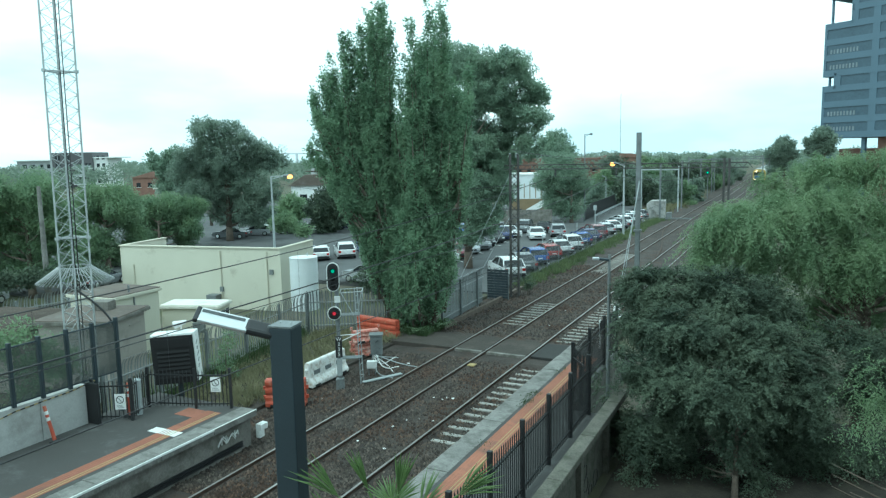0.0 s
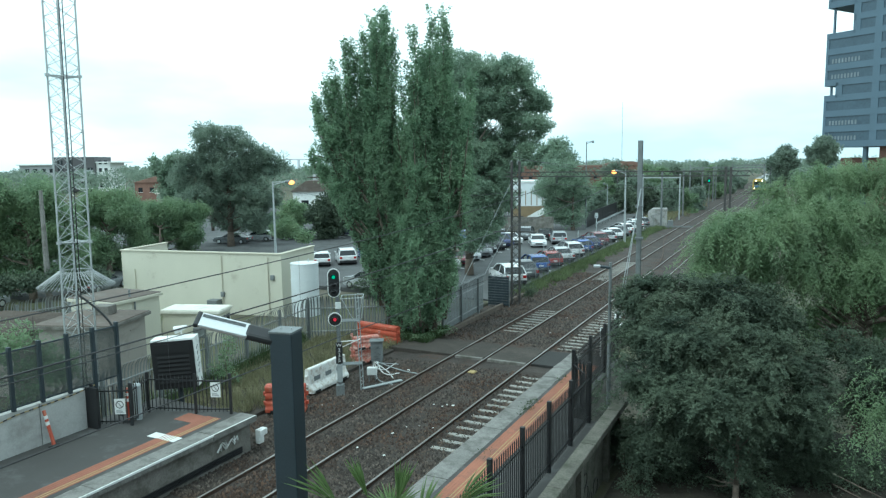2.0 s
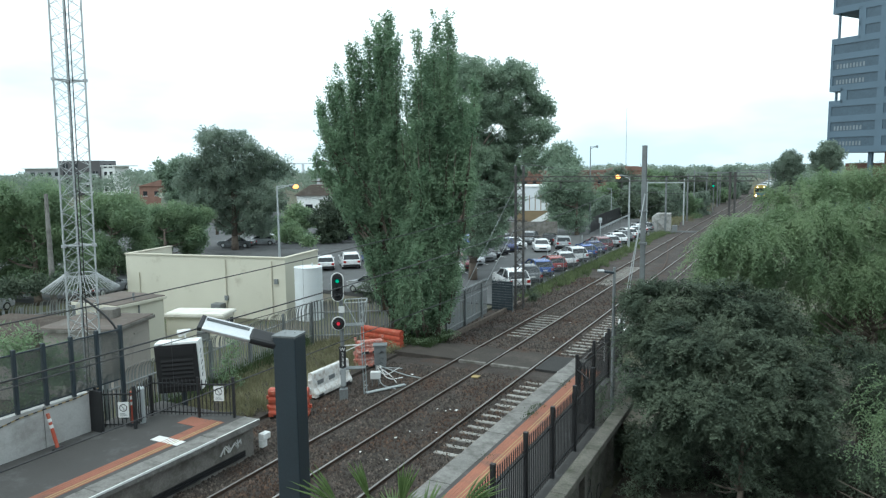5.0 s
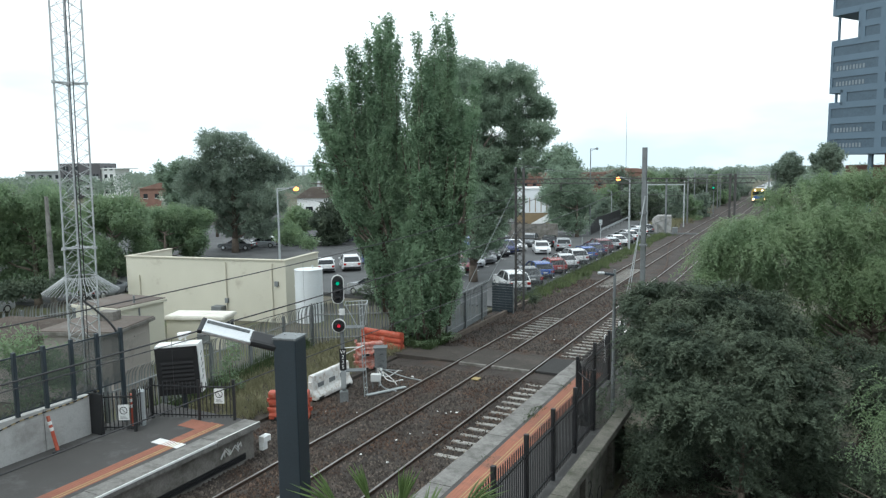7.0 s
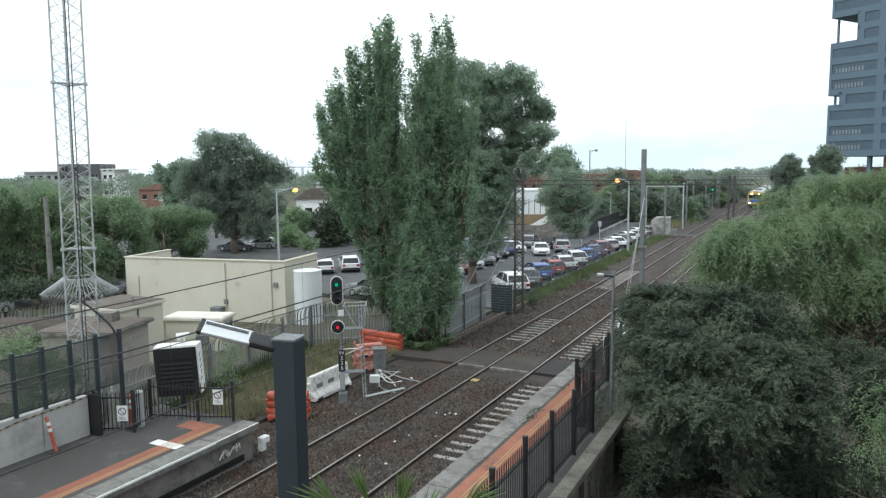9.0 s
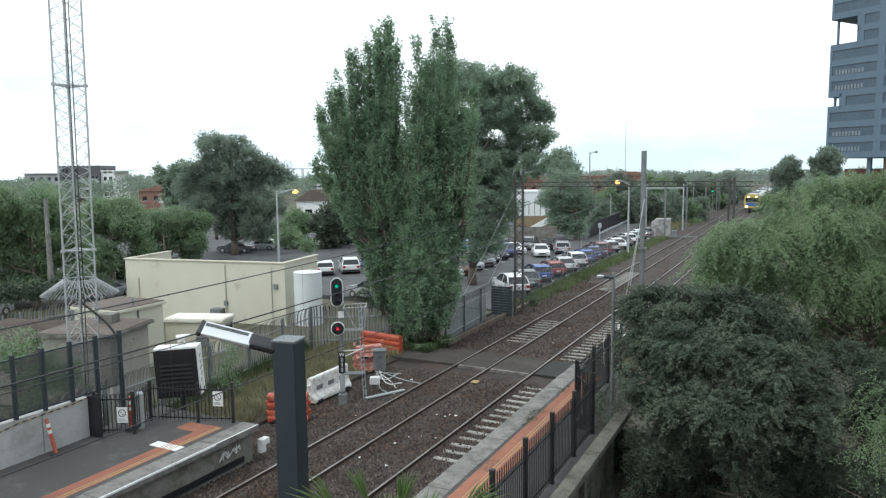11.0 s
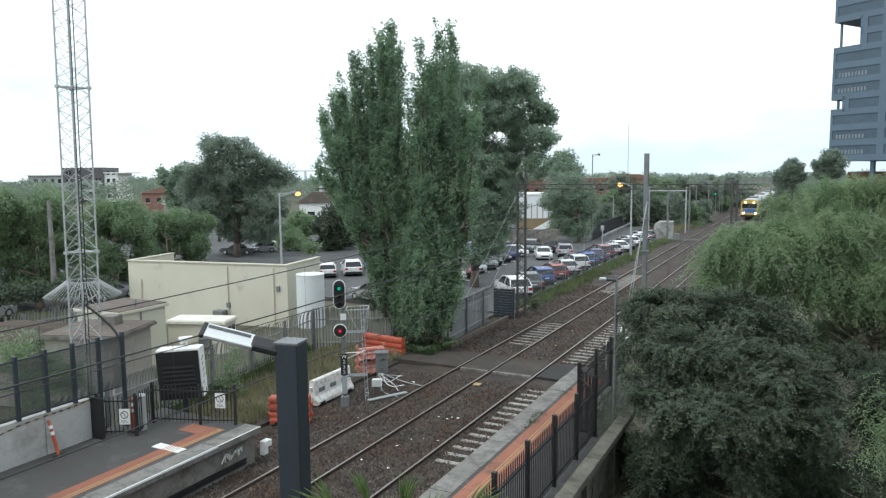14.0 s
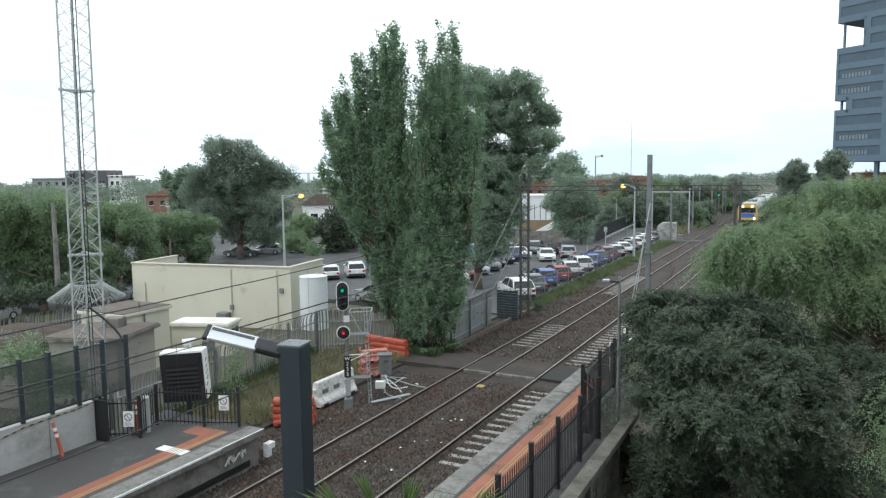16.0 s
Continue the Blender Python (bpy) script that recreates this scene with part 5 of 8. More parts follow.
lobed_tree("street_tree", "narrow dark tree beyond the low buildings", (-72.0, 72.0, 0.0), [(-5.1, -2.1, 7.87, 1.52, 1.29), (-3.73, -1.73, 9.36, 1.37, 1.16), (-6.04, -0.71, 8.63, 0.91, 0.77), (-6.54, -2.67, 9.01, 0.53, 1.52),
    (-4.69, -1.67, 5.6, 1.9, 1.61), (-3.15, -2.36, 5.96, 1.52, 1.29)],
           10000, 0.42, 0.2, M["gum"], 33, clump=0.4)
lobed_tree("street_tree", "leafy green street tree behind the radio mast", (-46.8, 29.9, 0.0), [(-4.6, 0.6, 7.5, 1.4, 1.2), (-3.1, -0.4, 7.3, 1.3, 1.1), (-5.6, 1.0, 6.6, 1.5, 1.3), (-1.29, -1.46, 6.9, 1.38, 1.17), (0.29, 1.14, 7.21, 1.15, 0.98), (1.6, -0.75, 6.82, 1.15, 0.98), (-0.59, 0.48, 5.76, 1.92, 1.63),
    (1.69, -0.02, 5.35, 1.54, 1.31), (-2.25, 0.89, 4.24, 1.92, 1.63), (0.01, 1.17, 3.44, 1.77, 1.5), (-4.41, 1.23, 6.0, 1.92, 1.63),
    (-3.82, 0.09, 3.87, 2.3, 1.96), (-2.08, 1.42, 1.51, 1.54, 1.31), (1.94, 1.26, 3.42, 1.15, 0.98), (-0.14, 0.56, 1.48, 1.31, 1.11),
    (1.8, 0.81, 1.46, 1.15, 0.98), (-3.69, -0.94, 0.74, 1.54, 1.31)],
           135000, 0.16, 0.11, M["street"], 34, clump=0.4, trunk=0.3, per=46, small=True)
lobed_tree("street_tree", "leafy green street tree beyond the cream building", (-52.0, 40.0, 0.0), [(-0.95, 0.18, 5.65, 1.44, 1.22), (0.97, 0.54, 5.63, 1.54, 1.31), (-1.96, 1.97, 4.94, 1.73, 1.47), (0.17, 2.0, 4.44, 2.11, 1.79),
    (1.88, -0.55, 4.9, 1.54, 1.31), (-0.7, -0.83, 2.03, 1.73, 1.47), (-2.6, 0.53, 2.53, 1.63, 1.39), (-1.76, 1.89, 0.57, 1.25, 1.06),
    (0.43, 1.6, 0.8, 1.25, 1.06), (1.74, 1.88, 2.49, 1.15, 0.98)],
           70000, 0.18, 0.12, M["street"], 35, clump=0.4, trunk=0.28, per=40, small=True)
lobed_tree("street_tree", "bright green rounded street tree behind the cream building", (-56.0, 49.0, 0.0), [(-1.47, 0.87, 4.05, 1.48, 1.25), (0.53, 1.52, 4.25, 1.7, 1.45), (2.21, 3.01, 3.84, 1.59, 1.35), (-2.38, 1.54, 3.03, 1.7, 1.45),
    (-0.14, 2.38, 2.44, 2.04, 1.74), (2.41, 1.86, 2.12, 1.36, 1.16), (-1.35, 1.94, 1.01, 1.25, 1.06), (1.49, 2.96, 0.81, 1.14, 0.97)],
           50000, 0.2, 0.13, M["street"], 36, clump=0.4, trunk=0.25, per=40, small=True)
lobed_tree("street_tree", "bright green small tree near the car park", (-62.0, 78.0, 0.0), [(-0.71, -1.09, 2.71, 1.54, 1.31), (0.8, -1.22, 2.15, 1.54, 1.31), (-1.92, -3.0, 1.18, 1.69, 1.44), (0.02, -1.1, 1.54, 2.0, 1.7),
    (-2.36, -2.25, -0.36, 1.54, 1.31)],
           13000, 0.34, 0.2, M["street"], 37, clump=0.4)
lobed_tree("street_tree", "dark green small tree at the car park edge", (-46.0, 72.0, 0.0), [(-4.95, -1.1, 4.09, 1.75, 1.48), (-6.0, -1.81, 2.76, 1.75, 1.48), (-4.34, -0.4, 1.72, 1.88, 1.6), (-5.72, -0.65, 0.72, 1.48, 1.26),
    (-3.3, 0.24, 3.06, 1.61, 1.37)],
           13000, 0.34, 0.2, M["bush"], 38, clump=0.4)
lobed_tree("street_tree", "grey green spreading tree at the car park end", (-26.0, 88.0, 0.0), [(-1.14, 1.85, 6.98, 2.35, 2.0), (-2.23, 1.96, 5.53, 2.06, 1.75), (0.34, 0.75, 5.5, 2.21, 1.88), (-3.7, 1.26, 5.18, 1.32, 1.13),
    (-1.12, 2.08, 3.68, 2.5, 2.13), (1.46, 2.71, 4.02, 1.62, 1.38), (0.01, 0.79, 1.83, 1.91, 1.63), (-2.21, 1.03, 2.22, 1.62, 1.38)],
           44000, 0.26, 0.12, M["gum"], 39, clump=0.5, trunk=0.3, per=60, small=True)
lobed_tree("street_tree", "tall dark tree beyond the car park", (-36.0, 120.0, 0.0), [(-2.68, 2.5, 10.79, 2.2, 1.87), (-1.19, 2.39, 11.26, 1.6, 1.36), (-4.16, 3.13, 9.82, 1.8, 1.53), (-2.17, 0.49, 8.81, 2.8, 2.38),
    (-0.18, 2.38, 8.79, 2.0, 1.7), (-6.14, 3.08, 8.85, 1.6, 1.36)],
           12000, 0.45, 0.22, M["gum"], 40, clump=0.5, trunk=0.35)
lobed_tree("street_tree", "small rounded green tree behind the cream building", (-44.5, 57.2, 0.0), [(-2.24, 1.08, 2.5, 1.04, 0.88), (-2.95, 1.09, 2.1, 0.92, 0.78), (-1.56, 0.75, 1.97, 0.92, 0.78), (0.19, -1.69, 1.69, 0.78, 0.67)],
           6000, 0.2, 0.12, M["street"], 47, clump=0.3, trunk=0.05)
lobed_tree("hedge", "low dark green hedge along the far street", (-38.5, 27.5, 0.0), [(-5.54, 1.86, 1.57, 0.7, 0.6), (-4.11, 2.03, 1.66, 0.63, 0.54), (-2.68, 1.96, 1.79, 0.63, 0.54), (-1.25, 2.11, 1.88, 0.56, 0.48),
    (0.18, 2.07, 2.05, 0.56, 0.48), (-6.98, 2.24, 1.41, 0.7, 0.6)],
           9000, 0.18, 0.1, M["bush"], 48, clump=0.3, trunk=0.05)
lobed_tree("line_tree", "dark green tree beside the lane fence", (-32.4, 129.5, 0.0), [(0.01, 0.86, 1.56, 1.83, 1.56), (1.16, 1.0, 0.64, 1.37, 1.17), (-1.12, 0.14, 0.66, 1.37, 1.17), (-0.03, 1.42, 4.07, 1.6, 1.36),
    (-1.62, -0.79, 3.64, 1.26, 1.07), (1.57, 0.44, 3.72, 1.26, 1.07), (0.41, -1.31, 5.21, 1.03, 0.87), (-0.92, 0.17, 2.72, 1.14, 0.97),
    (0.9, -0.29, 2.7, 1.14, 0.97)],
           9000, 0.34, 0.2, M["street"], 50, clump=0.45, small=True)
lobed_tree("line_tree", "dense green tree beside the line", (-30.3, 136.2, 0.0), [(0.0, 1.33, 2.63, 2.07, 1.76), (1.31, -0.58, 1.58, 1.55, 1.32), (-1.28, -0.74, 1.6, 1.55, 1.32), (-0.05, -0.83, 5.46, 1.81, 1.54),
    (-1.85, 0.86, 4.97, 1.43, 1.21), (1.76, -0.85, 5.06, 1.43, 1.21), (0.44, 0.92, 6.74, 1.17, 0.99), (-1.06, 0.7, 3.93, 1.3, 1.1),
    (1.01, -0.24, 3.91, 1.3, 1.1)],
           9000, 0.34, 0.2, M["bush"], 51, clump=0.45, small=True)
lobed_tree("line_tree", "low green shrub tree beside the lane", (-27.3, 120.9, 0.0), [(-0.02, 0.33, 0.17, 1.69, 1.44), (1.05, 0.2, -0.69, 1.27, 1.08), (-1.07, 0.04, -0.67, 1.27, 1.08), (-0.06, -1.5, 2.49, 1.48, 1.26),
    (-1.53, 0.13, 2.09, 1.16, 0.99), (1.42, 1.38, 2.16, 1.16, 0.99), (0.34, -0.33, 3.54, 0.95, 0.81), (-0.89, -1.47, 1.23, 1.06, 0.9),
    (0.81, -0.79, 1.22, 1.06, 0.9)],
           9000, 0.34, 0.2, M["bush"], 52, clump=0.45, small=True)
lobed_tree("line_tree", "spreading green tree beside the line", (-23.7, 134.0, 0.0), [(0.07, -1.5, 2.56, 2.16, 1.84), (1.44, 0.63, 1.46, 1.62, 1.38), (-1.26, -0.54, 1.49, 1.62, 1.38), (-0.0, 1.27, 5.52, 1.89, 1.61),
    (-1.88, -1.21, 5.0, 1.49, 1.26), (1.89, 0.47, 5.1, 1.49, 1.26), (0.51, 0.93, 6.85, 1.22, 1.03), (-1.04, 0.55, 3.92, 1.35, 1.15),
    (1.11, 1.46, 3.89, 1.35, 1.15)],
           9000, 0.34, 0.2, M["street"], 53, clump=0.45, small=True)
lobed_tree("line_tree", "dense dark green tree beside the line", (-22.5, 145.8, 0.0), [(0.08, -0.81, 1.24, 2.51, 2.13), (1.68, 0.08, -0.04, 1.88, 1.6), (-1.46, -1.24, -0.0, 1.88, 1.6), (-0.01, 0.25, 4.67, 2.19, 1.87),
    (-2.18, -1.22, 4.07, 1.72, 1.47), (2.19, -0.11, 4.18, 1.72, 1.47), (0.57, 0.52, 6.22, 1.41, 1.2), (-1.21, -1.09, 2.81, 1.57, 1.33),
    (1.29, 1.3, 2.79, 1.57, 1.33)],
           9000, 0.34, 0.2, M["bush"], 54, clump=0.45, small=True)
lobed_tree("line_tree", "rounded green tree by the railway", (-20.4, 158.1, 0.0), [(0.1, 1.04, 1.44, 2.11, 1.79), (1.45, 1.15, 0.37, 1.58, 1.35), (-1.19, -0.81, 0.4, 1.58, 1.35), (0.02, -0.77, 4.33, 1.85, 1.57),
    (-1.81, 0.02, 3.83, 1.45, 1.23), (1.87, 0.8, 3.92, 1.45, 1.23), (0.51, 0.65, 5.64, 1.19, 1.01), (-0.99, 1.38, 2.77, 1.32, 1.12),
    (1.12, -1.26, 2.75, 1.32, 1.12)],
           9000, 0.34, 0.2, M["bush"], 55, clump=0.45, small=True)
lobed_tree("line_tree", "low green tree on the railway bank", (-18.0, 125.7, 0.0), [(0.08, 0.64, 0.47, 1.38, 1.17), (0.97, -1.49, -0.23, 1.04, 0.88), (-0.77, 1.4, -0.21, 1.04, 0.88), (0.03, 0.63, 2.38, 1.21, 1.03),
    (-1.17, 0.09, 2.05, 0.95, 0.81), (1.25, -0.84, 2.11, 0.95, 0.81), (0.35, 0.28, 3.24, 0.78, 0.66), (-0.63, -0.46, 1.35, 0.86, 0.73),
    (0.75, 0.22, 1.33, 0.86, 0.73)],
           9000, 0.34, 0.2, M["street"], 56, clump=0.45, small=True)
lobed_tree("line_tree", "dense low shrub behind the equipment hut", (-21.6, 112.6, 0.0), [(0.07, 0.52, 1.87, 1.13, 0.96), (0.78, -0.13, 1.29, 0.84, 0.72), (-0.62, 0.99, 1.31, 0.84, 0.72), (0.03, -0.51, 3.41, 0.99, 0.84),
    (-0.94, -0.35, 3.14, 0.77, 0.66), (1.02, -1.06, 3.19, 0.77, 0.66), (0.3, -0.25, 4.11, 0.63, 0.54), (-0.51, 0.65, 2.58, 0.7, 0.6),
    (0.62, -0.66, 2.56, 0.7, 0.6)],
           9000, 0.34, 0.2, M["bush"], 57, clump=0.45, small=True)
lobed_tree("line_tree", "rounded green tree by the far tracks", (-19.5, 181.1, 0.0), [(0.08, -0.58, 1.01, 1.96, 1.66), (1.33, 1.13, 0.02, 1.47, 1.25), (-1.11, -0.78, 0.05, 1.47, 1.25), (-0.01, -0.89, 3.69, 1.71, 1.46),
    (-1.7, 1.03, 3.22, 1.35, 1.14), (1.71, -1.09, 3.31, 1.35, 1.14), (0.44, -0.6, 4.9, 1.1, 0.94), (-0.94, -1.1, 2.24, 1.22, 1.04),
    (1.02, 0.07, 2.22, 1.22, 1.04)],
           9000, 0.34, 0.2, M["bush"], 58, clump=0.45, small=True)
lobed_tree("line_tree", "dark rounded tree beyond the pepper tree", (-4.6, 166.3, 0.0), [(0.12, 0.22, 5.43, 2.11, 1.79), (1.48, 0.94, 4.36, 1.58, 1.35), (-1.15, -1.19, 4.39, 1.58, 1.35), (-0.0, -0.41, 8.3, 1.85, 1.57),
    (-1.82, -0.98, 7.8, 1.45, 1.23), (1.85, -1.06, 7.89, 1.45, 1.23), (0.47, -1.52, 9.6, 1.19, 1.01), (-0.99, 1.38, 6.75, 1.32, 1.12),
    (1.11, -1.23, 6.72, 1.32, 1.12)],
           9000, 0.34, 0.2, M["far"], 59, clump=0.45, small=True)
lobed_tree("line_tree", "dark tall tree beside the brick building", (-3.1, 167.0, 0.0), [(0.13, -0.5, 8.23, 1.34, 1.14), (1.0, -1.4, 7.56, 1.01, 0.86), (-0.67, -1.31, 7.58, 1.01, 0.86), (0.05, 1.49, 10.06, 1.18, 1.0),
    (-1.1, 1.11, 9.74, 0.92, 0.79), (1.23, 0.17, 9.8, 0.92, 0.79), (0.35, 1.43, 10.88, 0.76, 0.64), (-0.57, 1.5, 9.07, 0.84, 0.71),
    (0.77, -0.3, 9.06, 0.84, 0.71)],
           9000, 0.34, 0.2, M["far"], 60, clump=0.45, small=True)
lobed_tree("line_tree", "dark tree below the tower block", (3.2, 127.5, 0.0), [(0.1, -0.34, 9.25, 1.29, 1.1), (0.94, 0.85, 8.6, 0.97, 0.82), (-0.67, 0.55, 8.62, 0.97, 0.82), (0.02, 0.67, 11.0, 1.13, 0.96),
    (-1.09, -0.16, 10.69, 0.89, 0.75), (1.15, 1.53, 10.75, 0.89, 0.75), (0.3, 1.53, 11.79, 0.73, 0.62), (-0.58, 1.38, 10.05, 0.81, 0.69),
    (0.7, -0.88, 10.04, 0.81, 0.69)],
           9000, 0.34, 0.2, M["far"], 61, clump=0.45, small=True)
lobed_tree("line_tree", "small dark tree beside the tower block", (2.2, 129.3, 0.0), [(0.02, 0.31, 8.77, 1.02, 0.87), (0.68, 0.72, 8.26, 0.77, 0.65), (-0.59, 0.82, 8.27, 0.77, 0.65), (-0.05, -0.65, 10.15, 0.89, 0.76),
    (-0.92, 0.56, 9.91, 0.7, 0.6), (0.85, 1.26, 9.95, 0.7, 0.6), (0.18, 0.02, 10.78, 0.57, 0.49), (-0.52, 1.1, 9.4, 0.64, 0.54),
    (0.5, 0.96, 9.39, 0.64, 0.54)],
           9000, 0.34, 0.2, M["far"], 62, clump=0.45, small=True)
lobed_tree("line_tree", "dense green tree beside the lane", (-30.2, 117.1, 0.0), [(0.01, 0.22, -0.8, 1.81, 1.54), (1.16, 1.51, -1.73, 1.36, 1.16), (-1.11, -0.87, -1.7, 1.36, 1.16), (-0.02, 0.05, 1.69, 1.59, 1.35),
    (-1.6, -0.86, 1.26, 1.25, 1.06), (1.57, -0.95, 1.34, 1.25, 1.06), (0.41, -0.36, 2.82, 1.02, 0.87), (-0.91, -0.6, 0.34, 1.13, 0.96),
    (0.9, -0.22, 0.32, 1.13, 0.96)],
           9000, 0.34, 0.2, M["far"], 63, clump=0.45, small=True)
lobed_tree("line_tree", "tall green tree by the equipment hut", (-26.9, 130.1, 0.0), [(0.01, 1.31, 1.16, 2.13, 1.81), (1.37, 0.05, 0.08, 1.6, 1.36), (-1.3, -1.32, 0.11, 1.6, 1.36), (-0.04, -0.57, 4.09, 1.86, 1.58),
    (-1.89, 1.05, 3.58, 1.46, 1.24), (1.82, -1.27, 3.67, 1.46, 1.24), (0.46, 1.43, 5.4, 1.2, 1.02), (-1.08, 0.35, 2.51, 1.33, 1.13),
    (1.05, -1.07, 2.48, 1.33, 1.13)],
           9000, 0.34, 0.2, M["far"], 64, clump=0.45, small=True)
lobed_tree("line_tree", "dense green tree on the railway bank", (-20.2, 122.3, 0.0), [(0.06, -1.38, 0.97, 1.81, 1.54), (1.21, 0.03, 0.05, 1.36, 1.16), (-1.06, -0.4, 0.07, 1.36, 1.16), (-0.01, -0.84, 3.46, 1.59, 1.35),
    (-1.58, 1.3, 3.02, 1.25, 1.06), (1.59, 0.26, 3.1, 1.25, 1.06), (0.42, -0.69, 4.58, 1.02, 0.87), (-0.88, -1.39, 2.11, 1.13, 0.96),
    (0.93, -1.09, 2.09, 1.13, 0.96)],
           9000, 0.34, 0.2, M["far"], 65, clump=0.45, small=True)
lobed_tree("line_tree", "low leafy tree on the railway bank", (-16.9, 131.8, 0.0), [(0.03, 1.3, 0.61, 1.44, 1.22), (0.96, 0.61, -0.12, 1.08, 0.92), (-0.85, -1.25, -0.1, 1.08, 0.92), (-0.02, 0.41, 2.59, 1.26, 1.07),
    (-1.27, -0.05, 2.24, 0.99, 0.84), (1.24, 1.08, 2.3, 0.99, 0.84), (0.31, -1.16, 3.48, 0.81, 0.69), (-0.71, -0.15, 1.52, 0.9, 0.76),
    (0.73, -0.09, 1.5, 0.9, 0.76)],
           9000, 0.34, 0.2, M["far"], 66, clump=0.45, small=True)
lobed_tree("line_tree", "rounded tree beyond the hut", (-31.4, 163.7, 0.0), [(0.05, -0.22, 2.06, 2.46, 2.09), (1.61, -1.09, 0.82, 1.84, 1.57), (-1.46, 0.07, 0.85, 1.84, 1.57), (-0.02, -0.58, 5.42, 2.15, 1.83),
    (-2.15, 0.33, 4.84, 1.69, 1.44), (2.13, -0.17, 4.94, 1.69, 1.44), (0.55, -0.54, 6.94, 1.38, 1.17), (-1.21, -0.4, 3.61, 1.54, 1.31),
    (1.24, -1.2, 3.58, 1.54, 1.31)],
           9000, 0.34, 0.2, M["far"], 67, clump=0.45, small=True)
lobed_tree("line_tree", "distant rounded tree by the lane", (-40.7, 170.2, 0.0), [(0.1, -0.04, 3.68, 2.18, 1.85), (1.48, 1.05, 2.58, 1.63, 1.39), (-1.24, 0.52, 2.61, 1.63, 1.39), (0.06, 0.38, 6.65, 1.9, 1.62),
    (-1.83, 1.43, 6.13, 1.5, 1.27), (1.96, 0.58, 6.22, 1.5, 1.27), (0.57, -1.11, 7.99, 1.22, 1.04), (-1.0, 0.08, 5.04, 1.36, 1.16),
    (1.17, 0.34, 5.02, 1.36, 1.16)],
           9000, 0.34, 0.2, M["far"], 68, clump=0.45, small=True)
lobed_tree("line_tree", "distant tree by the far tracks", (-23.9, 201.3, 0.0), [(0.12, 0.25, 2.36, 2.43, 2.07), (1.67, 0.09, 1.13, 1.82, 1.55), (-1.36, 1.11, 1.17, 1.82, 1.55), (0.02, 0.71, 5.68, 2.13, 1.81),
    (-2.08, -0.06, 5.1, 1.67, 1.42), (2.15, 0.96, 5.21, 1.67, 1.42), (0.58, 0.14, 7.18, 1.37, 1.16), (-1.14, -0.18, 3.88, 1.52, 1.29),
    (1.29, -1.47, 3.86, 1.52, 1.29)],
           9000, 0.34, 0.2, M["far"], 69, clump=0.45, small=True)
lobed_tree("pepper_tree", "large pale green pepper tree with drooping foliage", (2.0, 25.5, -0.3), [(-4.4, 0.84, 6.45, 0.52, 0.44), (-4.79, 1.27, 5.9, 0.44, 0.38), (-4.58, 1.65, 6.45, 0.4, 0.34), (-3.95, 1.95, 6.78, 0.38, 0.32),
    (-3.47, 1.26, 6.94, 0.26, 0.22), (-4.92, 0.5, 5.34, 0.44, 0.38), (-3.69, 1.77, 6.77, 0.49, 0.42), (-4.51, 0.75, 5.99, 0.52, 0.44),
    (-2.62, 2.38, 6.86, 0.5, 0.42), (-3.51, 0.49, 6.53, 1.01, 0.86), (-1.82, 2.72, 7.58, 0.65, 0.55), (-0.68, 2.53, 8.03, 0.74, 0.63),
    (-2.05, 0.93, 6.89, 1.1, 0.94), (0.29, 2.99, 8.22, 0.78, 0.67), (1.46, 3.38, 8.2, 0.86, 0.73), (2.53, 2.26, 8.29, 1.18, 1.0),
    (-0.94, 1.3, 6.88, 1.1, 0.94), (0.35, 1.91, 6.86, 1.18, 1.0), (-2.88, 1.38, 5.34, 0.9, 0.77), (-1.62, 0.68, 5.39, 1.1, 0.94),
    (-0.41, 0.48, 5.27, 1.19, 1.01), (0.86, 0.25, 5.44, 1.19, 1.01), (0.4, 1.03, 3.78, 1.08, 0.92), (-0.6, 1.08, 3.68, 0.92, 0.78),
    (2.59, 1.97, 6.47, 1.47, 1.25), (2.57, 1.28, 3.84, 1.47, 1.25), (-4.69, 0.95, 5.62, 0.4, 0.34), (4.89, 3.67, 7.66, 1.6, 1.36),
    # unseen lobes nearer the viewpoint, added to hold sky light off the shrubs
    (0.8, -3.0, 7.2, 1.3, 1.1), (2.4, -4.5, 7.0, 1.5, 1.3), (1.4, -5.2, 5.6, 1.3, 1.2), (3.0, -2.0, 7.4, 1.5, 1.3), (1.6, -6.2, 4.0, 1.4, 1.2), (0.9, -4.2, 4.2, 1.2, 1.0), (1.2, -5.8, 2.2, 1.3, 1.1), (0.9, -2.6, 5.4, 1.1, 1.0)],
           410000, 0.125, 0.032, M["pepper"], 71, clump=0.03, trunk=0.3, way="down", per=28, reach=0.3, frond=0.8, small=True)
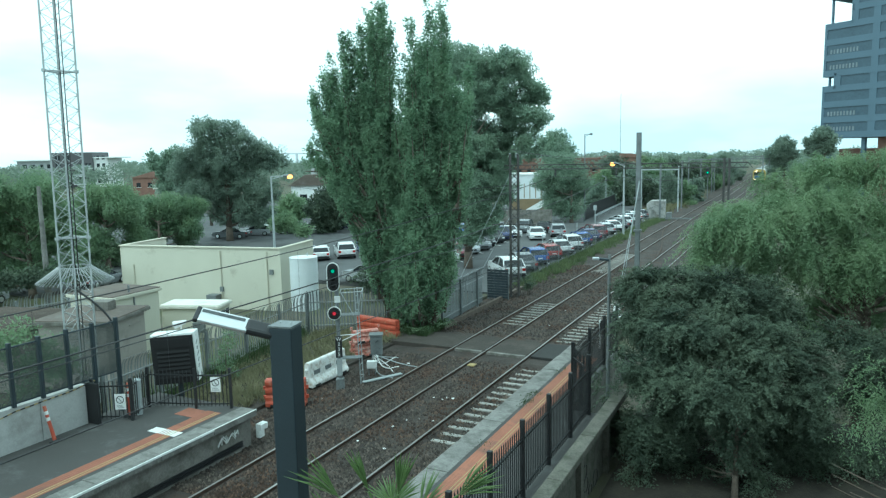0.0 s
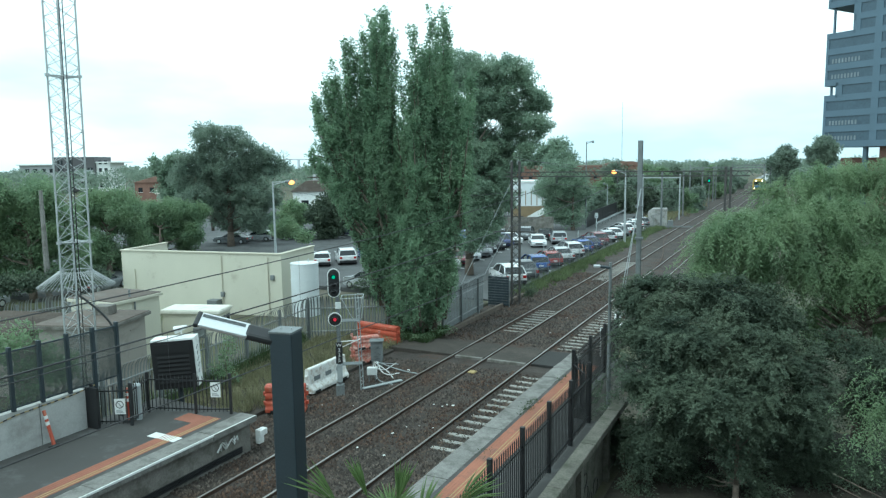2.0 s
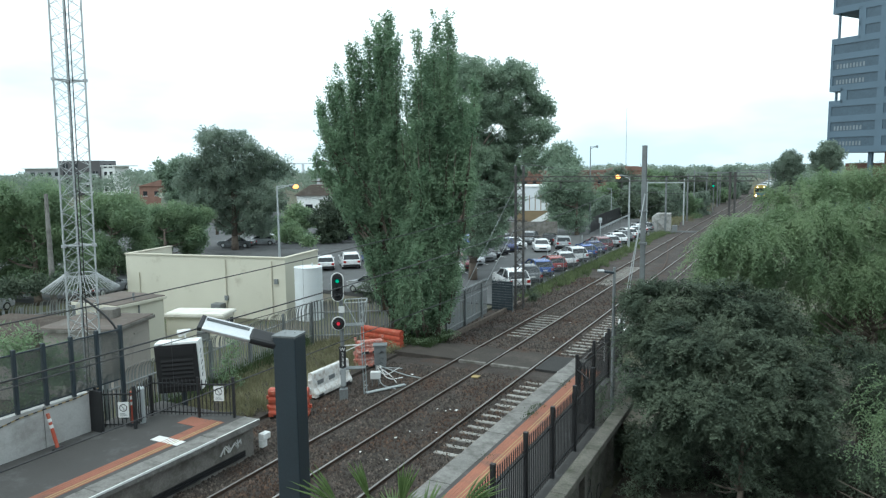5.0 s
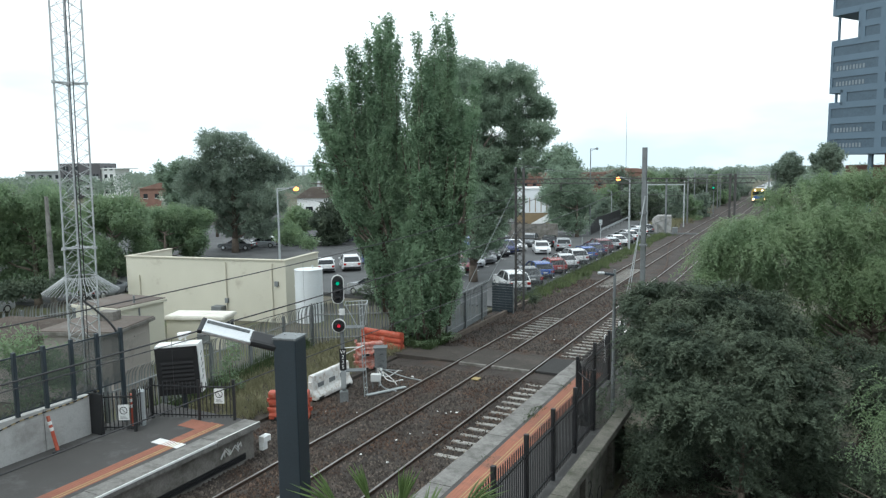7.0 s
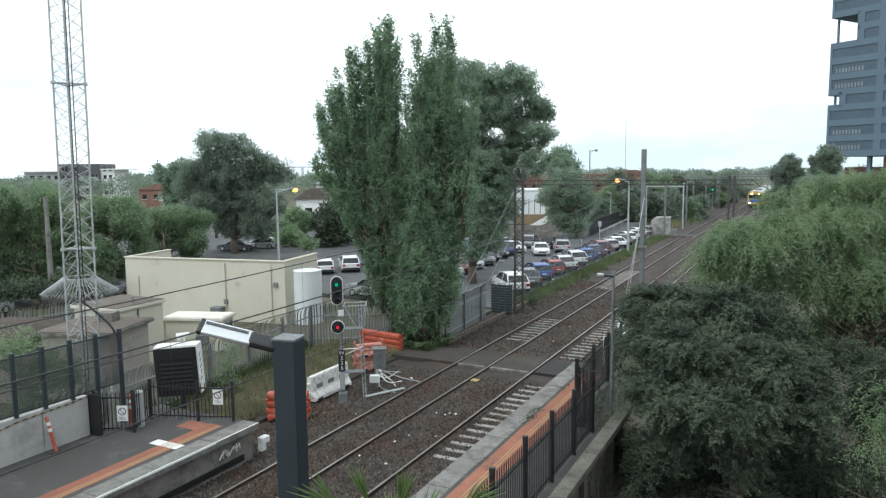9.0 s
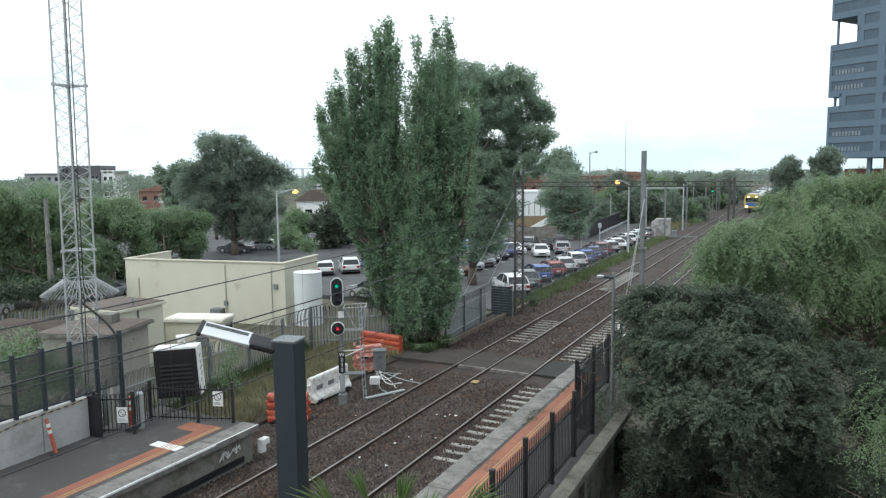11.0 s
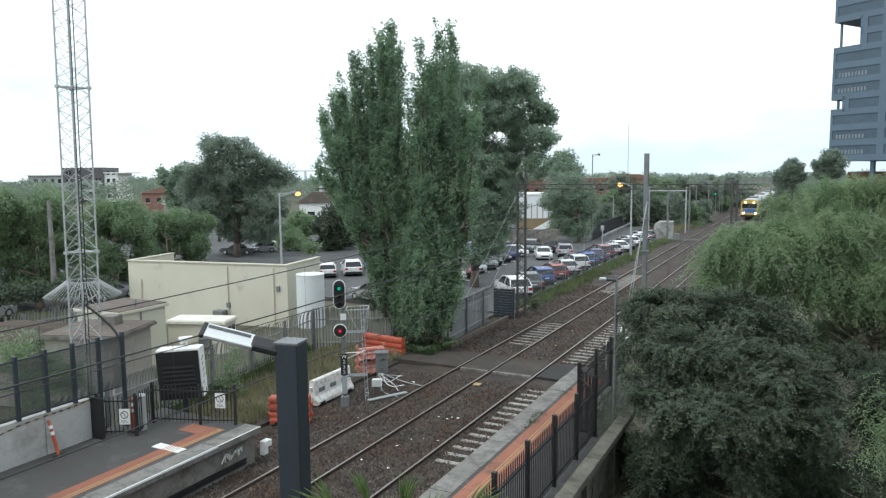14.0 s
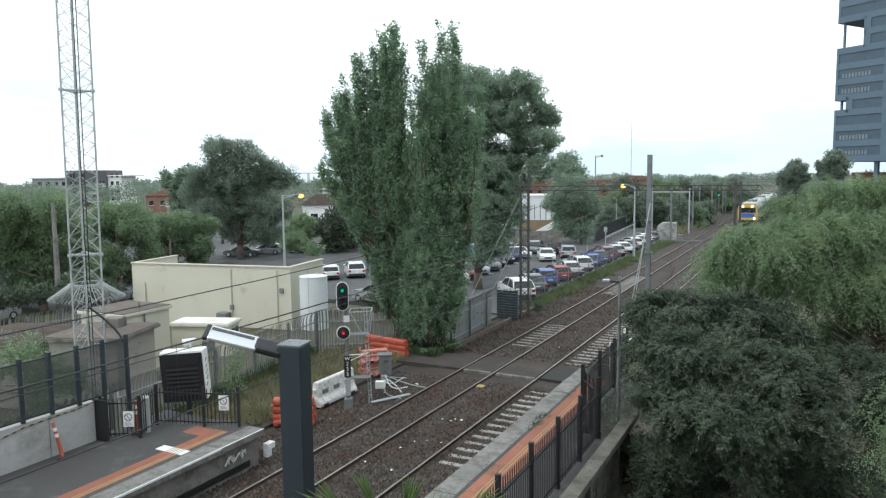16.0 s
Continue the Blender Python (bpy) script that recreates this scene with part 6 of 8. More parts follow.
lobed_tree("shrub", "dense dark green feathery shrub beside the platform fence", (-1.2, 19.0, -0.3), [(-1.6, 3.89, 4.6, 0.5, 0.42), (-2.3, 2.56, 3.11, 0.23, 0.2), (-2.5, 2.28, 2.41, 0.16, 0.14), (-1.85, 2.66, 3.79, 0.45, 0.4),
    (-1.39, 3.76, 4.71, 0.74, 0.63), (-0.54, 3.36, 4.78, 0.74, 0.63), (0.32, 3.62, 4.69, 0.77, 0.66), (1.18, 3.1, 4.51, 0.84, 0.71),
    (1.82, 2.84, 4.26, 0.82, 0.7), (2.42, 3.0, 3.86, 0.74, 0.63), (-1.5, 2.96, 3.66, 0.78, 0.66), (-1.01, 1.9, 3.7, 1.03, 0.87),
    (0.07, 1.73, 3.65, 1.06, 0.9), (1.1, 1.0, 3.31, 0.95, 0.8), (2.18, 1.06, 2.98, 0.68, 0.58), (-1.93, 1.61, 2.72, 0.61, 0.52),
    (-1.38, 1.32, 2.55, 0.83, 0.7), (-0.58, 0.57, 2.41, 0.95, 0.81), (0.39, 0.34, 2.27, 0.92, 0.79), (1.74, 0.22, 2.15, 0.63, 0.54),
    (-1.16, 1.41, 1.32, 0.59, 0.5), (0.06, 0.17, 1.08, 0.49, 0.42), (2.12, 0.31, 2.55, 0.42, 0.36),
    (-2.2, 2.6, 0.7, 0.6, 0.5), (-1.6, 3.2, 0.2, 0.7, 0.6), (-0.4, 3.2, 0.5, 0.8, 0.6), (1.0, 3.3, 0.5, 0.9, 0.7), (2.4, 3.3, 0.6, 0.9, 0.7), (3.4, 3.6, 0.4, 0.9, 0.7)],
           410000, 0.078, 0.035, M["bush"], 72, clump=0.02, trunk=0.1, per=24, reach=0.25, frond=0.38, small=True, lift=1.0, shell=0.45)
lobed_tree("shrub", "shaded shrub under the pepper tree", (3.0, 18.0, -0.3), [(0.49, 5.35, 3.18, 0.8, 0.68), (1.18, 4.66, 2.98, 0.94, 0.8), (1.59, 5.6, 1.51, 1.06, 0.9), (2.63, 5.4, 2.47, 1.37, 1.16), (0.2, 6.0, 0.6, 0.9, 0.7), (-0.4, 4.5, 0.1, 0.8, 0.6), (0.5, 4.5, 0.0, 0.8, 0.6), (1.2, 4.5, 0.2, 0.8, 0.6), (-1.3, 4.6, 0.0, 0.7, 0.5),
    (-4.59, 4.7, 0.1, 0.55, 0.46), (-3.56, 4.58, -0.08, 0.61, 0.52), (-2.62, 3.54, -0.07, 0.6, 0.51), (-5.41, 3.96, 1.42, 0.4, 0.34),
    (-5.9, 6.31, 1.7, 0.24, 0.2), (-5.7, 6.6, 1.16, 0.24, 0.2), (-5.87, 6.47, 2.11, 0.21, 0.18), (-5.29, 3.84, 0.52, 0.45, 0.38),
    (-5.42, 4.23, -0.2, 0.45, 0.38)],
           90000, 0.08, 0.035, M["bush"], 73, clump=0.03, trunk=0.1, per=24, reach=0.25, frond=0.6, small=True)
lobed_tree("shrub", "pale green leafy sprig close to the parapet", (2.3, 8.6, -0.3), [(0.06, 3.02, 5.72, 0.12, 0.1), (0.02, 2.91, 5.32, 0.14, 0.12), (0.0, 2.95, 4.95, 0.12, 0.1), (0.24, 2.95, 5.3, 0.22, 0.26)],
           3000, 0.055, 0.018, M["pepper"], 74, clump=0.015, trunk=0.03, way="down", per=24, reach=0.5, frond=0.4)


def line_tree(label, x, y, top, wide, material, seed):
    """Rounded crown of uneven lobes reaching almost to the ground."""
    r = random.Random(seed)
    lobes = []
    for k in range(11):
        a, u = r.uniform(0, 6.28), (k + 0.5) / 11
        rad = wide * (0.5 - 0.22 * u) * r.uniform(0.8, 1.15)
        d = wide * 0.55 * math.sin(math.pi * (0.25 + 0.7 * u))
        lobes.append((d * math.cos(a), d * math.sin(a), 0.8 + (top - rad - 0.8) * u, rad, rad * 0.85))
    lobed_tree("line_tree", label, (x, y, 0.0), lobes, 9000, 0.42, 0.24, material, seed, clump=0.5, per=40, small=True)


line_tree("dense green tree beyond the far gantry", -18.2, 172.0, 8.0, 3.6, M["street"], 201)
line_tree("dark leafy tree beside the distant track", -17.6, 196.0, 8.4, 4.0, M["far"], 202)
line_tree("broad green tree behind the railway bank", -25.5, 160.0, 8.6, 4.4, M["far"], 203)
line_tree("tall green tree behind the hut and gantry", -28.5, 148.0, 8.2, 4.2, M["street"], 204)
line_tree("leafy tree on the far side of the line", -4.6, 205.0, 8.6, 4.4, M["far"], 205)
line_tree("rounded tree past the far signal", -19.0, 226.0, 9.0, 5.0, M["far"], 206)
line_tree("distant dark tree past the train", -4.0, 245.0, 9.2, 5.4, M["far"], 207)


def far_woods():
    """Tree belt on the horizon, one mass of clumps with an uneven top."""
    rng = np.random.default_rng(90)
    k = 3900
    a = np.radians(rng.uniform(-8, 66, k))
    d = rng.uniform(230, 420, k)
    top = 7.6 + 2.2 * np.array([noise.noise(Vector((x * 14, 0, 3))) for x in a]) + 1.5 * np.array([noise.noise(Vector((x * 60, 1, 3))) for x in a])
    n = 30
    cz = np.maximum(0.6, top * rng.uniform(0.15, 1.0, k) ** 0.7)
    c = np.stack([-np.sin(a) * d, np.cos(a) * d, cz], 1)
    keep = ~((np.abs(c[:, 0] + 11.4) < 7) & (c[:, 1] < 330))
    c = c[keep]
    k = len(c)
    own = rowan(rng, k * n) * rng.uniform(0.2, 1, (k * n, 1)) ** 0.5
    pts = np.repeat(c, n, 0) + own * np.array([1.9, 1.9, 1.1])
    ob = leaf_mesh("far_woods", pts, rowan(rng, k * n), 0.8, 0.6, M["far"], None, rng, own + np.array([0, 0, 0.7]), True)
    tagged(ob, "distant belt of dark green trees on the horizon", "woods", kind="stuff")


far_woods()

# ---- railway equipment and small things ----
def platform_lamp():
    t = thing("platform_light", "dark blue-grey box column with a slim aluminium light head", "light", pose(-6.24, 7.48, 0, 0, 0, 12))
    bm = nb()
    box(bm, -0.165, 0.165, -0.165, 0.165, 0.9, 6.53, bevel=0.018)
    part("column", bm, M["dark"], t)
    solid(t, "cap", (-0.175, 0.175, -0.175, 0.175, 6.53, 6.56), M["greysteel"], 0.006)
    for s in (-1, 1):
        bm = nb()
        rod(bm, (s * 0.08, 0.02, 6.56), (s * 0.08, 0.02, 6.575), 0.012, n=8)
        part("bolt", bm, M["galv"], t)
    m = Matrix.Translation((-0.14, -0.05, 6.44)) @ Matrix.Rotation(radians(203), 4, "Z") @ Matrix.Rotation(radians(-17), 4, "Y") @ Matrix.Rotation(radians(-26), 4, "X")
    bm = nb()
    box(bm, 0.0, 0.40, -0.13, 0.13, -0.06, 0.05, m, bevel=0.045)
    part("bracket", bm, M["black"], t, "black moulded bracket")
    bm = nb()
    box(bm, 0.36, 1.02, -0.14, 0.14, -0.028, 0.035, m, bevel=0.022)
    head = part("light_head", bm, M["alu"], t, "brushed aluminium light head")
    bm = nb()
    for k in range(5):
        box(bm, 0.42, 1.0, -0.09 + k * 0.012, -0.085 + k * 0.012, 0.034, 0.044, m)
    part("cooling_fin", bm, M["greysteel"], head)
    bm = nb()
    box(bm, 1.015, 1.08, -0.145, 0.145, -0.032, 0.038, m, bevel=0.02)
    part("end_cap", bm, M["black"], t)


def display_box():
    """Back of a louvred cabinet on a post beyond the fence."""
    t = thing("equipment_box", "white tilted box with a dark louvred front on a post", "cabinet", pose(-18.0, 16.1, 0.95, 0, -3, 31))
    bm = nb()
    box(bm, -0.70, 0.70, 0, 0.55, 0.62, 2.27, bevel=0.02)
    part("case", bm, M["white"], t)
    solid(t, "front_frame", (-0.70, 0.66, -0.04, 0.0, 0.61, 2.2), M["matteblack"], 0.01)
    for k in range(7):
        bm = nb()
        box(bm, -0.52, 0.50, -0.075, -0.02, 0.0, 0.10, Matrix.Translation((0, 0, 0.78 + k * 0.14)) @ Matrix.Rotation(radians(-22), 4, "X"))
        part("louvre", bm, M["matteblack"], t)
    solid(t, "upper_panel", (-0.58, 0.56, -0.06, -0.04, 1.82, 2.12), M["matteblack"])
    bm = nb()
    rod(bm, (0.0, 0.3, -1.2), (0.0, 0.3, 0.8), 0.09, n=12)
    part("post", bm, M["dark"], t)
    for k in range(5):
        bm = nb()
        bar(bm, (0.706, 0.12 + 0.05 * (k % 2), 1.05 + k * 0.2), (0.706, 0.22 + 0.06 * (k % 3), 1.16 + k * 0.2), 0.03, 0.01)
        part("graffiti_stroke", bm, M["greysteel"], t, "grey graffiti stroke")
    d = thing("satellite_dish", "small white horn antenna on the equipment box", "antenna", pose(-18.05, 16.4, 3.2))
    bm = nb()
    rod(bm, (0, 0, 0), (0, 0, 0.2), 0.025, n=8)
    part("stem", bm, M["white"], d)
    bm = nb()
    rod(bm, (-0.18, -0.1, 0.24), (0.16, 0.1, 0.36), 0.13, 0.05, 14)
    part("horn", bm, M["white"], d)


def disc(bm, c, r, d, n=28):
    rod(bm, (c[0], c[1], c[2]), (c[0], c[1] + d, c[2]), r, n=n)


def letters(text, size, m, material, parent, name="lettering"):
    cu = bpy.data.curves.new(name, "FONT")
    cu.body, cu.size, cu.align_x, cu.align_y, cu.extrude = text, size, "CENTER", "CENTER", 0.002
    tmp = new(name, cu)
    dg = bpy.context.evaluated_depsgraph_get()
    me = bpy.data.meshes.new_from_object(tmp.evaluated_get(dg))
    bpy.data.objects.remove(tmp)
    me.materials.clear()
    me.materials.append(material)
    ob = new(name, me)
    ob.parent = parent
    ob.matrix_basis = m
    return ob


def rail_signal():
    t = thing("railway_signal", "colour-light railway signal showing green over red with ladder", "railway signal", pose(-15.79, 22.05, 0, 0, 0, 33))
    bm = nb()
    box(bm, -0.16, 0.16, -0.16, 0.16, -0.2, 0.25, bevel=0.02)
    part("foot", bm, M["greysteel"], t)
    bm = nb()
    rod(bm, (0, 0, 0.2), (0, 0, 4.7), 0.075, n=14)
    part("post", bm, M["greysteel"], t)
    solid(t, "pale_sleeve", (-0.1, 0.1, -0.1, 0.1, 0.35, 1.05), M["palegrey"], 0.02)

    def plate(z0, z1, r, name):
        bm = nb()
        pts = []
        n = 14
        for k in range(n + 1):
            a = math.pi * k / n
            pts.append((r * math.cos(a), z1 - r + r * math.sin(a)))
        for k in range(n + 1):
            a = math.pi + math.pi * k / n
            pts.append((r * math.cos(a), z0 + r + r * math.sin(a)))
        prism(bm, pts, 0.04, Matrix.Translation((-0.12, -0.16, 0)))
        rim = part(name + "_rim", bm, M["white"], t, "white rim of the signal face")
        bm = nb()
        r2 = r - 0.035
        pts2 = [(x * r2 / r, (z - (z0 + z1) / 2) * ((z1 - z0) / 2 - 0.035) / ((z1 - z0) / 2) + (z0 + z1) / 2) for x, z in pts]
        prism(bm, pts2, 0.05, Matrix.Translation((-0.12, -0.19, 0)))
        return part(name, bm, M["black"], t)
    plate(3.72, 4.85, 0.24, "upper_face")
    plate(2.6, 3.14, 0.265, "lower_face")
    for z, m_ in ((4.52, SM["green"]), (4.2, M["glass"]), (3.93, M["glass"]), (2.87, SM["red"])):
        lit = m_ is not M["glass"]
        bm = nb()
        disc(bm, (-0.12, -0.22, z), 0.066, 0.04)
        part("lens", bm, m_, t, "lit signal lens" if lit else "")
        bm = nb()
        seg = 14
        for k in range(seg):
            a, b = math.pi * (k / seg) * 1.1 - 0.15, math.pi * ((k + 1) / seg) * 1.1 - 0.15
            v = [bm.verts.new((-0.12 + 0.13 * math.cos(c), y, z + 0.13 * math.sin(c))) for c in (a, b) for y in (-0.18, -0.42)]
            bm.faces.new((v[0], v[1], v[3], v[2]))
        bmesh.ops.solidify(bm, geom=bm.faces[:], thickness=0.008)
        part("visor", bm, M["black"], t)
    solid(t, "upper_case", (-0.34, 0.1, -0.12, 0.18, 3.85, 4.7), M["greysteel"], 0.04)
    solid(t, "lower_case", (-0.3, 0.06, -0.12, 0.12, 2.7, 3.05), M["greysteel"], 0.04)
    solid(t, "telephone_box", (-0.1, 0.12, -0.16, -0.06, 3.28, 3.52), M["white"], 0.01)
    solid(t, "number_plate", (-0.13, 0.13, -0.12, -0.10, 1.1, 1.95), M["black"], 0.004)
    for k, ch in enumerate("W235"):
        letters(ch, 0.2, pose(0, -0.126, 1.83 - k * 0.2, 90), M["white"], t, "signal_number")
    # ladder with a small standing platform and guard hoop
    bm = nb()
    for s in (-0.17, 0.17):
        rod(bm, (0.85 + s * 0.3, 0.45 + s, -0.2), (0.72 + s * 0.3, 0.25 + s, 3.75), 0.02, n=6)
    for k in range(13):
        z = 0.1 + k * 0.28
        u = z / 3.9
        rod(bm, (0.8 - 0.11 * u, 0.43 - 0.18 * u - 0.17, z), (0.9 - 0.11 * u, 0.43 - 0.18 * u + 0.17, z), 0.012, n=5)
    part("ladder", bm, M["palegrey"], t)
    bm = nb()
    box(bm, 0.1, 0.85, -0.1, 0.4, 2.73, 2.755)
    part("standing_platform", bm, M["greysteel"], t)
    bm = nb()
    hoop = [(0.12, -0.25, 3.68), (0.95, -0.25, 3.7), (1.0, 0.5, 3.7), (0.15, 0.5, 3.68)]
    for a, b in zip(hoop, hoop[1:] + hoop[:1]):
        rod(bm, a, b, 0.018, n=6)
    for a, b in (((0.95, -0.25, 3.7), (0.75, -0.15, 2.75)), ((0.15, -0.25, 3.7), (0.62, -0.15, 2.75)), ((1.0, 0.5, 3.7), (0.9, 0.42, 2.75))):
        rod(bm, a, b, 0.016, n=6)
    part("guard_hoop", bm, M["palegrey"], t)
    bm = nb()
    for a, b in (((0.05, 0, 1.95), (0.7, -0.2, 2.02)), ((0.05, 0, 1.7), (0.8, 0.3, 1.95)), ((0.7, -0.2, 2.02), (0.8, 0.3, 1.95))):
        rod(bm, a, b, 0.02, n=6)
    part("stay", bm, M["white"], t)
    solid(t, "step_plate", (0.1, 0.85, 0.0, 0.4, 0.99, 1.015), M["greysteel"], 0.0)


SM = dict(green=glow("signal_green", (0.01, 0.5, 0.28), 0.5), red=glow("signal_red", (0.7, 0.03, 0.06), 0.5))


def water_barrier(m, material, label, length=2.3, h=0.85):
    """Moulded plastic road barrier with sloping foot and slots."""
    t = thing("road_barrier", label, "barrier", m, group="road barriers")
    bm = nb()
    if material is M["whiteplastic"]:
        right = [(0.27, 0), (0.27, 0.14), (0.14, 0.36), (0.10, h - 0.04), (0.07, h)]
    else:
        right = [(0.25, 0), (0.25, 0.16 * h), (0.19, 0.2 * h), (0.19, 0.36 * h), (0.13, 0.40 * h), (0.13, 0.46 * h), (0.18, 0.5 * h), (0.18, 0.64 * h), (0.12, 0.68 * h), (0.12, 0.74 * h), (0.17, 0.78 * h), (0.17, 0.94 * h), (0.12, h)]
    prism(bm, [(-x, z) for x, z in right] + right[::-1], length)
    bmesh.ops.bevel(bm, geom=bm.edges[:], offset=0.02, segments=2, affect="EDGES")
    part("shell", bm, material, t)
    for k in range(3 if material is M["whiteplastic"] else 0):
        y = length * (0.2 + 0.3 * k)
        for s in (-1, 1):
            bm = nb()
            box(bm, s * 0.10, s * 0.142, y - 0.2, y + 0.2, 0.44, 0.62, bevel=0.015)
            part("slot", bm, M["greysteel"], t)
    for y in (0.35, length - 0.35):
        bm = nb()
        box(bm, -0.28, 0.28, y - 0.16, y + 0.16, -0.001, 0.09)
        part("lifting_pocket", bm, M["black"], t)
    for y in (-0.04, length + 0.04):
        for z in (0.25, 0.6):
            bm = nb()
            rod(bm, (0, y, z), (0, y, z + 0.12), 0.06, n=10)
            part("hinge_lug", bm, material, t)
    return t


platform_lamp()
display_box()
rail_signal()
water_barrier(pose(-16.95, 21.45, -0.12, 0, 0, 0), M["whiteplastic"], "scuffed white plastic road barrier beside the signal", 2.5, 0.98)
water_barrier(pose(-17.1, 19.26, -0.12, 0, 0, -62), M["orangeplastic"], "orange plastic barrier standing near the platform end", 1.45, 1.0)
water_barrier(pose(-17.45, 29.35, -0.14, 0, 0, 83), M["orangeplastic"], "faded orange plastic barrier under the poplar", 2.5, 0.95)
water_barrier(pose(-17.75, 25.75, -0.12, 0, 0, -38), M["fadedplastic"], "faded red plastic barrier lying beside the grey cabinet", 1.25, 0.62)
water_barrier(pose(-17.72, 25.8, 0.52, 0, 0, -40), M["fadedplastic"], "pale-topped faded red barrier stacked on another", 1.2, 0.55)


def trackside_box():
    t = thing("trackside_cabinet", "grey scribbled trackside cabinet on legs", "cabinet", pose(-16.2, 25.4, -0.12, 0, 0, 30))
    bm = nb()
    box(bm, -0.26, 0.26, -0.2, 0.2, 0.42, 1.26, bevel=0.02)
    part("case", bm, M["greysteel"], t)
    bm = nb()
    box(bm, -0.3, 0.3, -0.25, 0.25, 1.26, 1.32, bevel=0.01)
    part("lid", bm, M["greysteel"], t)
    bm = nb()
    rng = random.Random(3)
    for k in range(14):
        x, z = rng.uniform(-.17, .1), rng.uniform(0.5, 1.05)
        bar(bm, (x, -0.204, z), (x + rng.uniform(.03, .12), -0.204, z + rng.uniform(-.09, .09)), 0.025, 0.008)
    part("graffiti", bm, M["black"], t, "black graffiti scrawl")
    for s in (-0.18, 0.18):
        bm = nb()
        rod(bm, (s, 0, -0.2), (s, 0, 0.45), 0.05, n=8)
        part("leg", bm, M["greysteel"], t)
    j = thing("junction_box", "small white junction box with cables on the ballast", "junction box", pose(-15.5, 23.9, -0.12, 0, 0, 25))
    solid(j, "case", (-0.2, 0.2, -0.12, 0.12, 0.28, 0.58), M["white"], 0.02)
    for s in (-0.13, 0.13):
        bm = nb()
        rod(bm, (s, 0, -0.1), (s, 0, 0.3), 0.025, n=8)
        part("leg", bm, M["greysteel"], j)
    rng = random.Random(12)
    for k in range(7):
        cu = bpy.data.curves.new("cable", "CURVE")
        cu.dimensions, cu.bevel_depth, cu.bevel_resolution = "3D", 0.022, 1
        sp = cu.splines.new("BEZIER")
        a = Vector((-16.15 + rng.uniform(-.15, .15), 25.2, 0.3))
        e = Vector((rng.uniform(-15.9, -14.3), rng.uniform(23.3, 26.6), -0.06)) if k else Vector((-14.2, 25.4, -0.06))
        mid = Vector(((a.x + e.x) / 2 + rng.uniform(-.5, .5), (a.y + e.y) / 2 + rng.uniform(-.6, .6), -0.05))
        sp.bezier_points.add(2)
        for p_, q in zip(sp.bezier_points, (a, mid, e)):
            p_.co = q
            p_.handle_left_type = p_.handle_right_type = "AUTO"
        tmp = new("cable", cu)
        me = bpy.data.meshes.new_from_object(tmp.evaluated_get(bpy.context.evaluated_depsgraph_get()))
        bpy.data.objects.remove(tmp)
        me.materials.clear()
        me.materials.append(M["white"] if k % 3 else M["palegrey"])
        ob = new("loose_cable", me)
        tagged(ob, "loose white cable lying across the ballast", "cable", "loose cables")
    bm = nb()
    box(bm, -0.9, 0.9, -0.09, 0.09, 0, 0.05, bevel=0.008)
    tagged(part("plank", bm, M["palegrey"], at=pose(-14.75, 23.5, -0.07, 0, 0, 62)), "pale loose plank lying beside the rail", "plank")


trackside_box()


def trackside_litter():
    rng = random.Random(31)
    for k in range(18):
        x, y = rng.choice([(rng.uniform(-12.2, -10.7), rng.uniform(15, 40)), (rng.uniform(-16.5, -14.4), rng.uniform(19, 36)), (rng.uniform(-11.8, -11), rng.uniform(16, 24))])
        bm = nb()
        n = rng.randint(4, 6)
        pts = [(0.5 * math.cos(i * 6.28 / n) * rng.uniform(.5, 1), 0.4 * math.sin(i * 6.28 / n) * rng.uniform(.5, 1)) for i in range(n)]
        s = rng.uniform(0.07, 0.19)
        prism(bm, [(a * s, b * s) for a, b in pts], 0.012, Matrix.Rotation(radians(-90), 4, "X"))
        tagged(part("paper_scrap", bm, M["white"], at=pose(x, y, bed_height(x, y) + 0.03, rng.uniform(-15, 15), rng.uniform(-15, 15), rng.uniform(0, 360))), "crumpled pale scrap of litter on the ballast", "litter", "litter")
    bm = nb()
    box(bm, -0.16, 0.16, -0.16, 0.16, 0, 0.06, bevel=0.02)
    tagged(part("marker_block", bm, M["yellow"], at=pose(-12.2, 26.6, -0.1)), "small yellow marker block between the rails", "marker")
    t = thing("crossing_plate", "pale printed plate at the crossing edge beside the platform", "plate", pose(-8.85, 28.35, -0.03, 30, 0, 8))
    solid(t, "plate", (-0.32, 0.32, -0.12, 0.12, 0, 0.02), M["white"], 0.004)
    for k in range(5):
        solid(t, "print_bar", (-0.24 + k * 0.1, -0.17 + k * 0.1, -0.05, 0.06, 0.02, 0.024), M["dark"])


trackside_litter()


def delineator(m, label):
    t = thing("bollard", label, "bollard", m, group="bollards")
    bm = nb()
    rod(bm, (0, 0, 0.04), (0, 0, 1.05), 0.05, 0.045, 14)
    part("tube", bm, M["orangeplastic"], t)
    bm = nb()
    rod(bm, (0, 0, 0), (0, 0, 0.05), 0.17, 0.14, 14)
    part("base", bm, M["black"], t)
    for z in (0.62, 0.8):
        bm = nb()
        rod(bm, (0, 0, z), (0, 0, z + 0.1), 0.0515, 0.051, 14)
        part("reflective_band", bm, M["white"], t)


